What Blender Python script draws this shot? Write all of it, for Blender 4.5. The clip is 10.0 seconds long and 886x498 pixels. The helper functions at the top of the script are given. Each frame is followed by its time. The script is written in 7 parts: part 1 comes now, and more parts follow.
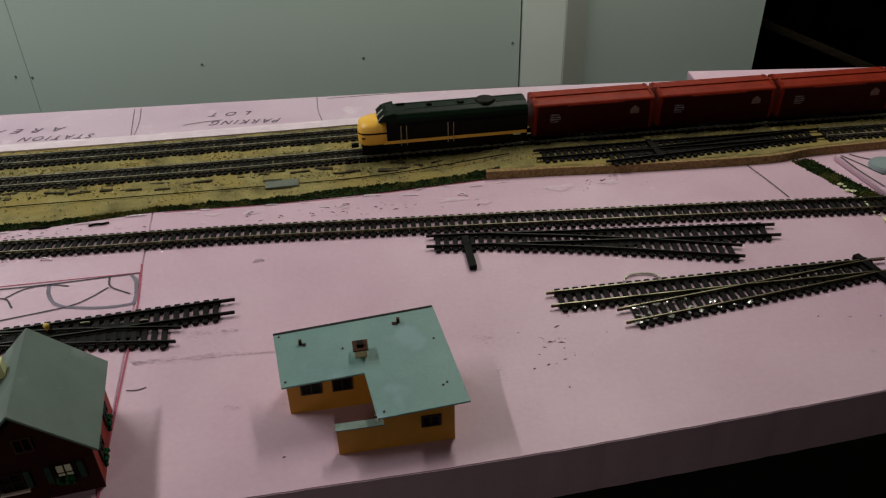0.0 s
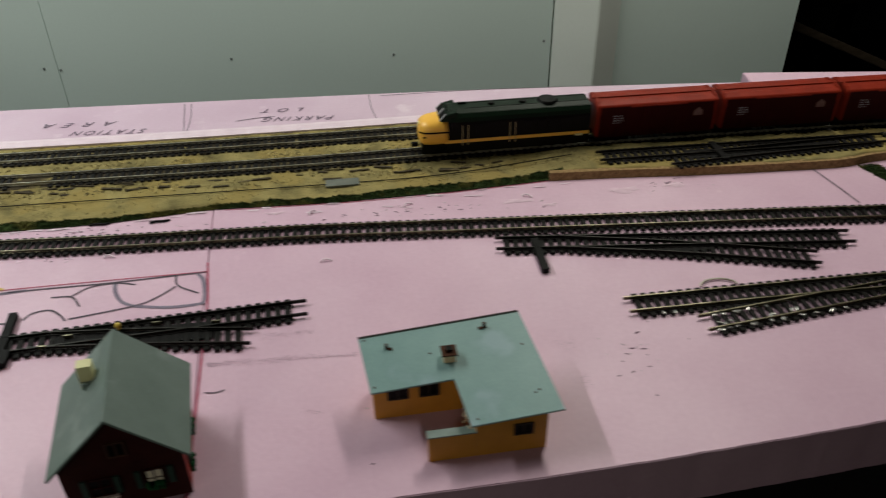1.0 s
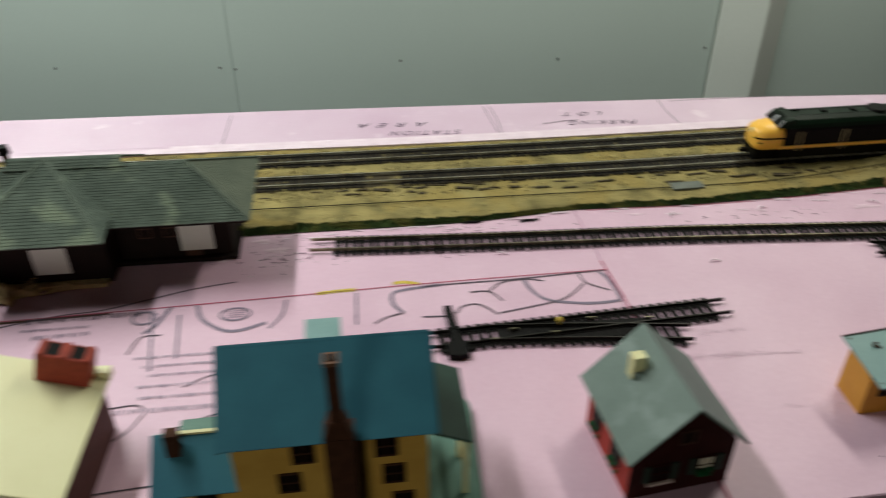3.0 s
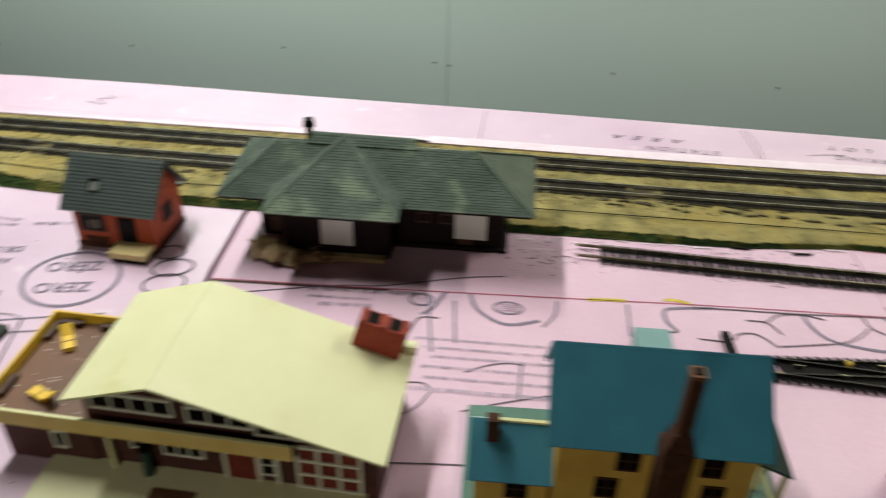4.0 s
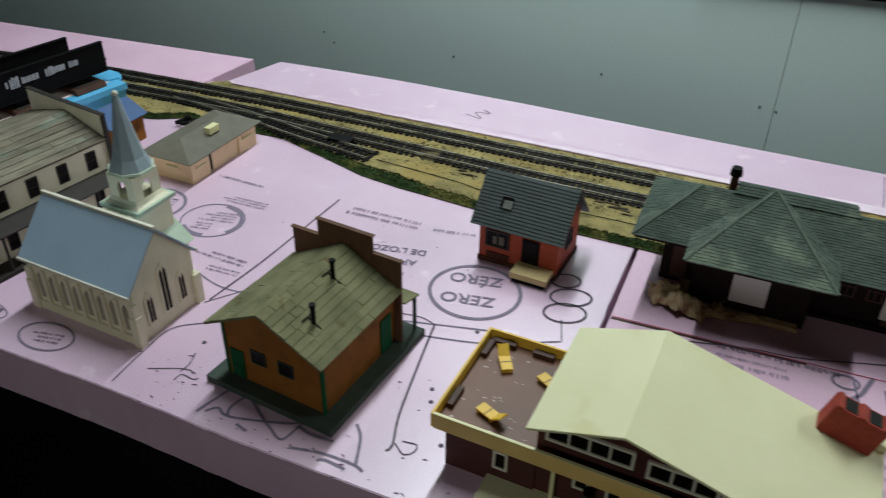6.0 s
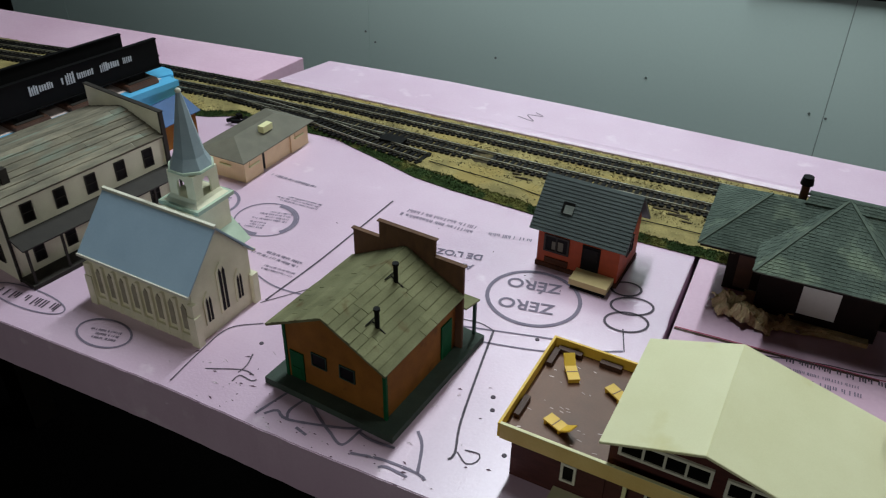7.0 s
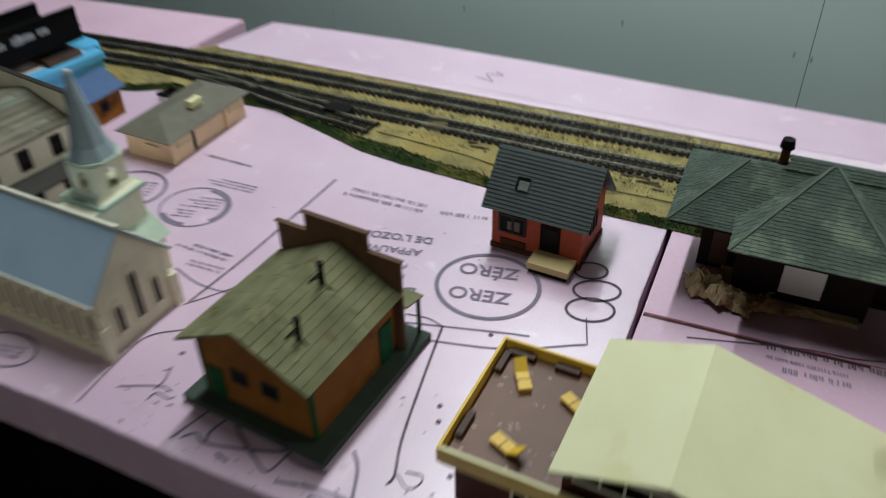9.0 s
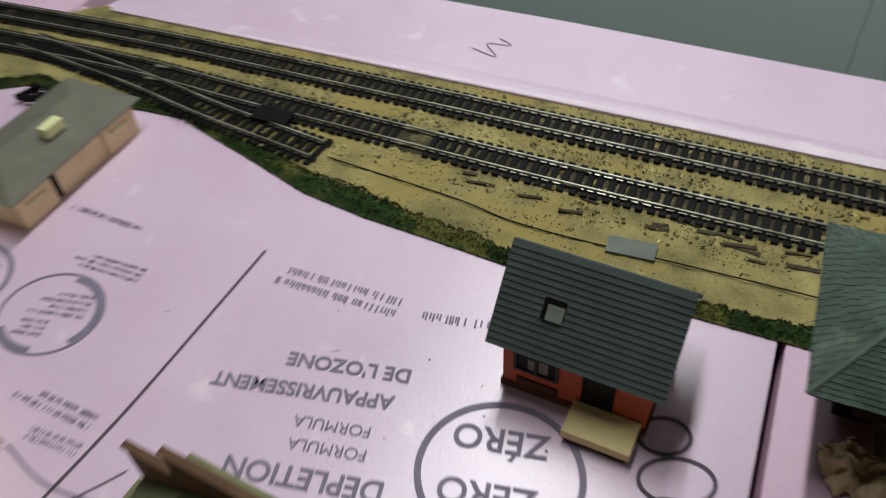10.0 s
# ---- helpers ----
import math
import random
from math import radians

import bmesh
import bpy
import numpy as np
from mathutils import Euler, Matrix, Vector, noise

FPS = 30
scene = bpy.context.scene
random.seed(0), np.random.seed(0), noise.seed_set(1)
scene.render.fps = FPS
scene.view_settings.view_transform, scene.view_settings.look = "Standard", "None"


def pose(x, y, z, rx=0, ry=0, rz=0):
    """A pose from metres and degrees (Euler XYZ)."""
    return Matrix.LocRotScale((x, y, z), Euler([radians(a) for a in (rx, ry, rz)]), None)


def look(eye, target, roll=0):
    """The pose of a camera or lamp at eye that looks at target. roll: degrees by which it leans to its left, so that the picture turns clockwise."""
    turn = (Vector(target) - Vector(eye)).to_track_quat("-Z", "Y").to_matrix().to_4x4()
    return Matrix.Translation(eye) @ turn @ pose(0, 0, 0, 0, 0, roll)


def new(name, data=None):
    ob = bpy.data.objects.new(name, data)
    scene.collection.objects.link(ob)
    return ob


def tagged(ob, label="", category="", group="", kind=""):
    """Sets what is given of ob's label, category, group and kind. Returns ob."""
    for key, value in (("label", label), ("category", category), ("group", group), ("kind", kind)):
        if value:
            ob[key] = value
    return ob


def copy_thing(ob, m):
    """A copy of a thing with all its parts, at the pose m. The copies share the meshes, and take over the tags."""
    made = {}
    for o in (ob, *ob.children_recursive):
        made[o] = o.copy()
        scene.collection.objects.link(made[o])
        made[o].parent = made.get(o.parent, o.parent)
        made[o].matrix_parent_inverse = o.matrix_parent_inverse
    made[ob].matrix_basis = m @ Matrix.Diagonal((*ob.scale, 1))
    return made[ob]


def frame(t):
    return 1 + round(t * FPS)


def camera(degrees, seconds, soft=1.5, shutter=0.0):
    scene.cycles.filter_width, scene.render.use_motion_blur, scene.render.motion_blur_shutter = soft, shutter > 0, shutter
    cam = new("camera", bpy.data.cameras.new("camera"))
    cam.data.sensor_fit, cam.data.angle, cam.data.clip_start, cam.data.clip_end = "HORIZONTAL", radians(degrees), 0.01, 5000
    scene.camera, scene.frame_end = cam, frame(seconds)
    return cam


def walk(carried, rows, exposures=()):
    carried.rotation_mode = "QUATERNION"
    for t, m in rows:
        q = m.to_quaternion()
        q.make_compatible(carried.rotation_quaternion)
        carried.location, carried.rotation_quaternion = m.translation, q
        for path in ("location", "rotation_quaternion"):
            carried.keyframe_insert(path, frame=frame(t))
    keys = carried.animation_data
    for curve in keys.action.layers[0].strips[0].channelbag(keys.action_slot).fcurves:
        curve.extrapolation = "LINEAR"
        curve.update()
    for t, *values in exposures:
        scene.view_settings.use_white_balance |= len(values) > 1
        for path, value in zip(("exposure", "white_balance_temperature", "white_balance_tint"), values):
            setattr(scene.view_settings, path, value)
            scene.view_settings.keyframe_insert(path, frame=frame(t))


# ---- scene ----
cam = camera(57.0, 10.0, soft=1.15, shutter=0.8)
PATH = [
    (0, (-0.076, 0.031, 0.435), (0.098, 1.655, -0.718), -1.3),
    (0.5, (-0.092, 0.039, 0.434), (0.077, 1.66, -0.725), -0.9),
    (1, (-0.137, 0.051, 0.433), (0.035, 1.671, -0.728), -0.6),
    (1.5, (-0.201, 0.064, 0.435), (-0.036, 1.677, -0.737), -1.0),
    (2, (-0.285, 0.077, 0.435), (-0.106, 1.678, -0.751), -0.4),
    (2.2, (-0.322, 0.082, 0.439), (-0.141, 1.679, -0.752), -0.3),
    (3.3, (-0.535, 0.06, 0.448), (-0.434, 1.699, -0.694), 0.5),
    (3.5, (-0.558, 0.063, 0.445), (-0.523, 1.707, -0.693), 0.7),
    (4, (-0.616, 0.061, 0.445), (-0.781, 1.692, -0.701), 1.4),
    (4.5, (-0.669, 0.054, 0.447), (-0.991, 1.663, -0.697), 1.2),
    (5, (-0.726, 0.046, 0.445), (-1.224, 1.623, -0.68), 1.1),
    (5.5, (-0.763, 0.045, 0.447), (-1.368, 1.59, -0.67), 0.9),
    (7, (-0.824, 0.043, 0.441), (-1.544, 1.539, -0.674), 0.9),
    (7.5, (-0.824, 0.035, 0.442), (-1.565, 1.53, -0.66), 0.8),
    (8, (-0.806, 0.036, 0.446), (-1.544, 1.541, -0.646), 1.6),
    (8.5, (-0.812, 0.036, 0.443), (-1.553, 1.538, -0.65), 1.5),
    (9, (-0.8212, 0.1306, 0.4218), (-1.4976, 1.5759, -0.7949), -1.2),
    (9.5, (-0.8636, 0.328, 0.4182), (-1.6276, 1.5392, -0.9914), -6.0),
    (10, (-0.9329, 0.4148, 0.3739), (-1.5421, 1.6505, -1.0757), -4.1),
]
EXPOSURES = [(0.0, -0.28, 7000, 5), (0.5, -0.11, 6950, 6), (1.0, -0.01, 6900, 6), (2.0, 0.06, 6900, 6), (3.5, 0.36, 6850, 3), (4.0, 0.46, 6900, 3), (5.0, 0.16, 6450, 1), (5.5, 0.0, 6150, 2), (7.0, -0.12, 6050, 3), (8.5, -0.1, 6000, 3), (9.0, -0.14, 6200, 3), (9.5, -0.28, 6200, 5), (10.0, -0.3, 6400, 5)]
walk(cam, [(t, look(eye, target, roll)) for t, eye, target, roll in PATH], EXPOSURES)

# ==== place ====

# ---- light ----
scene.view_settings.exposure = 0.0
world = bpy.data.worlds.new("world")
scene.world = world
world.use_nodes = True
bg = world.node_tree.nodes["Background"]
bg.inputs[0].default_value, bg.inputs[1].default_value = (0.75, 0.85, 1.0, 1), 0.002


def tube_lamp(name, at, width, length, watts, colour, turn=(0, 0, 0)):
    """A long ceiling tube that runs along y and shines down, unless it is turned."""
    data = bpy.data.lights.new(name, "AREA")
    data.shape, data.size, data.size_y, data.energy, data.color = "RECTANGLE", width, length, watts, colour
    ob = new(name, data)
    ob.matrix_world = pose(*at, *turn)
    return ob


tube_lamp("tube_left", (-1.2, 1.18, 1.28), 0.05, 1.25, 21.0, (0.96, 0.985, 1.0))
tube_lamp("tube_right", (0.45, 1.36, 1.28), 0.05, 0.8, 11.5, (1.0, 0.97, 0.92))
# Added unseen fill from the aisle side, for the faces turned that way.
tube_lamp("front_fill", (-1.0, -0.80, 0.56), 0.35, 0.30, 2.6, (1.0, 0.95, 0.88), (68, 0, 0))


# ---- materials ----
def srgb(h):
    h = h.lstrip("#")
    v = [int(h[i:i + 2], 16) / 255 for i in (0, 2, 4)]
    return tuple(c / 12.92 if c <= 0.04045 else ((c + 0.055) / 1.055) ** 2.4 for c in v)


def mat(name, c1, c2=None, scale=60.0, fine=600.0, rough=0.6, bump=0.15, spec=0.4, metal=0.0, stain=None, stain_at=0.62, stain_scale=18.0, vary=0.0, stretch=(1, 1, 1), island=0.0):
    """Two-scale noise colour with fine relief; stain: a third colour in ragged patches; vary: brightness change from piece to piece."""
    c1 = srgb(c1) if isinstance(c1, str) else c1
    c2 = srgb(c2) if isinstance(c2, str) else (c2 or tuple(0.72 * c for c in c1))
    m = bpy.data.materials.new(name)
    m.use_nodes = True
    nt = m.node_tree
    n, l = nt.nodes, nt.links
    b = n["Principled BSDF"]
    b.inputs["Roughness"].default_value, b.inputs["Metallic"].default_value = rough, metal
    b.inputs["Specular IOR Level"].default_value = spec
    co = n.new("ShaderNodeTexCoord")
    mp = n.new("ShaderNodeMapping")
    mp.inputs["Scale"].default_value = stretch
    l.new(co.outputs["Object"], mp.inputs["Vector"])

    def tex(s, detail=4.0):
        t = n.new("ShaderNodeTexNoise")
        t.inputs["Scale"].default_value, t.inputs["Detail"].default_value = s, detail
        l.new(mp.outputs[0], t.inputs["Vector"])
        return t

    big, small = tex(scale), tex(fine, 2.0)
    add = n.new("ShaderNodeMath")
    add.operation = "MULTIPLY_ADD"
    add.inputs[1].default_value = 0.35
    l.new(small.outputs[0], add.inputs[0]), l.new(big.outputs[0], add.inputs[2])
    ramp = n.new("ShaderNodeMapRange")
    ramp.inputs["From Min"].default_value, ramp.inputs["From Max"].default_value = 0.45, 0.95
    l.new(add.outputs[0], ramp.inputs["Value"])
    mix = n.new("ShaderNodeMix")
    mix.data_type = "RGBA"
    mix.inputs["A"].default_value, mix.inputs["B"].default_value = (*c1, 1), (*c2, 1)
    l.new(ramp.outputs[0], mix.inputs["Factor"])
    col = mix.outputs["Result"]
    if stain:
        st = tex(stain_scale, 6.0)
        sr = n.new("ShaderNodeMapRange")
        sr.inputs["From Min"].default_value, sr.inputs["From Max"].default_value = stain_at - 0.03, stain_at + 0.05
        l.new(st.outputs[0], sr.inputs["Value"])
        mx = n.new("ShaderNodeMix")
        mx.data_type = "RGBA"
        mx.inputs["B"].default_value = (*(srgb(stain) if isinstance(stain, str) else stain), 1)
        l.new(sr.outputs[0], mx.inputs["Factor"]), l.new(col, mx.inputs["A"])
        col = mx.outputs["Result"]
    if vary or island:
        info = n.new("ShaderNodeObjectInfo" if vary else "ShaderNodeNewGeometry")
        vr = n.new("ShaderNodeMapRange")
        vr.inputs["To Min"].default_value, vr.inputs["To Max"].default_value = 1 - (vary or island), 1 + (vary or island)
        l.new(info.outputs["Random" if vary else "Random Per Island"], vr.inputs["Value"])
        hs = n.new("ShaderNodeHueSaturation")
        l.new(vr.outputs[0], hs.inputs["Value"]), l.new(col, hs.inputs["Color"])
        col = hs.outputs[0]
    l.new(col, b.inputs["Base Color"])
    if bump:
        bp = n.new("ShaderNodeBump")
        bp.inputs["Strength"].default_value, bp.inputs["Distance"].default_value = bump, 0.001
        l.new(add.outputs[0], bp.inputs["Height"]), l.new(bp.outputs[0], b.inputs["Normal"])
    return m


M = {}
M["foam"] = mat("pink_foam", "#dab9cb", "#cba6bb", scale=9, fine=230, rough=0.48, bump=0.4, spec=0.45, stain="#e0c2d1", stain_at=0.72, stain_scale=26)
M["foam_gloss"] = mat("smooth_pink_foam_skin", "#d7bdcf", "#c9abc0", scale=9, fine=420, rough=0.34, bump=0.30, spec=1.0, stain="#dfc9d7", stain_at=0.66, stain_scale=26)
M["foam_white"] = mat("foam_white_lip", "#e4d2dc", "#d3bfcb", scale=50, fine=900, rough=0.7, bump=0.3)
M["wall"] = mat("painted_wall_board", "#dff1ea", "#d9ebe4", scale=1.6, fine=160, rough=0.6, bump=0.04)
M["column"] = mat("white_painted_post", "#f3faf3", "#ecf4ec", scale=3, fine=140, rough=0.45, bump=0.04)
M["room"] = mat("grey_room_paint", "#5c5a56", "#53514d", scale=3, fine=60, rough=0.8, bump=0.05)
# Darkness of the unlit room, put into the wall colour.
M["dark"] = mat("unlit_room_dark", "#121110", "#0c0b0a", scale=3, fine=60, rough=0.8, bump=0.05)
# Near-black: the unlit dark below the boards is in this colour.
M["floor"] = mat("unlit_concrete", "#0a0909", "#060505", scale=4, fine=80, rough=0.95, bump=0.2, spec=0.0)
M["joint"] = mat("dark_joint", "#7a827f", "#666d6a", scale=30, rough=0.9)
M["wood_dark"] = mat("unlit_wood", "#0d0907", "#080604", scale=12, fine=200, rough=0.9, spec=0.05)
M["ballast"] = mat("tan_ballast", "#a29460", "#565034", scale=34, fine=700, rough=0.95, bump=1.0, spec=0.2, stain="#91814e", stain_at=0.54, stain_scale=16)
M["cork"] = mat("brown_cork_edge", "#a98c60", "#6a5232", scale=320, fine=1600, rough=0.95, bump=1.0)
M["grass"] = mat("green_turf", "#334220", "#1b2912", scale=90, fine=1800, rough=0.95, bump=1.0, spec=0.15, stain="#54542a", stain_at=0.54, stain_scale=34, island=0.22)
M["tie"] = mat("black_plastic_tie", "#0f0c0a", "#080605", scale=200, fine=1500, rough=0.65, bump=0.2, vary=0.25, spec=0.15)
M["rail"] = mat("brass_rail", "#a29b82", "#4d4838", scale=60, fine=900, rough=0.34, bump=0.05, metal=0.9)
M["rail_steel"] = mat("nickel_rail", "#c4bfae", "#6a6557", scale=70, fine=900, rough=0.32, bump=0.05, metal=0.6)
M["solder"] = mat("bright_solder", "#dcdcd8", "#a9a9a4", scale=200, fine=900, rough=0.25, bump=0.2, metal=0.5)
M["ink"] = mat("black_marker_ink", "#443a44", "#574b56", scale=60, fine=700, rough=0.7, bump=0.0)
M["print"] = mat("grey_printing_ink", "#6f6577", "#837889", scale=60, fine=700, rough=0.7, bump=0.0)
M["faint_print"] = mat("faint_grey_print", "#9a8a9c", "#ab9aab", scale=60, fine=700, rough=0.7, bump=0.0)
M["red_ink"] = mat("red_marker_ink", "#b8506a", "#99445c", scale=120, fine=900, rough=0.7, bump=0.0)
M["glue"] = mat("yellow_glue", "#d5bb55", "#b79b3a", scale=120, fine=900, rough=0.4, bump=0.3)
M["window"] = mat("dark_window", "#0d0b09", "#080706", scale=200, rough=0.4, bump=0.0, spec=0.12)
M["teal_roof"] = mat("pale_teal_roof", "#82a3a1", "#6f918f", scale=24, fine=500, rough=0.45, bump=0.08, stain="#86a3a8", stain_at=0.57, stain_scale=24)
M["yellow_wall"] = mat("ochre_plastic_wall", "#c98f34", "#ba8230", scale=70, fine=700, rough=0.55, bump=0.1)
M["grey_roof"] = mat("grey_green_roof", "#72837d", "#63746e", scale=40, fine=700, rough=0.5, bump=0.15, stain="#7d8d88", stain_at=0.6, stain_scale=30)
M["red_brick"] = mat("red_brick_wall", "#a5301f", "#832218", scale=90, fine=900, rough=0.65, bump=0.3)
M["red_trim"] = mat("dull_red_joinery", "#74261c", "#5c1c15", scale=90, fine=900, rough=0.55, bump=0.2)
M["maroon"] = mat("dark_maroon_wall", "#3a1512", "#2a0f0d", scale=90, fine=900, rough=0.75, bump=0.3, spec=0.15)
M["cream"] = mat("cream_plastic", "#dcd8a6", "#cfca98", scale=60, fine=700, rough=0.5, bump=0.06)
M["white"] = mat("white_plastic", "#d6d3c2", "#c5c1ad", scale=60, fine=700, rough=0.55, bump=0.06)
M["blue_roof"] = mat("blue_teal_roof", "#2f6a7a", "#275e6f", scale=40, fine=800, rough=0.5, bump=0.12)
M["yellow_house"] = mat("yellow_plastic_wall", "#d0a752", "#bf9544", scale=50, fine=700, rough=0.6, bump=0.12)
M["brown_brick"] = mat("brown_brick", "#4d2f20", "#372016", scale=160, fine=900, rough=0.85, bump=0.4, spec=0.2)
M["green_dark"] = mat("dark_green_plastic", "#2e463d", "#243831", scale=60, fine=700, rough=0.65, bump=0.1, spec=0.25)
M["green_base"] = mat("green_base_plastic", "#55796c", "#476a5d", scale=60, fine=700, rough=0.55, bump=0.1)
M["chalet_roof"] = mat("pale_yellow_roof", "#d9d6ae", "#cfcb9f", scale=20, fine=900, rough=0.5, bump=0.12, stain="#ccc694", stain_at=0.64, stain_scale=22)
M["chalet_wall"] = mat("red_brown_wood", "#4d2620", "#3b1c18", scale=90, fine=900, rough=0.7, bump=0.3, stretch=(1, 1, 3))
M["yellow"] = mat("bright_yellow_plastic", "#e0b83f", "#cfa735", scale=60, fine=700, rough=0.5, bump=0.05)
# Front rail is paler than the deck rails.
M["pale_yellow"] = mat("pale_yellow_plastic", "#dec27c", "#cfae62", scale=40, fine=700, rough=0.5, bump=0.05)
M["deck"] = mat("brown_deck_floor", "#6f4a33", "#573824", scale=34, fine=700, rough=0.5, bump=0.1)
M["chimney_red"] = mat("red_brick_chimney", "#9a3a28", "#7e2c1f", scale=200, fine=1200, rough=0.7, bump=0.3)
M["station_roof"] = mat("green_shingle", "#525d53", "#3b463e", scale=38, fine=900, rough=0.85, bump=0.5, spec=0.25, stain="#65705f", stain_at=0.60, stain_scale=24, island=0.12)
# Lighter roof colour for the end slope, which reflects the light differently.
M["station_end"] = mat("roof_end_lit", "#5f6557", "#4b5348", scale=40, fine=900, rough=0.85, bump=0.3, spec=0.2)
M["station_wall"] = mat("dark_brown_station_wall", "#1c120f", "#130c0a", scale=90, fine=900, rough=0.85, bump=0.2, spec=0.2)
M["paper"] = mat("white_paper", "#ced2cb", "#c1c5be", scale=30, fine=400, rough=0.8, bump=0.1)
M["kraft"] = mat("crumpled_beige_paper", "#d2c39a", "#8c7650", scale=60, fine=700, rough=0.85, bump=0.2)
M["orange_brick"] = mat("orange_brick_wall", "#a04322", "#89391b", scale=140, fine=1200, rough=0.65, bump=0.3)
M["slate"] = mat("dark_slate_roof", "#3d4744", "#303937", scale=70, fine=900, rough=0.6, bump=0.2)
M["step"] = mat("cream_step", "#c9b684", "#baa775", scale=60, fine=700, rough=0.6, bump=0.1)
M["black"] = mat("black_plastic", "#0b0a0a", "#070606", scale=90, fine=900, rough=0.6, bump=0.1, spec=0.12)
M["shop_wall"] = mat("orange_brown_siding", "#8a5a20", "#74481a", scale=70, fine=900, rough=0.75, bump=0.25, spec=0.2, stain="#643f18", stain_at=0.62, stain_scale=40)
M["shop_roof"] = mat("weathered_olive_shingle", "#7b7a5a", "#5b5b40", scale=45, fine=900, rough=0.9, bump=0.4, vary=0.10, spec=0.2, stain="#5f563a", stain_at=0.64, stain_scale=55)
M["shop_front"] = mat("brown_false_front", "#5f4128", "#4b3220", scale=60, fine=900, rough=0.75, bump=0.2, stretch=(3, 1, 1))
M["green_trim"] = mat("green_door_paint", "#14522e", "#0e4124", scale=90, fine=900, rough=0.75, bump=0.1, spec=0.15)
M["shop_base"] = mat("grey_green_plinth", "#3e4a40", "#2f3931", scale=60, fine=900, rough=0.8, bump=0.3)
M["church_roof"] = mat("pale_blue_roof", "#9fb4c4", "#93a8b9", scale=30, fine=700, rough=0.4, bump=0.04)
M["church_green"] = mat("pale_green_trim", "#b4c2ac", "#a4b39c", scale=60, fine=700, rough=0.5, bump=0.06)
M["church_wall"] = mat("off_white_church_wall", "#e4dfc2", "#d2cdae", scale=60, fine=700, rough=0.55, bump=0.1)
M["church_shade"] = mat("shaded_church_recess", "#9c9580", "#857f6c", scale=80, fine=800, rough=0.7, bump=0.1)
M["steeple"] = mat("blue_grey_spire", "#8f9ca0", "#7f8d92", scale=60, fine=700, rough=0.5, bump=0.06)
M["hotel_wall"] = mat("cream_white_siding", "#e9e4cc", "#d8d3ba", scale=50, fine=800, rough=0.65, bump=0.15)
M["hotel_roof"] = mat("grey_plank_roof", "#847d6b", "#57544a", scale=50, fine=900, rough=0.9, bump=0.4, vary=0.20, spec=0.2, stain="#777c6e", stain_at=0.60, stain_scale=30, stretch=(2.5, 0.7, 1))
M["hotel_dark"] = mat("dark_trim_wood", "#2c2721", "#211d18", scale=90, fine=900, rough=0.7, bump=0.2)
M["tan_wall"] = mat("tan_pink_wall", "#ead0a8", "#dcc098", scale=60, fine=700, rough=0.6, bump=0.1)
M["tan_roof"] = mat("grey_olive_roof", "#6b675a", "#5d5a4e", scale=60, fine=900, rough=0.75, bump=0.2)
M["sky_blue"] = mat("light_blue_plastic", "#67b4dd", "#5aa5cf", scale=30, fine=600, rough=0.4, bump=0.05)
M["hut_blue"] = mat("deep_blue_roof", "#2b4f80", "#24446f", scale=60, fine=700, rough=0.5, bump=0.1)
M["brown"] = mat("brown_plastic", "#472c1d", "#382116", scale=80, fine=800, rough=0.6, bump=0.15)
M["loco_green"] = mat("dark_green_loco_paint", "#0f2114", "#0b190f", scale=60, fine=700, rough=0.45, bump=0.03, spec=0.12)
M["loco_black"] = mat("black_loco_paint", "#0a0a08", "#060605", scale=60, fine=700, rough=0.45, bump=0.03, spec=0.1)
M["loco_yellow"] = mat("yellow_loco_paint", "#fac253", "#f2b748", scale=60, fine=700, rough=0.35, bump=0.02)
# One oxide red: darker for the shaded sides, lighter for the lit top.
M["box_red"] = mat("oxide_red_shaded_side", "#3c0a06", "#310805", scale=60, fine=900, rough=0.5, bump=0.03, spec=0.08, stain="#2c0805", stain_at=0.62, stain_scale=40)
# Pale board's colour taken down to the dimness of the doorway.
M["dim_wood"] = mat("dim_doorway_board", "#5d5040", "#43392c", scale=20, fine=300, rough=0.85, bump=0.2, stretch=(1, 8, 8))
M["box_roof"] = mat("oxide_red_lit_top", "#8c2a18", "#751f10", scale=60, fine=900, rough=0.5, bump=0.05, spec=0.12)
M["pale_mark"] = mat("pale_lettering", "#b4b6ba", "#a0a3a8", scale=60, fine=700, rough=0.6, bump=0.0)
M["grey_plate"] = mat("grey_concrete_plate", "#6f746c", "#5d625b", scale=90, fine=900, rough=0.85, bump=0.2)
M["poster"] = mat("pale_blue_poster", "#6f7787", "#656d7c", scale=20, fine=300, rough=0.5, bump=0.0)
M["cinder"] = mat("dark_cinder_bed", "#4d4535", "#2c271d", scale=90, fine=1300, rough=0.95, bump=1.0, spec=0.2, stain="#6f6547", stain_at=0.60, stain_scale=60)
M["stone"] = mat("mixed_ballast_stone", "#ab9d6c", "#524b31", scale=160, fine=1500, rough=0.95, bump=0.4, spec=0.2, island=0.7)
M["hip"] = mat("worn_roof_hip", "#616b60", "#4b554b", scale=70, fine=900, rough=0.9, bump=0.4, spec=0.2)
M["rail_dark"] = mat("blackened_rail", "#2b2824", "#1c1a17", scale=90, fine=900, rough=0.4, bump=0.05, metal=0.6)
M["blossom"] = mat("pale_flower_flock", "#d8c3b4", "#8fa070", scale=300, fine=1500, rough=0.9, bump=0.6)
M["emblem"] = mat("faded_emblem_paint", "#8a6a60", "#76584f", scale=200, fine=900, rough=0.6, bump=0.0)
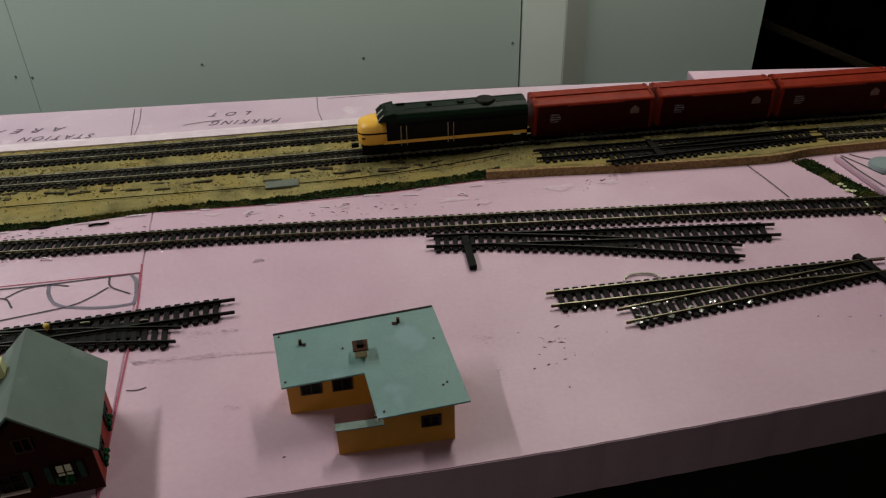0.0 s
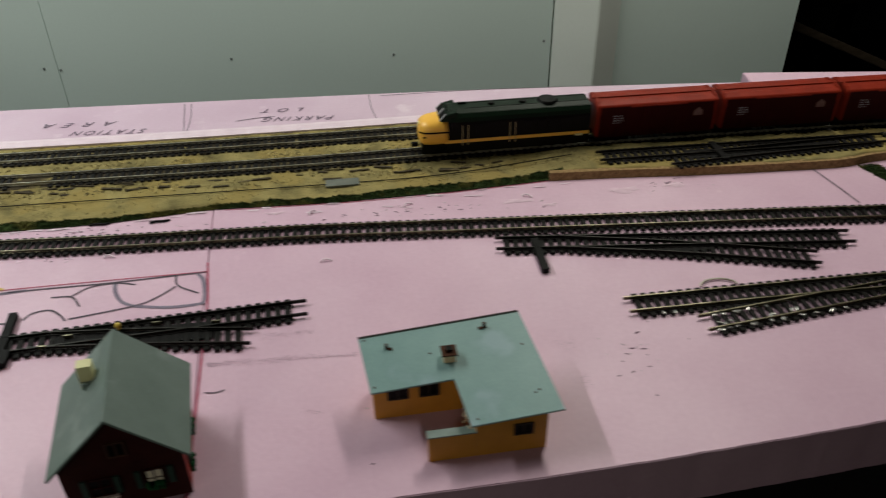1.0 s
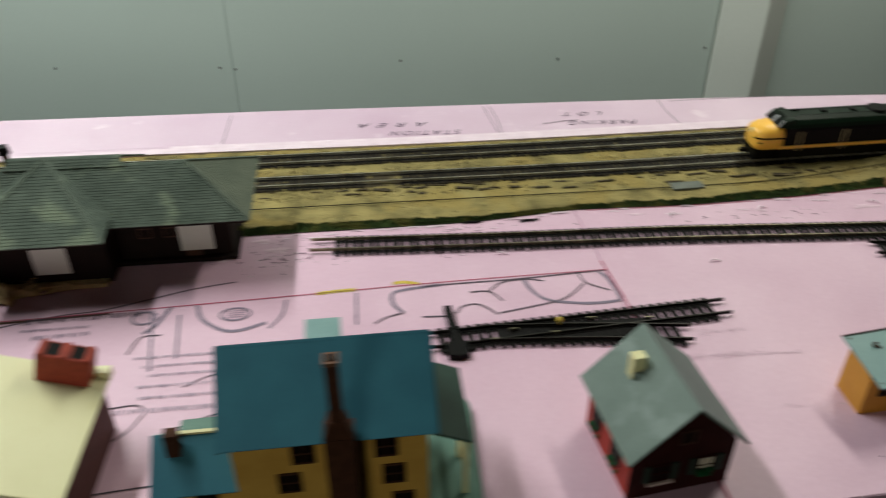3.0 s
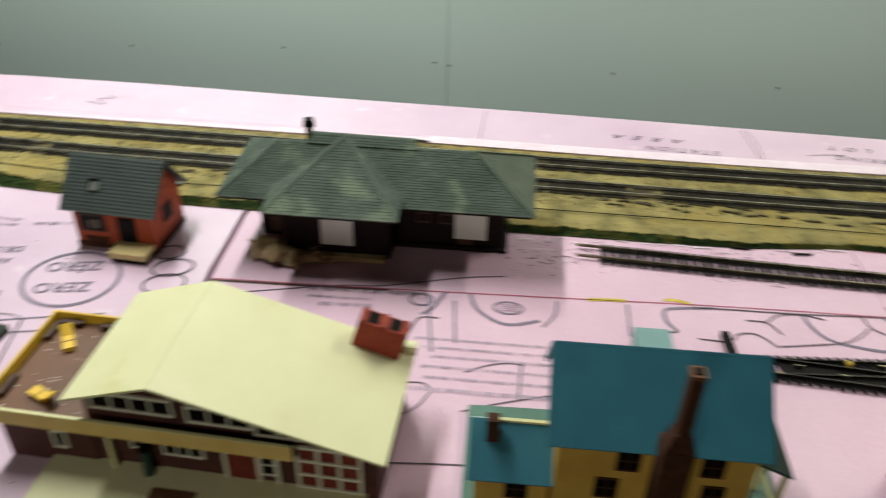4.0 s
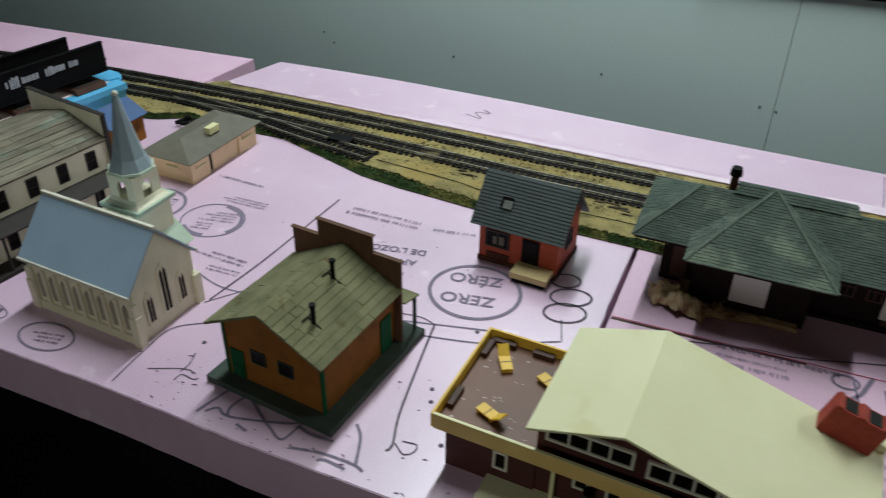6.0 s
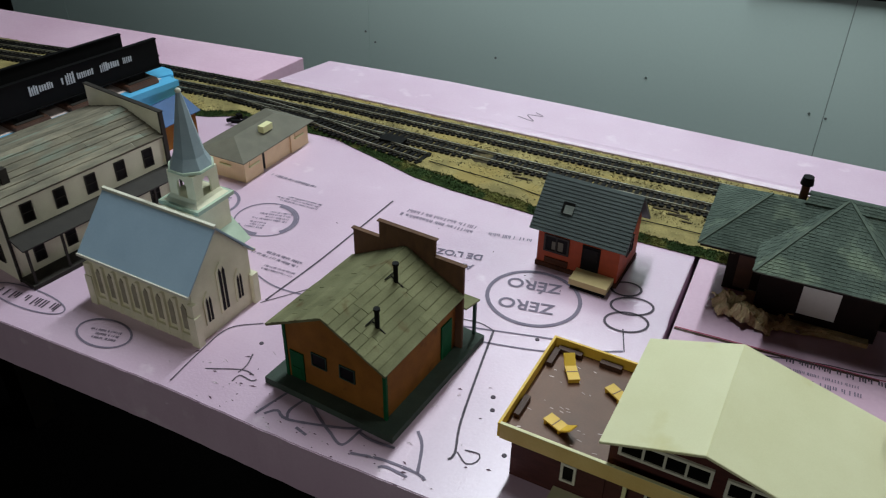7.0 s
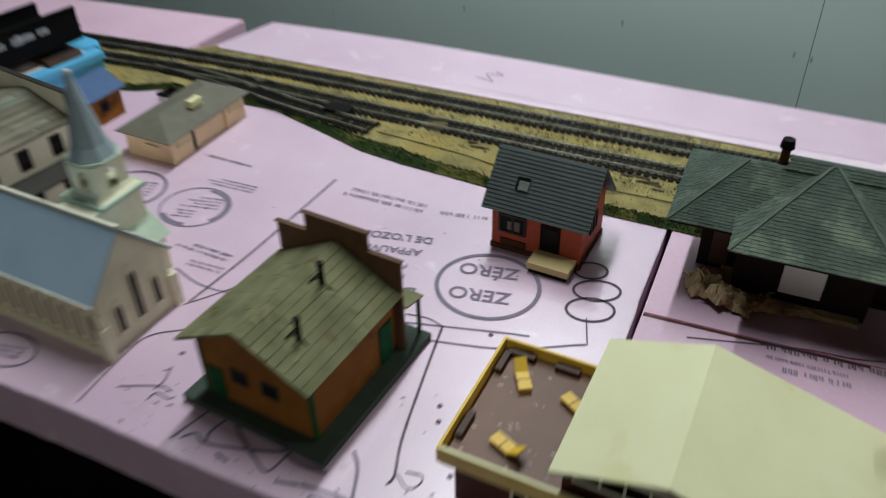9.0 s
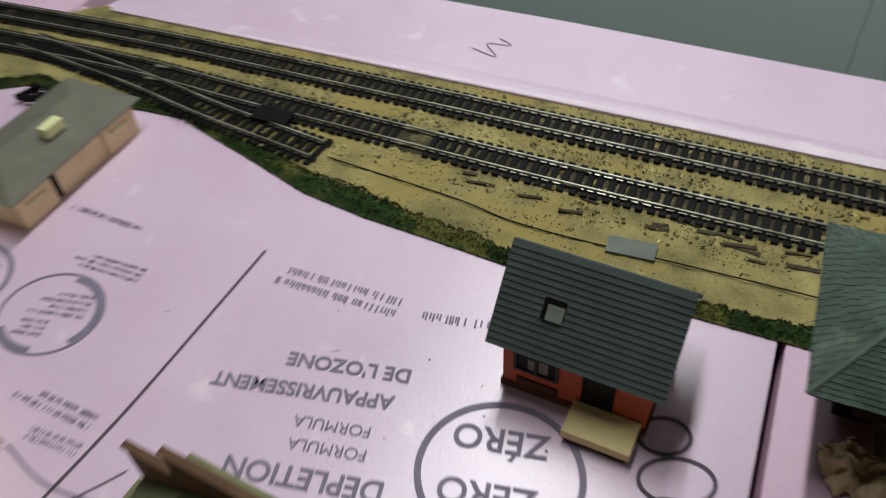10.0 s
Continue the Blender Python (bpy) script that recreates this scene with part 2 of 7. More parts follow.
M["pencil"] = mat("grey_pencil", "#5f4f5e", "#77687a", scale=90, fine=900, rough=0.7, bump=0.0)
M["gouge"] = mat("foam_dent_shade", "#7d6272", "#64505c", scale=90, fine=900, rough=0.9, bump=0.2)
M["smudge"] = mat("rubbed_foam", "#a88d9e", "#bfa3b4", scale=220, fine=900, rough=0.7, bump=0.0)
M["scuff"] = mat("torn_foam_skin", "#dec3d1", "#d3b4c4", scale=220, fine=900, rough=0.8, bump=0.4)
M["rim"] = mat("pinkish_white_rim", "#d9c6bf", "#cbb6ae", scale=60, fine=700, rough=0.5, bump=0.1)
M["screw"] = mat("dull_screw_head", "#7d8884", "#6c7672", scale=90, rough=0.5)


# ---- builders ----
def box(bm, x0, y0, z0, x1, y1, z1, m=None):
    v = [bm.verts.new((x, y, z)) for z in (z0, z1) for y in (y0, y1) for x in (x0, x1)]
    for f in ((0, 2, 3, 1), (4, 5, 7, 6), (0, 1, 5, 4), (2, 6, 7, 3), (0, 4, 6, 2), (1, 3, 7, 5)):
        bm.faces.new([v[i] for i in f])
    if m is not None:
        bmesh.ops.transform(bm, matrix=m, verts=v)
    return v


def prism(bm, poly, a, b, axis="y", m=None):
    """Extrude a polygon: axis y takes (x, z) points, axis x (y, z), axis z (x, y)."""
    def put(p, d):
        return {"y": (p[0], d, p[1]), "x": (d, p[0], p[1]), "z": (p[0], p[1], d)}[axis]
    lo = [bm.verts.new(put(p, a)) for p in poly]
    hi = [bm.verts.new(put(p, b)) for p in poly]
    k = len(poly)
    fs = [bm.faces.new(lo), bm.faces.new(hi[::-1])]
    for i in range(k):
        fs.append(bm.faces.new((lo[i], hi[i], hi[(i + 1) % k], lo[(i + 1) % k])))
    bmesh.ops.recalc_face_normals(bm, faces=fs)
    if m is not None:
        bmesh.ops.transform(bm, matrix=m, verts=lo + hi)
    return lo + hi


def tube(bm, x, y, z0, z1, r0, r1=None, n=12, m=None):
    r1 = r0 if r1 is None else r1
    out = bmesh.ops.create_cone(bm, cap_ends=True, segments=n, radius1=r0, radius2=max(r1, 1e-5), depth=z1 - z0, matrix=(m or Matrix()) @ pose(x, y, (z0 + z1) / 2))
    return out["verts"]


def slab(bm, quad, thick):
    """A plate on a quad or polygon of 3D points, with its thickness downwards along the normal."""
    p = [Vector(q) for q in quad]
    nrm = (p[1] - p[0]).cross(p[-1] - p[0]).normalized()
    if nrm.z < 0:
        nrm = -nrm
    a = [bm.verts.new(q) for q in p]
    b = [bm.verts.new(q - nrm * thick) for q in p]
    fs = [bm.faces.new(a), bm.faces.new(b[::-1])]
    for i in range(len(p)):
        j = (i + 1) % len(p)
        fs.append(bm.faces.new((a[i], b[i], b[j], a[j])))
    bmesh.ops.recalc_face_normals(bm, faces=fs)


def part(name, bm, material, parent=None, label="", bevel=0.0, smooth=False):
    if bevel:
        bmesh.ops.bevel(bm, geom=[e for e in bm.edges if e.calc_face_angle(0) > 0.5], offset=bevel, segments=2, affect="EDGES", clamp_overlap=True)
    me = bpy.data.meshes.new(name)
    bm.to_mesh(me)
    bm.free()
    me.materials.append(M[material] if isinstance(material, str) else material)
    if smooth:
        for p in me.polygons:
            p.use_smooth = True
    ob = new(name, me)
    ob.parent = parent
    return tagged(ob, label) if label else ob


def mk():
    return bmesh.new()


def boxpart(name, material, parent, *b, bevel=0.0, label="", m=None):
    bm = mk()
    box(bm, *b)
    if m is not None:
        bmesh.ops.transform(bm, matrix=m, verts=bm.verts)
    return part(name, bm, material, parent, label, bevel)


def thing(name, m, label, category, group="", kind=""):
    ob = new(name)
    ob.empty_display_size = 0.02
    ob.matrix_basis = m
    return tagged(ob, label, category, group, kind)


def share(name, me, parent, m):
    ob = new(name, me)
    ob.parent, ob.matrix_basis = parent, m
    return ob


def window(parent, x, z, w, h, y, frame_mat="white", depth=0.0012, bars=(1, 1), turn=None, border=0.0012):
    """A framed pane on a wall that faces -y at y; turn places it on another wall."""
    t = turn or Matrix()
    bm = mk()
    box(bm, x - w / 2, y - depth * 0.4, z - h / 2, x + w / 2, y + 0.001, z + h / 2, t)
    pane = part("window", bm, "window", parent)
    bm = mk()
    b = border
    for x0, z0, x1, z1 in ((x - w / 2 - b, z - h / 2 - b, x - w / 2, z + h / 2 + b), (x + w / 2, z - h / 2 - b, x + w / 2 + b, z + h / 2 + b), (x - w / 2, z + h / 2, x + w / 2, z + h / 2 + b), (x - w / 2, z - h / 2 - b, x + w / 2, z - h / 2)):
        box(bm, x0, y - depth, z0, x1, y + 0.001, z1, t)
    for i in range(1, bars[0]):
        xx = x - w / 2 + w * i / bars[0]
        box(bm, xx - b * 0.4, y - depth, z - h / 2, xx + b * 0.4, y + 0.001, z + h / 2, t)
    for i in range(1, bars[1]):
        zz = z - h / 2 + h * i / bars[1]
        box(bm, x - w / 2, y - depth * 0.98, zz - b * 0.4, x + w / 2, y + 0.001, zz + b * 0.4, t)
    part("window_frame", bm, frame_mat, pane)
    return pane


def courses(name, parent, quad, rows, material, thick=0.0012, proud=0.0007):
    """Overlapping roof courses on a slope: quad = eave left, eave right, ridge right, ridge left."""
    a, b, c, d = [Vector(q) for q in quad]
    nrm = (b - a).cross(d - a).normalized()
    if nrm.z < 0:
        nrm = -nrm
    for i in range(rows):
        f, g = i / rows, min(1.0, (i + 1.12) / rows)
        p, q, r, s = a.lerp(d, f), b.lerp(c, f), b.lerp(c, g), a.lerp(d, g)
        bm = mk()
        lo = [bm.verts.new(v) for v in (p - nrm * thick * 0.2, q - nrm * thick * 0.2, r - nrm * thick * 0.2, s - nrm * thick * 0.2)]
        hi = [bm.verts.new(v) for v in (p + nrm * (thick + proud), q + nrm * (thick + proud), r + nrm * thick * 0.3, s + nrm * thick * 0.3)]
        fs = [bm.faces.new(hi), bm.faces.new(lo[::-1])]
        for k in range(4):
            fs.append(bm.faces.new((lo[k], lo[(k + 1) % 4], hi[(k + 1) % 4], hi[k])))
        bmesh.ops.recalc_face_normals(bm, faces=fs)
        part(name, bm, material, parent)


def shingles(name, parent, quad, rows, width, material, seed=1, lift=0.0004):
    """Small overlapping shingles on a slope, each with its own butt edge; quad = eave left, eave right, ridge right, ridge left."""
    a, b, c, d = [Vector(q) for q in quad]
    nrm = (b - a).cross(d - a)
    if nrm.length < 1e-9:
        nrm = (b - a).cross(c - a)
    nrm.normalize()
    if nrm.z < 0:
        nrm = -nrm
    rnd_ = random.Random(seed)
    verts_, faces_ = [], []
    for i in range(rows):
        f0, f1 = i / rows, min(1.0, (i + 1.15) / rows)
        l0, r0, l1, r1 = a.lerp(d, f0), b.lerp(c, f0), a.lerp(d, f1), b.lerp(c, f1)
        n = max(1, round((r0 - l0).length / width))
        cuts = [0.0] + [min(0.99, max(0.01, (k + (0.5 if i % 2 else 0.0) + rnd_.uniform(-0.18, 0.18)) / n)) for k in range(1, n)] + [1.0]
        for u, v in zip(cuts, cuts[1:]):
            if v - u < 0.002:
                continue
            h = nrm * lift * rnd_.uniform(0.6, 1.5)
            drop = (l0 - l1) * rnd_.uniform(-0.02, 0.10)
            g = 0.06 * (v - u)
            p, q, r, t = l0.lerp(r0, u + g) + h + drop, l0.lerp(r0, v - g) + h + drop, l1.lerp(r1, v - g), l1.lerp(r1, u + g)
            k = len(verts_)
            verts_ += [p, q, r, t, p - h - nrm * 0.0002, q - h - nrm * 0.0002]
            faces_ += [(k, k + 1, k + 2, k + 3), (k + 4, k + 5, k + 1, k), (k + 4, k, k + 3), (k + 1, k + 5, k + 2)]
    me = bpy.data.meshes.new(name)
    me.from_pydata([tuple(v) for v in verts_], [], faces_)
    me.materials.append(M[material])
    ob = new(name, me)
    ob.parent = parent
    bm = mk()
    slab(bm, quad if (d - c).length > 1e-4 else quad[:3], 0.0010)
    bmesh.ops.translate(bm, vec=-nrm * 0.0001, verts=bm.verts)
    part("roof_deck", bm, material, parent)
    return tagged(ob, kind="stuff")


def smooth_line(pts, step=0.004):
    """A Catmull-Rom line through the points, in even steps."""
    p = [Vector(q).to_3d() if len(q) == 2 else Vector(q) for q in pts]
    p = [p[0] * 2 - p[1]] + p + [p[-1] * 2 - p[-2]]
    out = []
    for i in range(1, len(p) - 2):
        k = max(2, int((p[i + 1] - p[i]).length / step))
        for j in range(k):
            t = j / k
            a, b, c, d = p[i - 1:i + 3]
            out.append(0.5 * ((2 * b) + (c - a) * t + (2 * a - 5 * b + 4 * c - d) * t * t + (3 * b - a - 3 * c + d) * t ** 3))
    return out + [p[-2]]


def sweep(bm, line, profile):
    """Sweep a closed (across, up) profile along a line."""
    rings = []
    for i, q in enumerate(line):
        d = (line[min(i + 1, len(line) - 1)] - line[max(i - 1, 0)])
        d.z = 0
        d.normalize()
        side = Vector((-d.y, d.x, 0))
        rings.append([bm.verts.new(q + side * a + Vector((0, 0, u))) for a, u in profile])
    k = len(profile)
    fs = []
    for r, s in zip(rings, rings[1:]):
        for j in range(k):
            fs.append(bm.faces.new((r[j], r[(j + 1) % k], s[(j + 1) % k], s[j])))
    fs += [bm.faces.new(rings[0]), bm.faces.new(rings[-1][::-1])]
    bmesh.ops.recalc_face_normals(bm, faces=fs)


def ribbon(name, parent, pts, width, material="ink", z=0.0005, closed=False, step=0.003, wobble=0.0):
    """A drawn line: a thin flat strip just above the board."""
    line = smooth_line([(x, y, z) for x, y in pts], step)
    bm = mk()
    vs = []
    for i, q in enumerate(line):
        d = line[min(i + 1, len(line) - 1)] - line[max(i - 1, 0)]
        side = Vector((-d.y, d.x, 0)).normalized() * width / 2 * (1 + wobble * noise.noise(q * 300))
        vs.append((bm.verts.new(q + side), bm.verts.new(q - side)))
    for a, b in zip(vs, vs[1:]):
        bm.faces.new((a[0], a[1], b[1], b[0]))
    bmesh.ops.recalc_face_normals(bm, faces=bm.faces)
    for f in bm.faces:
        if f.normal.z < 0:
            f.normal_flip()
    return part(name, bm, material, parent)


def ring(name, parent, c, rx, ry, width, material="print", a0=0, a1=360, turn=0.0, z=0.0005):
    ct, st = math.cos(radians(turn)), math.sin(radians(turn))
    k = max(8, int(abs(a1 - a0) / 8))
    pts = []
    for i in range(k + 1):
        a = radians(a0 + (a1 - a0) * i / k)
        u, v = rx * math.cos(a), ry * math.sin(a)
        pts.append((c[0] + u * ct - v * st, c[1] + u * st + v * ct))
    return ribbon(name, parent, pts, width, material, z)


def words(name, parent, text, at, size, turn, material="print", z=0.0005, squeeze=1.0, thick=0.0, align="CENTER", shear=0.0, space=1.0):
    cu = bpy.data.curves.new(name, "FONT")
    cu.body, cu.size, cu.align_x, cu.align_y, cu.offset = text, size, align, "CENTER", thick
    cu.shear, cu.space_character = shear, space
    cu.materials.append(M[material])
    ob = new(name, cu)
    ob.parent = parent
    ob.matrix_basis = pose(at[0], at[1], z, 0, 0, turn) @ Matrix.Diagonal((squeeze, 1, 1, 1))
    return ob


def bars(name, parent, at, w, h, rows, turn, material="print", z=0.0005, seed=1, ragged=0.35, fat=0.2):
    """Writing that cannot be read: rows of small upright bars, set in word-long runs."""
    rnd = random.Random(seed)
    bm = mk()
    pitch = h / rows
    tall = pitch * (0.62 if rows > 1 else 0.80)
    pen = tall * fat * 0.75 + 0.00012

    def bar(x0, y0, x1, y1):
        bm.faces.new([bm.verts.new(q) for q in ((x0, y0, 0), (x1, y0, 0), (x1, y1, 0), (x0, y1, 0))])

    for r in range(rows):
        y = h / 2 - pitch * (r + 0.5) - tall / 2
        x, end = -w / 2, w / 2 - w * ragged * rnd.random()
        left = rnd.randint(3, 9)
        while x < end - tall * 0.5:
            k = tall * rnd.uniform(0.42, 0.62)
            up = tall * rnd.choice((1.0, 1.0, 0.78, 0.9))
            bar(x, y, x + pen, y + up)
            if rnd.random() < 0.6:
                bar(x + k * 0.55, y, x + k * 0.55 + pen, y + up * rnd.uniform(0.6, 1.0))
            x += k + tall * 0.12
            left -= 1
            if left == 0:
                x, left = x + tall * 0.42, rnd.randint(3, 9)
    ob = part(name, bm, material, parent)
    ob.matrix_basis = pose(at[0], at[1], z, 0, 0, turn)
    return ob


# ---- setting ----
FLOOR, CEIL, WALL = -1.0, 1.4, 1.825
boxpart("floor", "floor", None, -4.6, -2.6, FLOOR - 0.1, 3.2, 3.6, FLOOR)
tagged(bpy.data.objects["floor"], "bare concrete floor with the room's darkness in its colour", "floor", kind="structure")
# Unseen ceiling and walls, darkened to hold back bounced light.
boxpart("ceiling", "room", None, -4.6, -2.6, CEIL, 3.2, 3.6, CEIL + 0.1)
tagged(bpy.data.objects["ceiling"], "grey painted ceiling over the layout", "ceiling", kind="structure")
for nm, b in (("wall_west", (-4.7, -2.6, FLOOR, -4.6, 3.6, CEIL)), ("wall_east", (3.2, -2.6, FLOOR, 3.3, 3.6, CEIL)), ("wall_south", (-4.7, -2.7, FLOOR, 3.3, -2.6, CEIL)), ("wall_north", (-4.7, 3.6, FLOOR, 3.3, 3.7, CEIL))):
    tagged(boxpart(nm, "dark" if nm in ("wall_north", "wall_east") else "room", None, *b), "room wall darkened to stand for the unlit room", "wall", kind="structure")
wall = thing("wall_partition", pose(0, 0, 0), "grey-green painted board wall behind the layout", "wall", kind="structure")
boxpart("backing", "joint", wall, -3.265, WALL + 0.012, FLOOR, 0.885, WALL + 0.09, CEIL)
edges = [-3.27, -3.018, -1.905, -0.795, 0.307]
for a, b in zip(edges, edges[1:]):
    boxpart("wall_panel", "wall", wall, a + 0.0006, WALL, FLOOR, b - 0.0006, WALL + 0.012, CEIL, bevel=0.0012)
boxpart("wall_panel", "wall", wall, 0.462, WALL - 0.004, FLOOR, 0.888, WALL + 0.012, CEIL, bevel=0.0012)
bm = mk()
prism(bm, [(0.3105, WALL - 0.002), (0.400, WALL - 0.048), (0.460, WALL - 0.012), (0.460, WALL + 0.012), (0.3105, WALL + 0.012)], FLOOR, CEIL, "z")
part("corner_post", bm, "column", wall, "pale painted post between the panels", 0.002)
screws = [(-0.057, -0.284), (-0.824, -0.276), (-0.79, -0.281), (-1.177, -0.263), (-1.915, -0.276), (-1.887, -0.3), (-1.547, -0.282), (-0.42, -0.275), (0.29, -0.27), (0.325, -0.285)]
for x, z in screws:
    bm = mk()
    tube(bm, 0, 0, -0.0008, 0.0008, 0.0030, 0.0026, 10)
    s = part("screw", bm, "screw", wall)
    s.matrix_basis = pose(x, WALL - 0.0005, z, 90)
poster = thing("wall_poster", pose(-0.76, WALL - 0.012, 0.036), "grey-blue sheet hung on the wall", "poster")
boxpart("sheet", "poster", poster, -0.24, 0.0, -0.055, 0.45, 0.003, 0.40, m=pose(0, 0, 0, 0, -1.5, 0))
boxpart("bottom_rail", "black", poster, -0.242, -0.002, -0.06, 0.45, 0.004, -0.055, m=pose(0, 0, 0, 0, -1.5, 0))
post = thing("wooden_post", pose(-3.45, 1.9, FLOOR), "brown wooden post at the end of the wall", "post")
boxpart("shaft", "wood_dark", post, -0.03, -0.03, 0, 0.03, 0.03, CEIL - FLOOR, bevel=0.004)
# dim clutter in the dark doorway
chair = thing("stool", pose(1.35, 2.45, FLOOR), "dark wooden stool in the unlit doorway", "stool")
boxpart("seat", "wood_dark", chair, -0.2, -0.18, 0.62, 0.2, 0.18, 0.66, bevel=0.008)
for x in (-0.17, 0.17):
    for y in (-0.15, 0.15):
        boxpart("leg", "wood_dark", chair, x - 0.018, y - 0.018, 0, x + 0.018, y + 0.018, 0.62, bevel=0.003)
plank = thing("leaning_board", pose(1.42, 2.2, FLOOR), "dim board leaning in the unlit doorway", "board")
boxpart("board", "dim_wood", plank, -0.5, -0.01, 0.0, 0.5, 0.01, 0.022, m=pose(-0.10, 0, 0.486, 0, 23.5, 0), bevel=0.003)
boxpart("prop", "wood_dark", plank, -0.53, -0.02, 0, -0.49, 0.02, 0.67)
boxpart("prop", "wood_dark", plank, 0.29, -0.02, 0, 0.33, 0.02, 0.33)

# ---- bench and foam boards ----
# Unseen bench; its near-black wood carries the darkness under the boards.
bench = thing("bench", pose(0, 0, FLOOR), "unseen wooden bench, near-black for the dark under the boards", "bench")
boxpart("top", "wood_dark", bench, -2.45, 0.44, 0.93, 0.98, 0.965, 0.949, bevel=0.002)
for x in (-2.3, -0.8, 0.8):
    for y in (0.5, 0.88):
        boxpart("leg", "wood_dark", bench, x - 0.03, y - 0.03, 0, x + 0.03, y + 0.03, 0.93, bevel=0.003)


def foam(name, poly, z0, z1, label, skin="foam"):
    """A foam slab; the cut edge towards the aisle is a little uneven and nicked."""
    pts = []
    for (xa, ya), (xb, yb) in zip(poly, poly[1:] + poly[:1]):
        k = int(math.hypot(xb - xa, yb - ya) / 0.006) if max(ya, yb) < 0.52 and xb - xa > 0.05 else 1
        for j in range(max(1, k)):
            x, y = xa + (xb - xa) * j / max(1, k), ya + (yb - ya) * j / max(1, k)
            if 0 < j:
                y += 0.0006 * noise.noise(Vector((x * 60, 2, 0))) + 0.0016 * max(0.0, noise.noise(Vector((x * 34, 9, 0))) - 0.32)
            pts.append((x, y))
    bm = mk()
    prism(bm, pts, z0, z1, "z")
    ob = part(name, bm, skin, None, bevel=0.0007)
    return tagged(ob, label, "foam board", "pink foam boards")


T = 0.05
board_a = foam("foam_board", [(-0.2665, 0.379), (-0.12, 0.3865), (-0.04, 0.3900), (0.05, 0.3960), (0.17, 0.4062), (0.35, 0.424), (0.95, 0.500), (0.95, 0.9), (-0.2995, 0.9), (-0.2885, 0.735)], -T, 0, "plain pink foam board with a slanted front edge")
board_b = foam("foam_board", [(-0.881, 0.3635), (-0.60, 0.366), (-0.2672, 0.3788), (-0.289, 0.735), (-0.3, 0.9), (-0.8825, 0.9), (-0.8825, 0.735), (-0.8815, 0.62)], -T, 0, "pink foam board with pen drawing and print")
board_c = foam("foam_board", [(-2.4, 0.37), (-1.4, 0.3640), (-1.22, 0.3655), (-1.09, 0.3620), (-0.8855, 0.3635), (-0.8860, 0.615), (-0.8872, 0.63), (-0.8872, 0.9), (-2.4, 0.9)], -T, 0, "pink foam board printed with grey lettering", "foam_gloss")
board_r = foam("foam_board", [(-1.497, 0.9022), (-1.1, 0.9032), (0.33, 0.9032), (0.345, 0.93), (0.34, 0.966), (0.25, 0.973), (0.0, 0.988), (-0.25, 0.995), (-0.6, 1.003), (-0.9, 1.006), (-1.1, 1.0105), (-1.28, 1.0095), (-1.37, 1.0045), (-1.4715, 0.997)], -T, 0.003, "long pink foam strip with pencilled notes", "foam_gloss")
board_l = foam("foam_board", [(-2.4, 0.803), (-1.523, 0.882), (-1.512, 0.989), (-2.4, 0.909)], -T, 0.003, "raised pink foam strip beside the tracks")
board_e = foam("foam_board", [(0.349, 0.9022), (0.95, 0.9022), (0.95, 0.93), (0.6, 0.965), (0.354, 0.992)], -T, 0.004, "pink foam strip behind the goods cars")
board_f = foam("foam_board", [(0.424, 0.748), (0.437, 0.66), (0.47, 0.60), (0.95, 0.60), (0.95, 0.748)], 0.0005, 0.006, "thin pink foam sheet laid on the board")
section = [(-0.0165, -0.0015), (0.0045, 0), (0.0040, 0.0006), (-0.0040, 0.0022), (-0.0165, 0.0022)]
for nm, m, ends, label in (("front_edge", "foam_gloss", [(-1.485, 0.912, 0.0032), (-1.1, 0.9135, 0.0032), (-0.72, 0.9145, 0.0032)], "pink lip along the tracks"), ("white_edge", "foam_white", [(-0.72, 0.9145, 0.0032), (-0.42, 0.9130, 0.0032), (-0.22, 0.9155, 0.0032), (0.0, 0.9205, 0.0032), (0.33, 0.923, 0.0032)], "whitish lip along the strip")):
    lip = mk()
    sweep(lip, smooth_line(ends, 0.02), section)
    part(nm, lip, m, board_r, label)
lip = mk()
rows = []
for i in range(40):
    x = -1.42 + 0.70 * i / 39
    y = 0.8970 + 0.0008 * min(1.0, (x + 1.42) / 0.3)
    w = 0.0015 + 0.0105 * (i / 39) ** 1.3 + 0.0012 * noise.noise(Vector((x * 40, 3, 0)))
    rows.append([lip.verts.new((x, y, 0.0057)), lip.verts.new((x, y + w, 0.0057))])
for a, b in zip(rows, rows[1:]):
    lip.faces.new((a[0], b[0], b[1], a[1]))
part("bare_patch", lip, "foam_white", board_r, "whitish lip along the strip")

FRONT = [(-2.4, 0.66), (-1.75, 0.735), (-1.56, 0.752), (-1.505, 0.768), (-1.475, 0.786), (-1.43, 0.778), (-1.367, 0.788), (-1.33, 0.790), (-1.30, 0.780), (-1.256, 0.767), (-1.20, 0.749), (-1.15, 0.742), (-1.10, 0.739), (-1.05, 0.735), (-0.88, 0.735), (-0.7, 0.731), (-0.56, 0.734), (-0.45, 0.735), (-0.385, 0.738), (-0.29, 0.75), (-0.17, 0.748), (-0.05, 0.754), (0.065, 0.765), (0.18, 0.757), (0.35, 0.751), (0.40, 0.76), (0.49, 0.765), (0.95, 0.76)]


def front_y(x):
    for (xa, ya), (xb, yb) in zip(FRONT, FRONT[1:]):
        if xa <= x <= xb:
            return ya + (yb - ya) * (x - xa) / (xb - xa)
    return FRONT[-1][1]


def rear_y(x):
    return 0.9015 if x > -1.5 else 0.881 + (x + 1.523) * 0.09 + 0.018 * max(0.0, (x + 1.523) / 0.023)


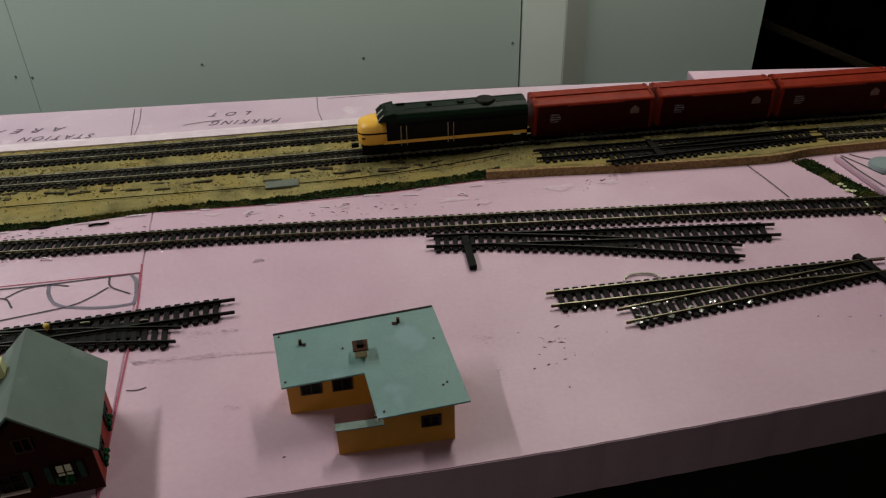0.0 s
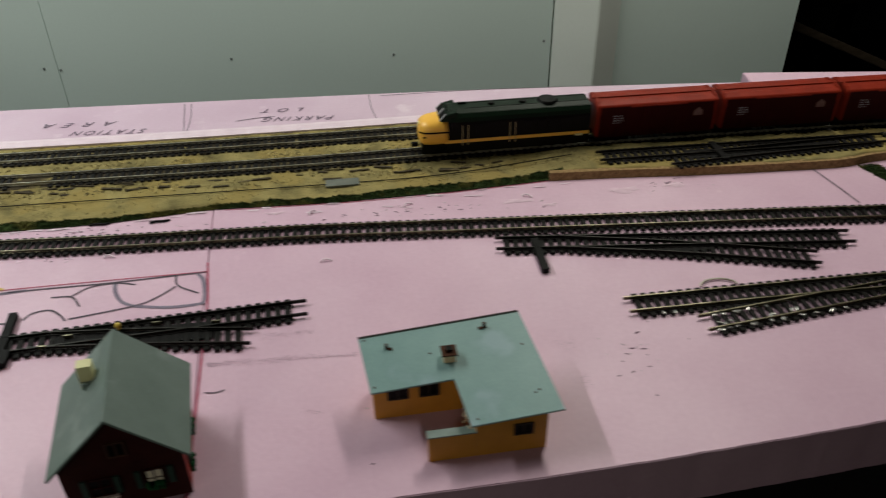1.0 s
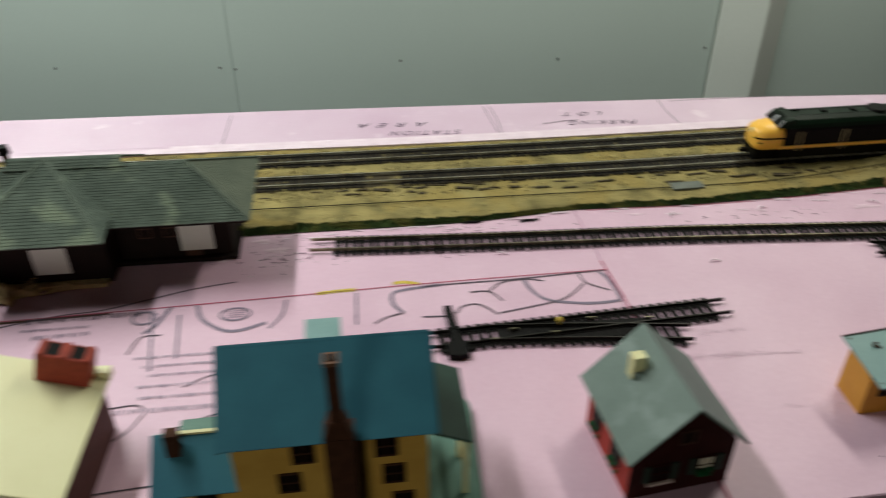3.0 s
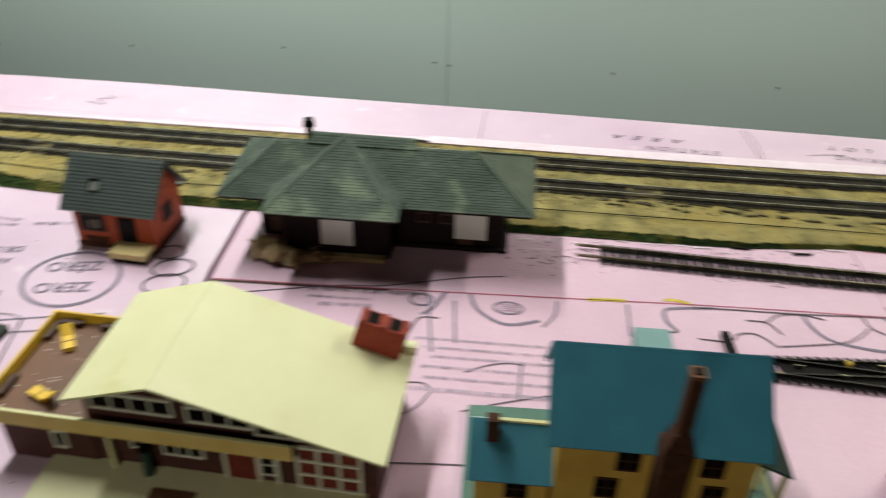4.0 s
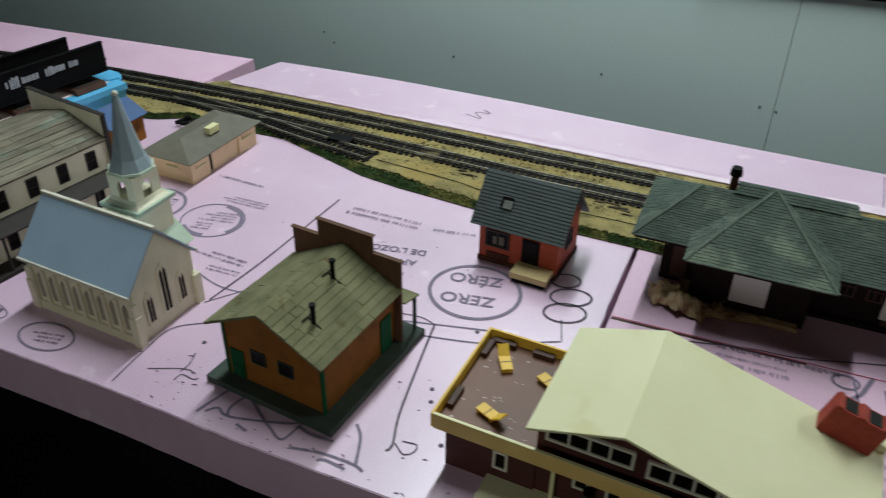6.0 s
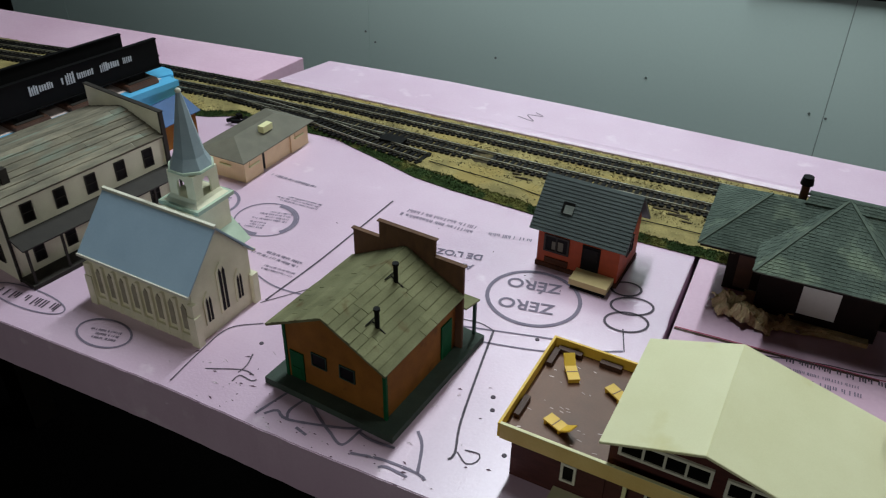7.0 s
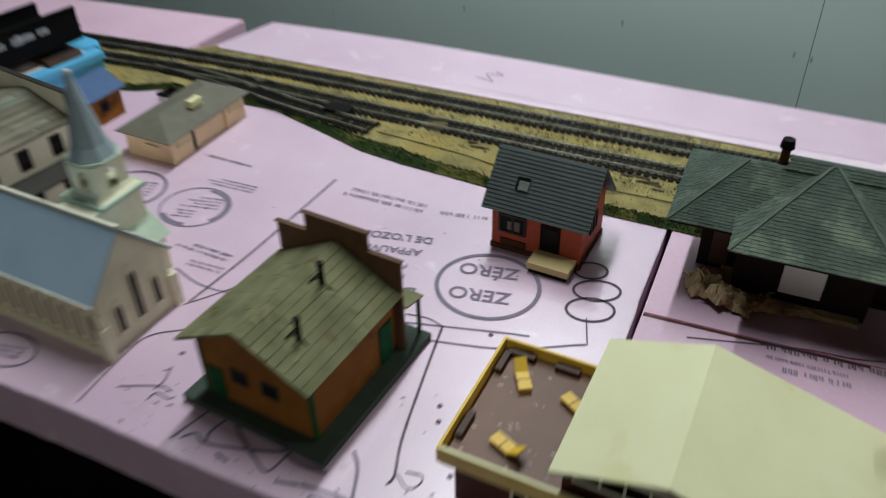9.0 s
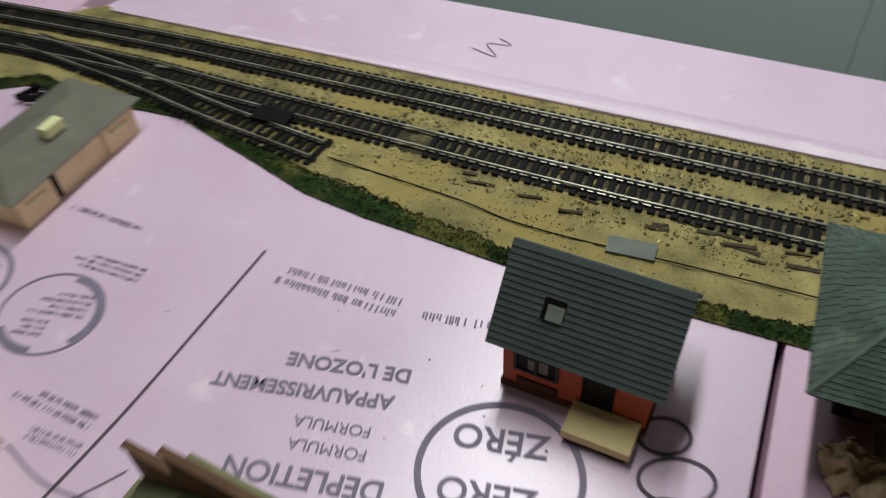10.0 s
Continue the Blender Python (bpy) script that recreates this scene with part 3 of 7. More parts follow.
def roadbed_height(x, y, f):
    base = 0.0032 + 0.0055 * max(0.0, min(1.0, (x - 0.03) / 0.05)) * (1 if y < 0.815 else 0)
    n = noise.noise(Vector((x * 40, y * 40, 0))) * 0.0010 + noise.noise(Vector((x * 160, y * 160, 3))) * 0.0011 + noise.noise(Vector((x * 420, y * 420, 7))) * 0.0009
    edge = min(1.0, max(0.0, (y - f) / (0.006 if x < 0.05 else 0.002)))
    return 0.0004 + (base + n) * edge


bm = mk()
cols, NR = [], 44
for i in range(int(3.35 / 0.004) + 1):
    x = -2.4 + i * 0.004
    f, r = front_y(x) + 0.002 * noise.noise(Vector((x * 60, 1, 0))), rear_y(x)
    cols.append([bm.verts.new((x, f + (r - f) * j / NR, roadbed_height(x, f + (r - f) * j / NR, f))) for j in range(NR + 1)])
for a, b in zip(cols, cols[1:]):
    for j in range(NR):
        bm.faces.new((a[j], b[j], b[j + 1], a[j + 1]))
roadbed = tagged(part("roadbed", bm, "ballast", None, smooth=True), "tan and ochre ballast bed under the tracks", "ballast", kind="stuff")

# turf along the edge of the ballast, in small tufts
rnd = random.Random(4)
verts, faces = [], []


def tuft(x, y, z, h, w):
    k = len(verts)
    a = rnd.uniform(0, 6.28)
    for j in range(3):
        verts.append((x + w * math.cos(a + j * 2.1), y + w * math.sin(a + j * 2.1), z - 0.0004))
    verts.append((x + rnd.uniform(-w, w), y + rnd.uniform(-w, w), z + h))
    faces.extend([(k, k + 1, k + 3), (k + 1, k + 2, k + 3), (k + 2, k, k + 3)])


def turf_width(x):
    w = 0.0135 + 0.006 * noise.noise(Vector((x * 9, 0, 5))) + 0.004 * noise.noise(Vector((x * 45, 0, 5))) + 0.002 * noise.noise(Vector((x * 170, 0, 5)))
    w *= 0.40 + 0.60 * min(1.0, abs(x + 0.30) / 0.17)
    return max(0.0025, 0.8 * w * (1.25 if -1.33 < x < -1.05 else 0.72 if x > -0.62 else 1.0))


for i in range(24000):
    x = rnd.uniform(-1.62, 0.065)
    w = turf_width(x) * 1.15
    y = front_y(x) - 0.001 + w * rnd.random()
    tuft(x, y, roadbed_height(x, y, front_y(x)) + 0.0004, rnd.uniform(0.0006, 0.0020), rnd.uniform(0.0005, 0.0013))
k = len(verts)
steps = [(-1.62 + i * 0.002) for i in range(int(1.685 / 0.002) + 1)]
for x in steps:
    for j in range(6):
        y = front_y(x) - 0.0012 + (turf_width(x) + 0.0012) * j / 5
        verts.append((x, y, roadbed_height(x, y, front_y(x)) + (0.0005 + 0.0006 * (0.5 + noise.noise(Vector((x * 300, y * 300, 2))))) * (j < 5) - 0.0003 * (j == 5)))
for i in range(len(steps) - 1):
    for j in range(5):
        a = k + i * 6 + j
        faces.append((a, a + 6, a + 7, a + 1))
for i in range(2200):
    u = rnd.random()
    x, y = 0.379 + 0.05 * u + rnd.uniform(0, 0.022), 0.75 - 0.12 * u + rnd.uniform(-0.004, 0.004)
    tuft(x, y, 0.0005, rnd.uniform(0.0008, 0.0026), rnd.uniform(0.0006, 0.0014))
k = len(verts)
for i in range(31):
    u = i / 30
    for j in range(5):
        x, y = 0.379 + 0.05 * u + 0.022 * j / 4, 0.75 - 0.12 * u
        edge = 0.0022 * noise.noise(Vector((x * 160, y * 160, 8))) * (j in (0, 4))
        verts.append((x + edge, y, 0.0003 + 0.0009 * (0 < j < 4) * (0.7 + noise.noise(Vector((x * 300, y * 300, 2))))))
for i in range(30):
    for j in range(4):
        a = k + i * 5 + j
        faces.append((a, a + 1, a + 6, a + 5))
me = bpy.data.meshes.new("turf")
me.from_pydata(verts, [], faces)
me.materials.append(M["grass"])
tagged(new("turf", me), "green flock turf along the ballast edge", "turf", kind="stuff")
# loose stones on the ballast
verts, faces = [], []
for i in range(30000):
    x = rnd.uniform(-1.75, 0.6)
    y = rnd.uniform(front_y(x) + 0.010, rear_y(x) - 0.003)
    if noise.noise(Vector((x * 16, y * 28, 4))) < -0.05 and rnd.random() < 0.75:
        continue
    tuft(x, y, roadbed_height(x, y, front_y(x)) + 0.0002, rnd.uniform(0.0003, 0.0011), rnd.uniform(0.0004, 0.0012))
for i in range(5200):
    x = rnd.uniform(-1.75, 0.6)
    c = rnd.choice((0.8455, 0.8455, 0.892, 0.797, 0.79))
    y = c + rnd.gauss(0, 0.0035) + (0.0 if x > -1.25 else (x + 1.25) * 0.03)
    if not front_y(x) + 0.012 < y < rear_y(x) - 0.002 or noise.noise(Vector((x * 30, c * 50, 8))) < -0.1:
        continue
    tuft(x, y, roadbed_height(x, y, front_y(x)), rnd.uniform(0.0006, 0.0020), rnd.uniform(0.0009, 0.0024))
me = bpy.data.meshes.new("ballast_stones")
me.from_pydata(verts, [], faces)
me.materials.append(M["stone"])
tagged(new("ballast_stones", me), "loose tan stones lying on the ballast", "stones", kind="stuff")
bm = mk()
sweep(bm, smooth_line([(x, front_y(x) - 0.0012, 0.0) for x in (0.05, 0.12, 0.2, 0.28, 0.36, 0.40, 0.45, 0.52, 0.6, 0.75, 0.95)], 0.01), [(-0.001, 0), (0.006, 0), (0.006, 0.0088), (0.0005, 0.0086)])
part("cork_edge", bm, "cork", roadbed, "brown crumbly cut edge of the bed")

# ---- tracks ----
GAUGE, TIE_L, TIE_W, TIE_H, PITCH = 0.0172, 0.0305, 0.0046, 0.0022, 0.0076
bm = mk()
box(bm, -TIE_W / 2, -TIE_L / 2, 0, TIE_W / 2, TIE_L / 2, TIE_H)
bmesh.ops.bevel(bm, geom=bm.edges[:], offset=0.0003, segments=1, affect="EDGES")
for s in (-1, 1):
    box(bm, -0.0012, s * GAUGE / 2 - 0.0022, TIE_H, 0.0012, s * GAUGE / 2 + 0.0022, TIE_H + 0.0007)
    box(bm, -0.0038, s * GAUGE / 2 - 0.0018, 0.0002, 0.0038, s * GAUGE / 2 + 0.0018, TIE_H - 0.0003)
tie_mesh = bpy.data.meshes.new("tie")
bm.to_mesh(tie_mesh)
bm.free()
tie_mesh.materials.append(M["tie"])
RAIL = [(-0.0011, 0), (0.0011, 0), (0.0011, 0.0004), (0.0003, 0.0007), (0.0003, 0.0017), (0.00055, 0.0019), (0.00055, 0.0026), (-0.00055, 0.0026), (-0.00055, 0.0019), (-0.0003, 0.0017), (-0.0003, 0.0007), (-0.0011, 0.0004)]


def rails(parent, pts, z, rail="rail", over=0.0):
    line = smooth_line([(x, y, z + TIE_H) for x, y in pts], 0.012)
    if over:
        d0, d1 = (line[0] - line[1]).normalized(), (line[-1] - line[-2]).normalized()
        line = [line[0] + d0 * over] + line + [line[-1] + d1 * over]
    for s in (-1, 1):
        bm = mk()
        sweep(bm, line, [(a + s * GAUGE / 2, u) for a, u in RAIL])
        part("rail", bm, rail, parent)


def ties(parent, pts, z, skip=(), jitter=0.4):
    line = smooth_line([(x, y, z) for x, y in pts], 0.001)
    run, last, far = 0.0, line[0], []
    nxt = 0.002
    rr = random.Random(len(line))
    for i, q in enumerate(line[1:], 1):
        run += (q - last).length
        last = q
        if run >= nxt:
            nxt += PITCH
            if any(a <= q.x <= b for a, b in skip):
                continue
            d = line[min(i + 1, len(line) - 1)] - line[i - 1]
            at = pose(q.x, q.y, q.z, 0, 0, math.degrees(math.atan2(d.y, d.x)) + rr.uniform(-jitter, jitter))
            if -1.6 < q.x < 0.6:
                share("tie", tie_mesh, parent, at)
            else:
                far.append(at)
    if far:
        src = tie_mesh
        verts, faces = [], []
        for at in far:
            k = len(verts)
            verts += [tuple(at @ v.co) for v in src.vertices]
            faces += [tuple(k + i for i in p.vertices) for p in src.polygons]
        me = bpy.data.meshes.new("tie_row")
        me.from_pydata(verts, [], faces)
        me.materials.append(M["tie"])
        ob = new("tie_row", me)
        ob.parent = parent
        tagged(ob, kind="stuff")


def track(label, pts, z, rail="rail", over=0.0, skip=(), name="track"):
    t = thing(name, pose(0, 0, 0), label, "track")
    rails(t, pts, z, rail, over)
    ties(t, pts, z, skip)
    return t


ZB = 0.0036


def cinder_bed(pts):
    """Dark stones packed between the ties of one track."""
    line = smooth_line([(x, y, 0) for x, y in pts], 0.005)
    bm = mk()
    rows = []
    for i, q in enumerate(line):
        d = line[min(i + 1, len(line) - 1)] - line[max(i - 1, 0)]
        sd = Vector((-d.y, d.x, 0)).normalized()
        row = []
        for j in range(9):
            p = q + sd * (0.0165 + 0.0015 * noise.noise(q * 80)) * (j - 4) / 4
            p.z = ZB + 0.0007 + 0.0007 * noise.noise(p * 330) - (0.0022 if j in (0, 8) else 0)
            row.append(bm.verts.new(p))
        rows.append(row)
    for a, b in zip(rows, rows[1:]):
        for j in range(8):
            bm.faces.new((a[j], b[j], b[j + 1], a[j + 1]))
    tagged(part("cinder_bed", bm, "cinder", None, smooth=True), "dark cinders packed between the track ties", "ballast", kind="stuff")


BACK = [(-2.4, 0.755), (-2.2, 0.782), (-1.97, 0.816), (-1.75, 0.848), (-1.45, 0.867), (-1.2, 0.870), (-1.0, 0.870), (-0.6, 0.870), (-0.35, 0.872), (-0.2, 0.875), (0.0, 0.880), (0.3, 0.884), (0.95, 0.878)]
MAIN = [(-2.4, 0.718), (-2.2, 0.745), (-1.97, 0.779), (-1.75, 0.809), (-1.45, 0.828), (-1.3, 0.8250), (-1.15, 0.822), (-1.0, 0.820), (-0.6, 0.821), (-0.35, 0.821), (-0.2, 0.823), (0.0, 0.830), (0.15, 0.834), (0.4, 0.837), (0.95, 0.833)]
cinder_bed(BACK), cinder_bed(MAIN)
track("long dark track with brown rails along the rear foam strip", BACK, ZB, "rail_steel")
track("dark main track on tan ballast that carries the train", MAIN, ZB, "rail_steel", skip=((-0.498, -0.462), (-1.163, -1.143)))
side = track("short stub track of a turnout ending on the ballast", [(-1.52, 0.829), (-1.40, 0.815), (-1.31, 0.799), (-1.209, 0.7855)], ZB + 0.0002, "rail_steel", name="turnout_stub")
boxpart("switch_motor", "black", side, -1.275, 0.800, ZB + 0.001, -1.245, 0.816, ZB + 0.0052, bevel=0.001)
track("black flexible track with brass rails lying on foam", [(-0.53, 0.7050), (-0.37, 0.6985), (-0.21, 0.6940), (-0.05, 0.6850), (0.11, 0.6755), (0.28, 0.6645), (0.43, 0.6535)], 0.0006, "rail", 0.024)
track("dark track pieces with bright rails on the cork bed", [(0.43, 0.787), (0.6, 0.784), (0.9, 0.775)], 0.0088, "rail_steel")


TIE_CACHE = {}


def long_tie(lo, hi):
    """One moulded tie from lo to hi across the track, with webs under the rails."""
    key = (round(lo, 3), round(hi, 3))
    if key not in TIE_CACHE:
        bm = mk()
        box(bm, -0.0024, key[0], 0, 0.0024, key[1], TIE_H)
        bmesh.ops.bevel(bm, geom=bm.edges[:], offset=0.0003, segments=1, affect="EDGES")
        for y in (-GAUGE / 2, GAUGE / 2, key[0] + 0.0066, key[1] - 0.0066):
            box(bm, -0.0038, y - 0.0022, 0.0003, 0.0038, y + 0.0022, TIE_H + 0.0004)
        me = bpy.data.meshes.new("tie")
        bm.to_mesh(me)
        bm.free()
        me.materials.append(M["tie"])
        TIE_CACHE[key] = me
    return TIE_CACHE[key]


def turnout_ties(parent, main, leg, z, skip):
    """Ties at an even pitch along the main route; where the other route lies close, they reach under it too."""
    rr_ = random.Random(len(main))
    p, q = smooth_line(main, 0.001), smooth_line(leg, 0.001)
    half, apart, last = TIE_L / 2, 0.0335, None
    for i in range(2, len(p) - 1):
        if last is not None and (p[i] - last).length < PITCH:
            continue
        last = p[i]
        if any(a <= p[i].x <= b for a, b in skip):
            continue
        d = (p[i + 1] - p[i - 1]).normalized()
        n = Vector((-d.y, d.x, 0))
        off = [(v - p[i]).dot(n) for v in q if abs((v - p[i]).dot(d)) < 0.001]
        lo, hi = -half, half
        if off and abs(off[0]) < apart:
            lo, hi = min(lo, off[0] - half), max(hi, off[0] + half)
        at = pose(p[i].x, p[i].y, z, 0, 0, math.degrees(math.atan2(d.y, d.x)) + rr_.uniform(-0.4, 0.4))
        share("tie", long_tie(lo, hi), parent, at)
        if off and abs(off[0]) >= apart:
            c = p[i] + n * off[0]
            share("tie", long_tie(-half, half), parent, pose(c.x, c.y, z, 0, 0, math.degrees(math.atan2(d.y, d.x))))


def turnout(label, main, leg, z, rail, lever, skip=(), over=0.009, plate=None):
    t = thing("turnout", pose(0, 0, 0), label, "turnout", "loose turnouts")
    rails(t, main, z, rail, over)
    rails(t, leg, z + 0.0001, rail, over)
    turnout_ties(t, main, leg, z, skip)
    bm = mk()
    a, b = Vector((*lever[0], 0)), Vector((*lever[1], 0))
    ang = math.degrees(math.atan2((b - a).y, (b - a).x))
    box(bm, 0, -0.0032, 0.0, (b - a).length, 0.0032, 0.0048)
    lv = part("throw_bar", bm, "black", t, "black switch throw bar", 0.0006)
    lv.matrix_basis = pose(a.x, a.y, z, 0, 0, ang)
    if plate:
        boxpart("frog", "black", t, *plate[:2], z + 0.0002, *plate[2:], z + 0.0018)
    return t


turnout("black plastic turnout with brass rails beside the pen drawing", [(-0.5, 0.557), (-0.35, 0.5690), (-0.2030, 0.5810)], [(-0.40, 0.565), (-0.32, 0.5600), (-0.2450, 0.5520)], 0.0006, "rail_dark", ((-0.4335, 0.602), (-0.4285, 0.539)), ((-0.468, -0.446),), plate=(-0.395, 0.5545, -0.268, 0.5745))
turnout("black plastic turnout with dark rails lying on plain foam", [(-0.016, 0.652), (0.14, 0.6385), (0.294, 0.625)], [(0.04, 0.6465), (0.14, 0.626), (0.249, 0.5985)], 0.0006, "rail_dark", ((0.0115, 0.655), (0.0125, 0.607)), plate=(0.12, 0.622, 0.17, 0.634))
boxpart("switch_block", "black", bpy.data.objects["turnout"], -0.4385, 0.5400, 0.0006, -0.4215, 0.5560, 0.0056, bevel=0.0008)
for x, y in ((-0.385, 0.567), (-0.352, 0.560), (-0.318, 0.575), (-0.402, 0.556), (-0.27, 0.571)):
    boxpart("contact", "rail", bpy.data.objects["turnout"], x, y, 0.003, x + 0.007, y + 0.0012, 0.0056)
tc = turnout("black turnout with brass rails and silver solder marks", [(0.077, 0.5525), (0.22, 0.556), (0.366, 0.558)], [(0.131, 0.524), (0.25, 0.541), (0.352, 0.556)], 0.0006, "rail", ((0.352, 0.575), (0.362, 0.535)), plate=(0.155, 0.541, 0.195, 0.552))
turnout("black turnout with dark rails on the cork bed", [(0.115, 0.786), (0.25, 0.787), (0.42, 0.787)], [(0.185, 0.769), (0.30, 0.778), (0.40, 0.785)], 0.0088, "rail_dark", ((0.235, 0.80), (0.237, 0.762)), plate=(0.20, 0.772, 0.37, 0.7895))
rr = random.Random(8)
for i in range(44):
    x = 0.132 + 0.075 * rr.random() ** 1.4 if i > 5 else (0.219, 0.2455, 0.207, 0.233, 0.0955, 0.105)[i]
    y = 0.524 + (x - 0.131) * 0.14 + rr.choice((-0.0105, -0.0095, -0.004, 0.008)) + rr.uniform(-0.002, 0.002) if 0 < i - 3 or i > 5 else 0.5155 + (x - 0.1345) * 0.11
    if i in (4, 5):
        y = 0.5395
    bm = mk()
    bmesh.ops.create_icosphere(bm, subdivisions=1, radius=rr.uniform(0.0010, 0.0023), matrix=pose(x, y, 0.0034, rz=rr.uniform(0, 180)) @ Matrix.Diagonal((1.6, 0.8, 0.5, 1)))
    part("solder_blob", bm, "solder", tc)
bm = mk()
sweep(bm, smooth_line([(0.155 + 0.016 * math.cos(a), 0.571 + 0.009 * math.sin(a), 0.001) for a in [k * 0.35 for k in range(10)]], 0.002), [(-0.0006, 0), (0.0006, 0), (0.0006, 0.0012), (-0.0006, 0.0012)])
part("wire_loop", bm, "rail_steel", tc)


# ---- train ----
def wheelset(parent, x, r=0.0052):
    for s in (-1, 1):
        bm = mk()
        tube(bm, 0, 0, -0.0014, 0.0014, r, r, 14)
        w = part("wheel", bm, "black", parent)
        w.matrix_basis = pose(x, s * GAUGE / 2, r, 90)


def truck(parent, x, n):
    boxpart("truck_frame", "loco_black", parent, x - 0.018 * n / 2, -0.0135, 0.003, x + 0.018 * n / 2, 0.0135, 0.0095, bevel=0.001)
    for i in range(n):
        wheelset(parent, x + (i - (n - 1) / 2) * 0.013)


def coupler(parent, x, s):
    boxpart("coupler", "black", parent, min(x, x + s * 0.008), -0.002, 0.007, max(x, x + s * 0.008), 0.002, 0.011, bevel=0.0005)


RAILTOP = ZB + TIE_H + 0.0026
loco = thing("diesel_locomotive", pose(-0.080, 0.8272, RAILTOP, 0, 0, 1.7), "dark green and black model diesel locomotive with yellow nose", "locomotive")
L = 0.183
sec = [(-0.0175, 0.010), (-0.0175, 0.037), (-0.0165, 0.0435), (-0.0135, 0.0475), (-0.007, 0.0495), (0.007, 0.0495), (0.0135, 0.0475), (0.0165, 0.0435), (0.0175, 0.037), (0.0175, 0.010)]
bm = mk()
prism(bm, sec, 0.03, L, "x")
part("body", bm, "loco_black", loco, bevel=0.0005)
bm = mk()
prism(bm, [(-0.0178, 0.0395), (-0.0168, 0.0440), (-0.0137, 0.0480), (-0.007, 0.0501), (0.007, 0.0501), (0.0137, 0.0480), (0.0168, 0.0440), (0.0178, 0.0395)], 0.031, L - 0.0005, "x")
part("roof", bm, "loco_green", loco, bevel=0.0004)
for y in (-0.0065, 0.0065):
    boxpart("roof_seam", "loco_black", loco, 0.05, y - 0.0003, 0.0496, L - 0.003, y + 0.0003, 0.0504)
bm = mk()
prism(bm, [(-0.0179, 0.0160), (-0.0179, 0.0196), (0.0179, 0.0196), (0.0179, 0.0160)], 0.026, L - 0.001, "x")
part("yellow_stripe", bm, "loco_yellow", loco)
# rounded bulldog nose, lower than the cab behind it
bm = mk()
rings = []
for x, w, top, base in ((0.0, 0.0080, 0.0320, 0.0175), (0.0014, 0.0122, 0.0352, 0.0158), (0.0045, 0.0150, 0.0376, 0.0150), (0.0100, 0.0167, 0.0394, 0.0150), (0.0180, 0.0175, 0.0406, 0.0152), (0.0250, 0.0179, 0.0414, 0.0156), (0.0300, 0.0179, 0.0416, 0.0160)):
    rings.append([bm.verts.new((x, w * a, base + (top - base) * b)) for a, b in ((-0.9, 0), (-1, 0.12), (-1, 0.62), (-0.92, 0.82), (-0.72, 0.94), (-0.38, 1), (0.38, 1), (0.72, 0.94), (0.92, 0.82), (1, 0.62), (1, 0.12), (0.9, 0))])
for r, s_ in zip(rings, rings[1:]):
    for j in range(12):
        bm.faces.new((r[j], r[(j + 1) % 12], s_[(j + 1) % 12], s_[j]))
bm.faces.new(rings[0]), bm.faces.new(rings[-1][::-1])
bmesh.ops.recalc_face_normals(bm, faces=bm.faces)
nose = part("nose", bm, "loco_yellow", loco, "yellow rounded nose", smooth=True)
for s_ in (-1, 1):
    bm = mk()
    sweep(bm, [Vector(q) for q in ((0.0012, s_ * 0.0112, 0.0276), (0.0050, s_ * 0.0152, 0.0280), (0.0105, s_ * 0.0170, 0.0283), (0.0180, s_ * 0.0178, 0.0285), (0.0300, s_ * 0.0181, 0.0287))], [(-0.0005, 0), (0.0005, 0), (0.0005, 0.0016), (-0.0005, 0.0016)])
    part("nose_stripe", bm, "loco_black", nose)
    boxpart("nose_vent", "loco_black", nose, 0.0035, s_ * 0.0146 - 0.0012, 0.0230, 0.0095, s_ * 0.0158 + 0.0012, 0.0246, bevel=0.0004)
boxpart("nose_band", "loco_black", nose, 0.0002, -0.0112, 0.0276, 0.0030, 0.0112, 0.0290, bevel=0.0003)
bm = mk()
tube(bm, 0, 0, -0.001, 0.0012, 0.003, 0.0027, 14)
hl = part("headlight", bm, "cream", loco)
hl.matrix_basis = pose(0.0012, 0, 0.0325, 0, -90, 0)
bm = mk()
prism(bm, [(0.0215, 0.0405), (0.0290, 0.0482), (0.0400, 0.0505), (0.0400, 0.0405)], -0.0165, 0.0165, "y")
cab = part("cab", bm, "loco_green", loco, bevel=0.0008)
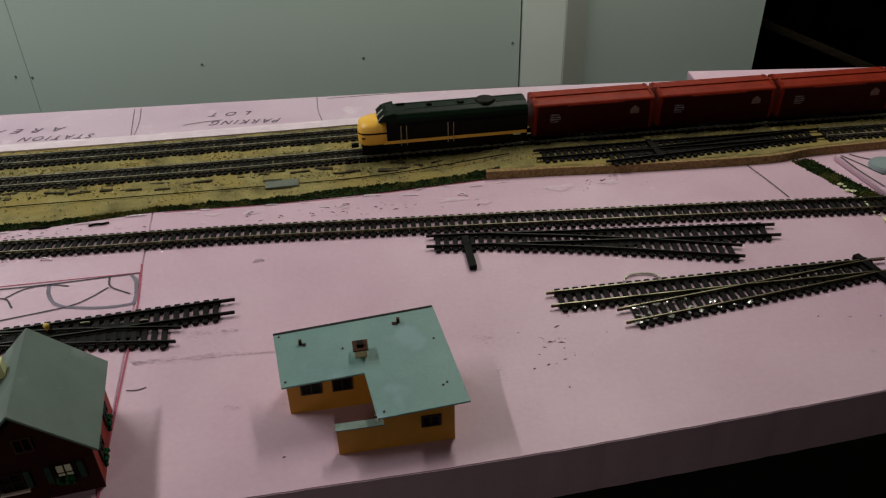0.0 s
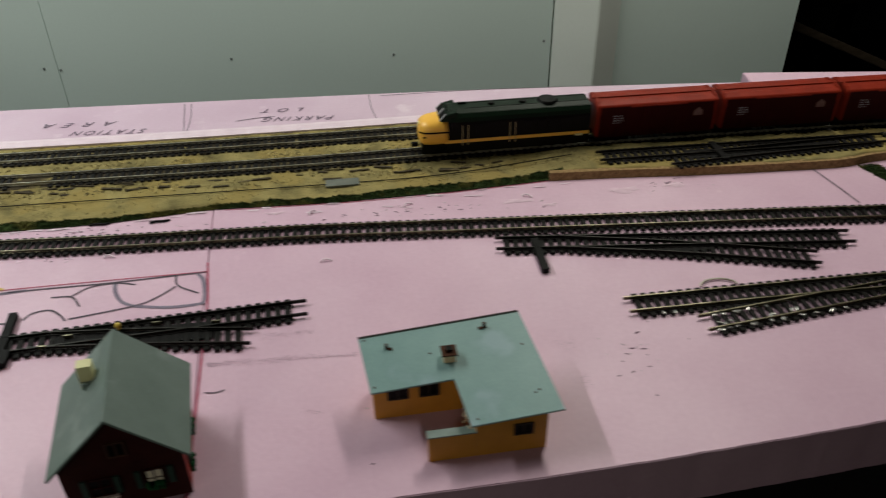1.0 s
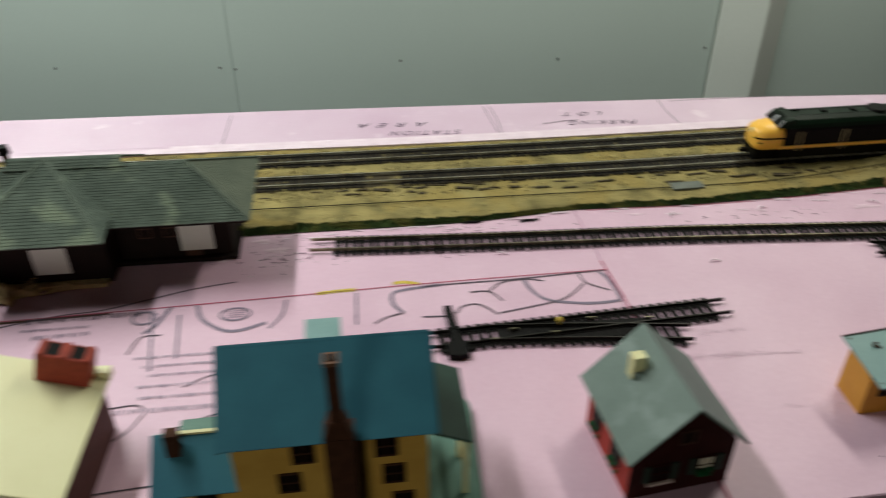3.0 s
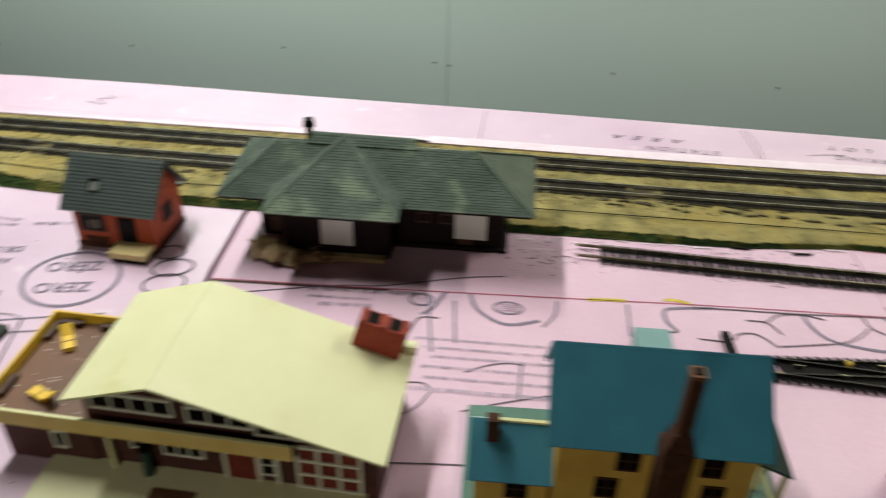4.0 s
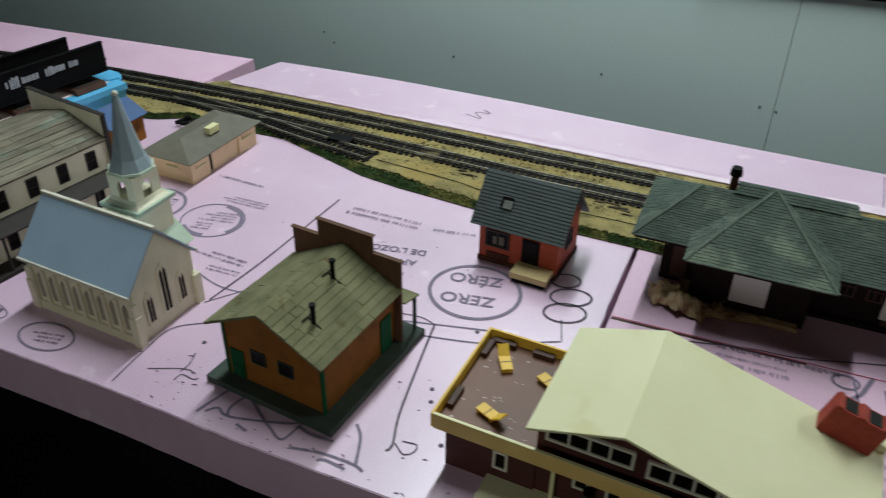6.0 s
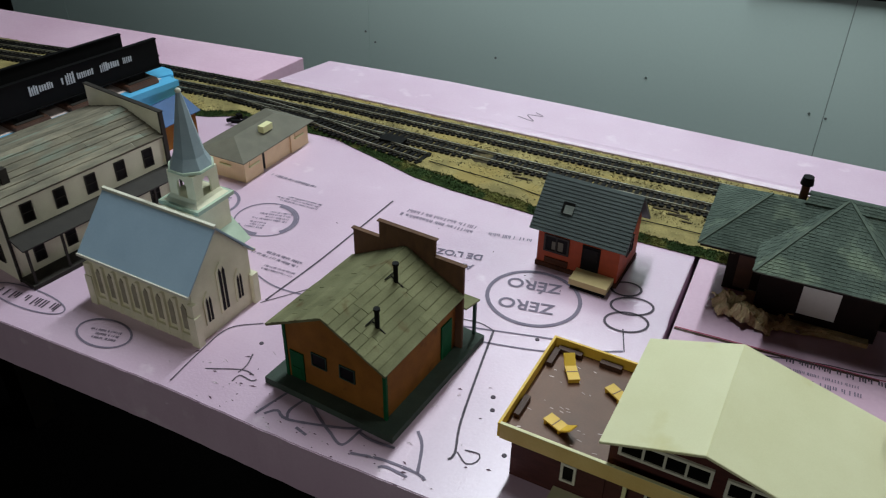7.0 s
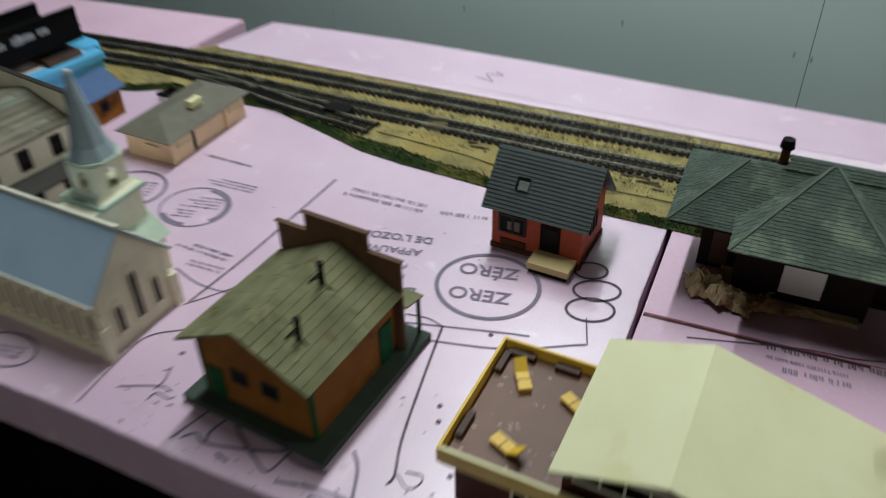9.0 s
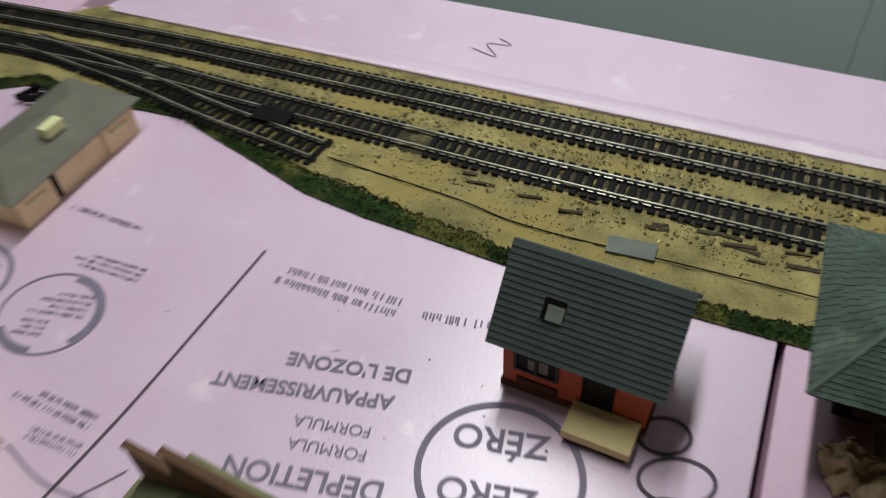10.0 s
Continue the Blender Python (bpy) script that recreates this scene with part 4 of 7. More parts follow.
for s in (-1, 1):
    bm = mk()
    slab(bm, [(0.0224, s * 0.0022, 0.0416), (0.0224, s * 0.0150, 0.0416), (0.0280, s * 0.0138, 0.0474), (0.0280, s * 0.0022, 0.0474)], 0.0008)
    bmesh.ops.translate(bm, vec=(-0.0008, 0, 0.0004), verts=bm.verts)
    part("windscreen", bm, "window", cab)
    for ya in (0.0012, 0.0152):
        bm = mk()
        slab(bm, [(0.0220, s * ya - 0.0006, 0.0414), (0.0220, s * ya + 0.0006, 0.0414), (0.0284, s * ya * 0.93 + 0.0006, 0.0480), (0.0284, s * ya * 0.93 - 0.0006, 0.0480)], 0.0008)
        bmesh.ops.translate(bm, vec=(-0.0010, 0, 0.0008), verts=bm.verts)
        part("windscreen_frame", bm, "pale_mark", cab)
    boxpart("side_window", "window", cab, 0.0335, s * 0.0178 - 0.0006, 0.0345, 0.0405, s * 0.0178 + 0.0006, 0.0400)
    for x in (0.045, 0.051, 0.0955, 0.1015):
        boxpart("handrail", "kraft", loco, x - 0.0003, s * 0.0187 - 0.0003, 0.0135, x + 0.0003, s * 0.0187 + 0.0003, 0.0365)
    for x in (0.06, 0.112, 0.125, 0.138, 0.151):
        boxpart("side_grille", "loco_black", loco, x, s * 0.0178 - 0.0005, 0.0245, x + 0.01, s * 0.0178 + 0.0005, 0.0360, bevel=0.0003)
    boxpart("side_sill", "loco_black", loco, 0.028, s * 0.0170 - 0.0012, 0.006, L - 0.002, s * 0.0170 + 0.0012, 0.0160)
    boxpart("tail_marker", "cream", loco, L - 0.016, s * 0.0184 - 0.0006, 0.0150, L - 0.008, s * 0.0184 + 0.0006, 0.0168)
for x, r, h in ((0.139, 0.0115, 0.0022), (0.078, 0.0034, 0.0025), (0.112, 0.0042, 0.0022)):
    bm = mk()
    tube(bm, x, 0, 0.0498, 0.0498 + h, r, r * 0.85, 18)
    part("roof_fan", bm, "loco_black", loco, bevel=0.0005)
boxpart("pilot", "loco_black", loco, 0.003, -0.0135, 0.0035, 0.030, 0.0135, 0.0165, bevel=0.002)
boxpart("fuel_tank", "loco_black", loco, 0.075, -0.014, 0.003, 0.118, 0.014, 0.0105, bevel=0.002)
boxpart("horn", "loco_black", loco, 0.043, 0.004, 0.0498, 0.052, 0.006, 0.0518, bevel=0.0004)
truck(loco, 0.045, 3)
truck(loco, 0.145, 3)
coupler(loco, 0.0, -1)
coupler(loco, L, 1)


def boxcar():
    c = thing("boxcar", pose(0, 0, 0), "oxide red model boxcar with small pale lettering", "boxcar", "boxcars of the train")
    n = 0.131
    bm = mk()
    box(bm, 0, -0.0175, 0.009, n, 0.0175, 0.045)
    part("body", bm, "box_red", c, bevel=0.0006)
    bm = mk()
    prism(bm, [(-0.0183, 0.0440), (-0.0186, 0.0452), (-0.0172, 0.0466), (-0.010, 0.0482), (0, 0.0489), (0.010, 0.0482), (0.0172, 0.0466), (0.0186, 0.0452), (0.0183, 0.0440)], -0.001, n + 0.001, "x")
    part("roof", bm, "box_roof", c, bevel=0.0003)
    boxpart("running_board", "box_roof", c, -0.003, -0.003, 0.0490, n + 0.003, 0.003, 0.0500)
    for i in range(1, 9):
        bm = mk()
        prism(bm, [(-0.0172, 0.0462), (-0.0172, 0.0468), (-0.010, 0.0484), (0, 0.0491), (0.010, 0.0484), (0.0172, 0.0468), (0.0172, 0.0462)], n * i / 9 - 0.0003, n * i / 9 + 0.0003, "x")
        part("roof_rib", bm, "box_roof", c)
    for s in (-1, 1):
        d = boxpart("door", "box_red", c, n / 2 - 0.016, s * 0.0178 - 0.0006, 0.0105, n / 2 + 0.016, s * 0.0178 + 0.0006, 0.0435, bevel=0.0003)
        boxpart("door_rail", "box_roof", d, n / 2 - 0.03, s * 0.0184 - 0.0008, 0.0435, n / 2 + 0.032, s * 0.0184 + 0.0008, 0.0447)
        for i in range(11):
            x = 0.004 + i * (n - 0.008) / 10
            if abs(x - n / 2) > 0.018:
                boxpart("side_seam", "box_red", c, x - 0.0002, s * 0.0175 - 0.0002, 0.0095, x + 0.0002, s * 0.0175 + 0.0002, 0.0445)
        lab = bars("lettering", c, (0, 0), 0.012, 0.0105, 4, 0, "pale_mark", 0, seed=3)
        lab.matrix_basis = pose(0.023 if s < 0 else n - 0.023, s * 0.0184, 0.030, 90, 0, 0 if s < 0 else 180)
        bm = mk()
        prism(bm, [(-0.005, -0.004), (0.005, -0.004), (0.005, 0.0015), (0.0, 0.0055), (-0.005, 0.0015)], 0, 0.0002, "z")
        em = part("emblem", bm, "emblem", c)
        em.matrix_basis = pose(n - 0.02 if s < 0 else 0.02, s * 0.0184, 0.033, 90, 0, 0 if s < 0 else 180)
    for e in (0.0, n):
        for i in range(6):
            boxpart("ladder_rung", "box_roof", c, e - 0.0008, -0.016, 0.014 + i * 0.005, e + 0.0008, -0.008, 0.0146 + i * 0.005)
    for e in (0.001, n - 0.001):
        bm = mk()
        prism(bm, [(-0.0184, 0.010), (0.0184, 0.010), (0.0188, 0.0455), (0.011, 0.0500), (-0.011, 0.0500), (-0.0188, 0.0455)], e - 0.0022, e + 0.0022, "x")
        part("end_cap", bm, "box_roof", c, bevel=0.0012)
    boxpart("underframe", "black", c, 0.002, -0.012, 0.006, n - 0.002, 0.012, 0.0092)
    truck(c, 0.019, 2)
    truck(c, n - 0.019, 2)
    coupler(c, 0, -1)
    coupler(c, n, 1)
    return c


car = boxcar()
car.matrix_basis = pose(0.111, 0.8333, RAILTOP, 0, 0, 1.0)
for k in range(1, 5):
    copy_thing(car, pose(0.111 + 0.1395 * k, 0.8333 + (0.0028, 0.0040, 0.0030, 0.0018)[k - 1], RAILTOP, 0, 0, (0.7, 0.1, -0.4, -0.5)[k - 1]))


# ---- buildings ----
def gable(bm, x0, x1, y0, y1, z0, ze, zr, along="x"):
    """Solid walls with gable ends; the ridge runs along x or y."""
    if along == "x":
        prism(bm, [(y0, z0), (y1, z0), (y1, ze), ((y0 + y1) / 2, zr), (y0, ze)], x0, x1, "x")
    else:
        prism(bm, [(x0, z0), (x1, z0), (x1, ze), ((x0 + x1) / 2, zr), (x0, ze)], y0, y1, "y")


def l_house():
    h = thing("model_house", pose(-0.1437, 0.4546, 0.0, 0, 0, 2.7), "ochre L-shaped model house with a loose teal roof laid askew", "model house", "model buildings")
    z = lambda y: 0.0415 + 0.165 * y                      # the roof's plane, lower in front
    # the roof lies turned on the walls and stands proud of them in front
    eaves = [(-0.0065, 0.0347), (-0.0019, -0.0136), (0.0553, -0.0098), (0.0601, -0.0480), (0.1238, -0.0438), (0.1116, 0.0437)]
    bm = mk()
    slab(bm, [(x, y, z(y)) for x, y in eaves], 0.0016)
    roof = part("roof", bm, "teal_roof", h, bevel=0.0003)
    bm = mk()
    slab(bm, [(-0.0065, 0.0347, z(0.0347) + 0.0006), (-0.0064, 0.0335, z(0.0335) + 0.0006), (0.1111, 0.0425, z(0.0425) + 0.0006), (0.1109, 0.0437, z(0.0437) + 0.0006)], 0.0016)
    part("ridge_strip", bm, "hotel_dark", roof, "dark strip along the high edge")
    bm = mk()
    poly = [(0, 0), (0.0640, 0), (0.0640, -0.0440), (0.1125, -0.0440), (0.1125, 0.030), (0, 0.030)]
    lo = [bm.verts.new((x, y, 0)) for x, y in poly]
    hi = [bm.verts.new((x, y, min(z(y) - 0.0022, 0.0335 if y < 0.001 else 1.0))) for x, y in poly]
    fs = [bm.faces.new(lo), bm.faces.new(hi)]
    for i in range(6):
        fs.append(bm.faces.new((lo[i], lo[(i + 1) % 6], hi[(i + 1) % 6], hi[i])))
    bmesh.ops.recalc_face_normals(bm, faces=fs)
    part("wall", bm, "yellow_wall", h)
    # Shade in the gap below the loose roof, made as dark strips.
    boxpart("eaves_beam", "hotel_dark", h, 0.001, 0.0006, 0.0330, 0.063, 0.0026, 0.0392, label="dark strip for the shade under the eaves")
    boxpart("eaves_beam", "hotel_dark", h, 0.065, -0.0430, 0.0315, 0.1115, -0.0410, 0.0335, label="dark strip for the shade under the eaves")
    bm = mk()
    box(bm, 0.0322, -0.0440, 0, 0.0638, -0.0414, 0.0228)
    low = part("garden_wall", bm, "yellow_wall", h)
    boxpart("coping", "grey_roof", low, 0.0314, -0.0446, 0.0228, 0.0645, -0.0380, 0.0238, bevel=0.0003, label="pale grey-green coping")
    window(h, 0.0170, 0.0235, 0.0125, 0.0095, 0.0, "hotel_dark", 0.0012, (2, 1))
    window(h, 0.0390, 0.0235, 0.0120, 0.0095, 0.0, "hotel_dark", 0.0012, (2, 1))
    window(h, 0.0960, 0.0215, 0.0110, 0.0080, -0.0440, "hotel_dark", 0.0012, (2, 1))
    t = Matrix.Translation((0.0640, 0, 0)) @ pose(0, 0, 0, 0, 0, -90)
    window(h, 0.012, 0.016, 0.009, 0.02, 0.0, "white", 0.0012, (1, 2), t)
    rr = random.Random(3)
    bm = mk()
    for i in range(46):
        f = rr.random()
        bmesh.ops.create_icosphere(bm, subdivisions=1, radius=rr.uniform(0.0006, 0.0015), matrix=pose(0.0625 + rr.uniform(-0.003, 0.001), -0.041 + 0.026 * f, rr.uniform(0.010, 0.024 + 0.004 * f)))
    part("climbing_flowers", bm, "blossom", h, "pale flock flowers by the inner corner")
    # chimney: buff stack, dark cap and flue, on a stained patch
    cx, cy = 0.0545, 0.0085
    boxpart("chimney", "tan_wall", roof, cx - 0.0042, cy - 0.0042, z(cy) - 0.002, cx + 0.0042, cy + 0.0042, z(cy) + 0.0058, bevel=0.0004)
    boxpart("chimney_cap", "brown_brick", roof, cx - 0.0054, cy - 0.0054, z(cy) + 0.0058, cx + 0.0054, cy + 0.0054, z(cy) + 0.0070, bevel=0.0003)
    boxpart("flue", "window", roof, cx - 0.0022, cy - 0.0022, z(cy) + 0.0068, cx + 0.0022, cy + 0.0022, z(cy) + 0.0092, bevel=0.0004)
    for x, y in ((0.0115, 0.0215), (0.0830, 0.0310)):
        boxpart("vent", "brown_brick", roof, x, y, z(y) - 0.001, x + 0.0022, y + 0.0022, z(y) + 0.0038)
        boxpart("vent_foot", "brown_brick", roof, x + (0.0022 if x < 0.05 else -0.0035), y - 0.001, z(y) - 0.0006, x + (0.0050 if x < 0.05 else 0.0), y + 0.0012, z(y) + 0.0006)
    for x, y in ((-0.0025, 0.0315), (0.1075, 0.0130), (0.0010, -0.0090), (0.1105, -0.0260), (0.0650, -0.0430), (0.0420, 0.0140), (0.1075, -0.0280)):
        bm = mk()
        tube(bm, x, y, z(y) - 0.0004, z(y) + 0.0005, 0.0008, 0.0007, 8)
        part("pin_hole", bm, "brown_brick", roof)
    return h


def red_house():
    h = thing("model_house", pose(-0.3043, 0.4368, 0.0, 0, 0, 8.0), "red model house with steep grey-green gable roof", "model house", "model buildings")
    d, w = 0.042, 0.0425
    bm = mk()
    gable(bm, -0.036, 0.036, -0.035, 0.035, 0, 0.0400, 0.0775, "y")
    part("wall", bm, "red_brick", h)
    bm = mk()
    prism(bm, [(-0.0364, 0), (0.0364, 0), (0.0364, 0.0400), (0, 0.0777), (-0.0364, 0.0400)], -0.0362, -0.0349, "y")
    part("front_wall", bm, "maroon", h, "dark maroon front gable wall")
    for s in (-1, 1):
        bm = mk()
        slab(bm, [(0, -d, 0.0820), (0, d, 0.0820), (s * w, d, 0.0405), (s * w, -d, 0.0405)], 0.0016)
        part("roof_slope", bm, "grey_roof", h, bevel=0.0003)
    c = boxpart("chimney", "cream", h, -0.0205, 0.010, 0.058, -0.0115, 0.0175, 0.0805, bevel=0.0005)
    boxpart("chimney_foot", "grey_roof", c, -0.0195, 0.0075, 0.051, -0.0125, 0.010, 0.0685)
    for x in (-0.015, 0.017):
        window(h, x, 0.022, 0.0125, 0.014, -0.0362, "maroon", 0.0014, (2, 2), None, 0.001)
        for k in (-1, 1):
            boxpart("shutter", "green_dark", h, x + k * 0.0098 - 0.0018, -0.0376, 0.0145, x + k * 0.0098 + 0.0018, -0.0358, 0.0295)
    # Pale pane in the right-hand window.
    boxpart("curtain", "hotel_wall", h, 0.0125, -0.0373, 0.0190, 0.0215, -0.0366, 0.0285, label="pale pane in the window")
    rr = random.Random(4)
    bm = mk()
    for i in range(16):
        bmesh.ops.create_icosphere(bm, subdivisions=1, radius=rr.uniform(0.0012, 0.0022), matrix=pose(0.017 + rr.uniform(-0.006, 0.006), -0.0385, rr.uniform(0.0125, 0.0185)))
    part("window_plants", bm, "green_trim", h, "green flock plants below the window")
    window(h, 0.0, 0.052, 0.009, 0.010, -0.0362, "brown", 0.0012, (2, 1))
    boxpart("flower_box", "rim", h, -0.024, -0.0392, 0.0125, -0.006, -0.0358, 0.0142)
    for s, a in ((-1, -90), (1, 90)):
        t = Matrix.Translation((s * 0.036, 0, 0)) @ pose(0, 0, 0, 0, 0, a)
        for x in (-0.018, 0.014):
            window(h, x, 0.022, 0.011, 0.013, 0.0, "hotel_dark", 0.0014, (2, 2), t)
            bm = mk()
            rr = random.Random(7)
            for i in range(14):
                bmesh.ops.create_icosphere(bm, subdivisions=1, radius=rr.uniform(0.0012, 0.0026), matrix=t @ pose(x + rr.uniform(-0.008, 0.008), -0.002, rr.uniform(0.008, 0.0135)))
            part("flower_box", bm, "green_trim", h)
    return h


def blue_house():
    h = thing("model_house", pose(-0.5238, 0.4295, 0.0, 0, 0, 1.5), "yellow two-storey model house with blue gable roof", "model house", "model buildings")
    zr, ze, hw = 0.1288, 0.0895, 0.0628
    bm = mk()
    prism(bm, [(-0.042, 0), (0.026, 0), (0.026, 0.091), (0, 0.1245), (-0.042, 0.0915)], -hw + 0.006, hw - 0.006, "x")
    part("wall", bm, "yellow_house", h)
    for s in (-1, 1):
        bm = mk()
        slab(bm, [(-hw, 0, zr), (hw, 0, zr), (hw, -0.0465 if s < 0 else 0.030, ze), (-hw, -0.0465 if s < 0 else 0.030, ze)], 0.002)
        part("roof_slope", bm, "blue_roof", h, bevel=0.0003)
        for e in (-1, 1):
            bm = mk()
            slab(bm, [(e * hw - 0.0008, 0, zr - 0.0012), (e * hw + 0.0008, 0, zr - 0.0012), (e * hw + 0.0008, -0.0465 if s < 0 else 0.030, ze - 0.0012), (e * hw - 0.0008, -0.0465 if s < 0 else 0.030, ze - 0.0012)], 0.003)
            part("barge_board", bm, "blue_roof", h)
    # stepped outside chimney
    bm = mk()
    box(bm, -0.0022, -0.0575, 0.008, 0.0148, -0.0415, 0.1035)
    prism(bm, [(-0.0022, 0.1035), (0.0148, 0.1035), (0.0108, 0.1175), (0.0012, 0.1175)], -0.0575, -0.0475, "y")
    box(bm, 0.0026, -0.0562, 0.1175, 0.0098, -0.0482, 0.1580)
    ch = part("chimney", bm, "brown_brick", h, bevel=0.0004)
    boxpart("chimney_cap", "deck", ch, 0.0022, -0.0566, 0.1575, 0.0102, -0.0478, 0.1600, bevel=0.0004)
    boxpart("flue", "window", ch, 0.0040, -0.0546, 0.1600, 0.0084, -0.0500, 0.1609)
    for x, z in ((-0.016, 0.0785), (0.032, 0.0785), (-0.026, 0.0540), (0.036, 0.0540), (-0.026, 0.028), (0.041, 0.028)):
        window(h, x, z, 0.0115, 0.0145, -0.042, "brown", 0.0012, (2, 2))
    t = Matrix.Translation((hw - 0.006, 0, 0)) @ pose(0, 0, 0, 0, 0, 90)
    for x, z in ((-0.018, 0.090), (0.018, 0.090), (0.0, 0.112)):
        window(h, x, z, 0.010, 0.015, 0.0, "cream", 0.0014, (1, 2), t, 0.002)
    boxpart("dormer", "teal_roof", h, -0.012, 0.010, 0.095, 0.0096, 0.028, 0.1200, bevel=0.0006)
    # lean-to wing on the left
    bm = mk()
    gable(bm, -0.104, -0.0585, -0.034, 0.006, 0, 0.050, 0.066)
    wing = part("wing", bm, "yellow_house", h)
    bm = mk()
    slab(bm, [(-0.1085, -0.01, 0.0700), (-0.0555, -0.01, 0.0700), (-0.0555, -0.042, 0.0495), (-0.1085, -0.042, 0.0495)], 0.0018)
    part("wing_roof", bm, "blue_roof", wing, bevel=0.0003)
    bm = mk()
    slab(bm, [(-0.1085, -0.01, 0.0700), (-0.0555, -0.01, 0.0700), (-0.0555, 0.012, 0.0480), (-0.1085, 0.012, 0.0480)], 0.0018)
    part("wing_roof", bm, "teal_roof", wing, bevel=0.0003)
    boxpart("ridge_cap", "cream", wing, -0.094, -0.0115, 0.0694, -0.0555, -0.0090, 0.0710, bevel=0.0003)
    boxpart("wing_chimney", "brown_brick", wing, -0.0985, -0.022, 0.056, -0.0905, -0.0145, 0.0800, bevel=0.0005)
    window(wing, -0.078, 0.036, 0.012, 0.014, -0.034, "brown", 0.0012, (2, 2))
    # porch on the right
    bm = mk()
    slab(bm, [(hw - 0.006, -0.028, 0.072), (hw - 0.006, 0.038, 0.072), (hw + 0.0235, 0.038, 0.0585), (hw + 0.0235, -0.028, 0.0585)], 0.002)
    part("porch_roof", bm, "green_dark", h, bevel=0.0003)
    for y in (-0.025, 0.005, 0.035):
        boxpart("porch_post", "cream", h, hw + 0.018, y - 0.0016, 0.008, hw + 0.0212, y + 0.0016, 0.059, bevel=0.0004)
    for y in (-0.025, 0.005):
        boxpart("porch_rail", "cream", h, hw + 0.019, y, 0.024, hw + 0.0205, y + 0.03, 0.027)
    bm = mk()
    pts = [(-0.112, -0.062), (hw + 0.03, -0.062)] + [(hw + 0.018 + 0.016 * math.cos(a), 0.05 + 0.016 * math.sin(a)) for a in [k * math.pi / 16 for k in range(9)]] + [(-0.112, 0.062)]
    prism(bm, pts, 0.0, 0.008, "z")
    part("base_plate", bm, "green_base", h, bevel=0.001)
    return h


def chalet():
    h = thing("model_chalet", pose(-0.8247, 0.4424, 0.0, 0, 0, -1.9), "brown model chalet with wide pale yellow roof", "model chalet", "model buildings")
    zr, xl, zl, xr, zt, y0, y1 = 0.0935, -0.0605, 0.0739, 0.1460, 0.0522, -0.0516, 0.0575
    for pts in ([(0, y0, zr), (0, y1, zr), (xl, y1, zl), (xl, y0, zl)], [(0, y0, zr), (0, y1, zr), (xr, y1, zt), (xr, y0, zt)]):
        bm = mk()
        slab(bm, pts, 0.002)
        part("roof_slope", bm, "chalet_roof", h, bevel=0.0003)
    bm = mk()
    prism(bm, [(-0.056, 0), (0.138, 0), (0.138, 0.0515), (0, 0.0905), (-0.056, 0.0725)], y0 + 0.014, y1 - 0.004, "y")
    part("wall", bm, "chalet_wall", h)
    # sun deck on the left
    dx0, dx1, dy0, dy1, dz = -0.126, -0.056, -0.0456, 0.0514, 0.0440
    boxpart("deck_store", "chalet_wall", h, dx0 + 0.006, dy0 + 0.006, 0, dx1 + 0.001, dy1 - 0.004, dz - 0.0025)
    deck = boxpart("deck_floor", "deck", h, dx0, dy0, dz - 0.0025, dx1, dy1, dz)
    for b in ((dx0 - 0.0018, dy0 - 0.0018, dx0, dy1 + 0.0018), (dx0, dy1, dx1 + 0.01, dy1 + 0.0018)):
        boxpart("deck_rail", "yellow", deck, b[0], b[1], dz - 0.0035, b[2], b[3], dz + 0.0085, bevel=0.0003)
    boxpart("balcony_rail", "pale_yellow", h, dx0, dy0 - 0.0018, dz - 0.0045, 0.085, dy0 - 0.0002, dz + 0.0085, bevel=0.0003)
    boxpart("rail_cap", "cream", h, dx0, dy0 - 0.0021, dz + 0.0085, 0.085, dy0 + 0.0001, dz + 0.0090, label="pale top of the balcony rail")
    rr = random.Random(12)
    bm = mk()
    for i in range(26):
        x, y, w, d, a = rr.uniform(dx0 + 0.008, dx1 - 0.004), rr.uniform(dy0 + 0.006, dy1 - 0.01), rr.uniform(0.0004, 0.0022), rr.uniform(0.0002, 0.0005), rr.uniform(-0.4, 0.4)
        bm.faces.new([bm.verts.new((x + u * w - v * d * a, y + v * d + u * w * a, dz + 0.0002)) for u, v in ((-1, -1), (1, -0.6), (0.7, 1), (-0.6, 0.8))])
    part("glue_fleck", bm, "rim", deck, "pale glue flecks on the deck")
    boxpart("balcony_floor", "deck", h, dx1, dy0, dz - 0.0025, 0.085, y0 + 0.014, dz)
    for x, y, a in ((-0.106, 0.030, 58), (-0.066, 0.020, -150), (-0.092, -0.026, -158)):
        lo = boxpart("sun_lounger", "yellow", deck, -0.0030, -0.0042, 0.0028, 0.0120, 0.0042, 0.0040, bevel=0.0003)
        lo.matrix_basis = pose(x, y, dz, 0, 0, -a)
        boxpart("lounger_back", "yellow", lo, -0.0095, -0.0042, 0, 0.0005, 0.0042, 0.0012, m=pose(-0.0030, 0, 0.0030, 0, 38, 0), bevel=0.0003)
        boxpart("lounger_rib", "deck", lo, 0.0035, -0.0040, 0.0038, 0.0042, 0.0040, 0.0042)
        for u in (-0.0015, 0.0105):
            boxpart("lounger_foot", "yellow", lo, u - 0.0008, -0.0040, 0, u + 0.0008, 0.0040, 0.0030)
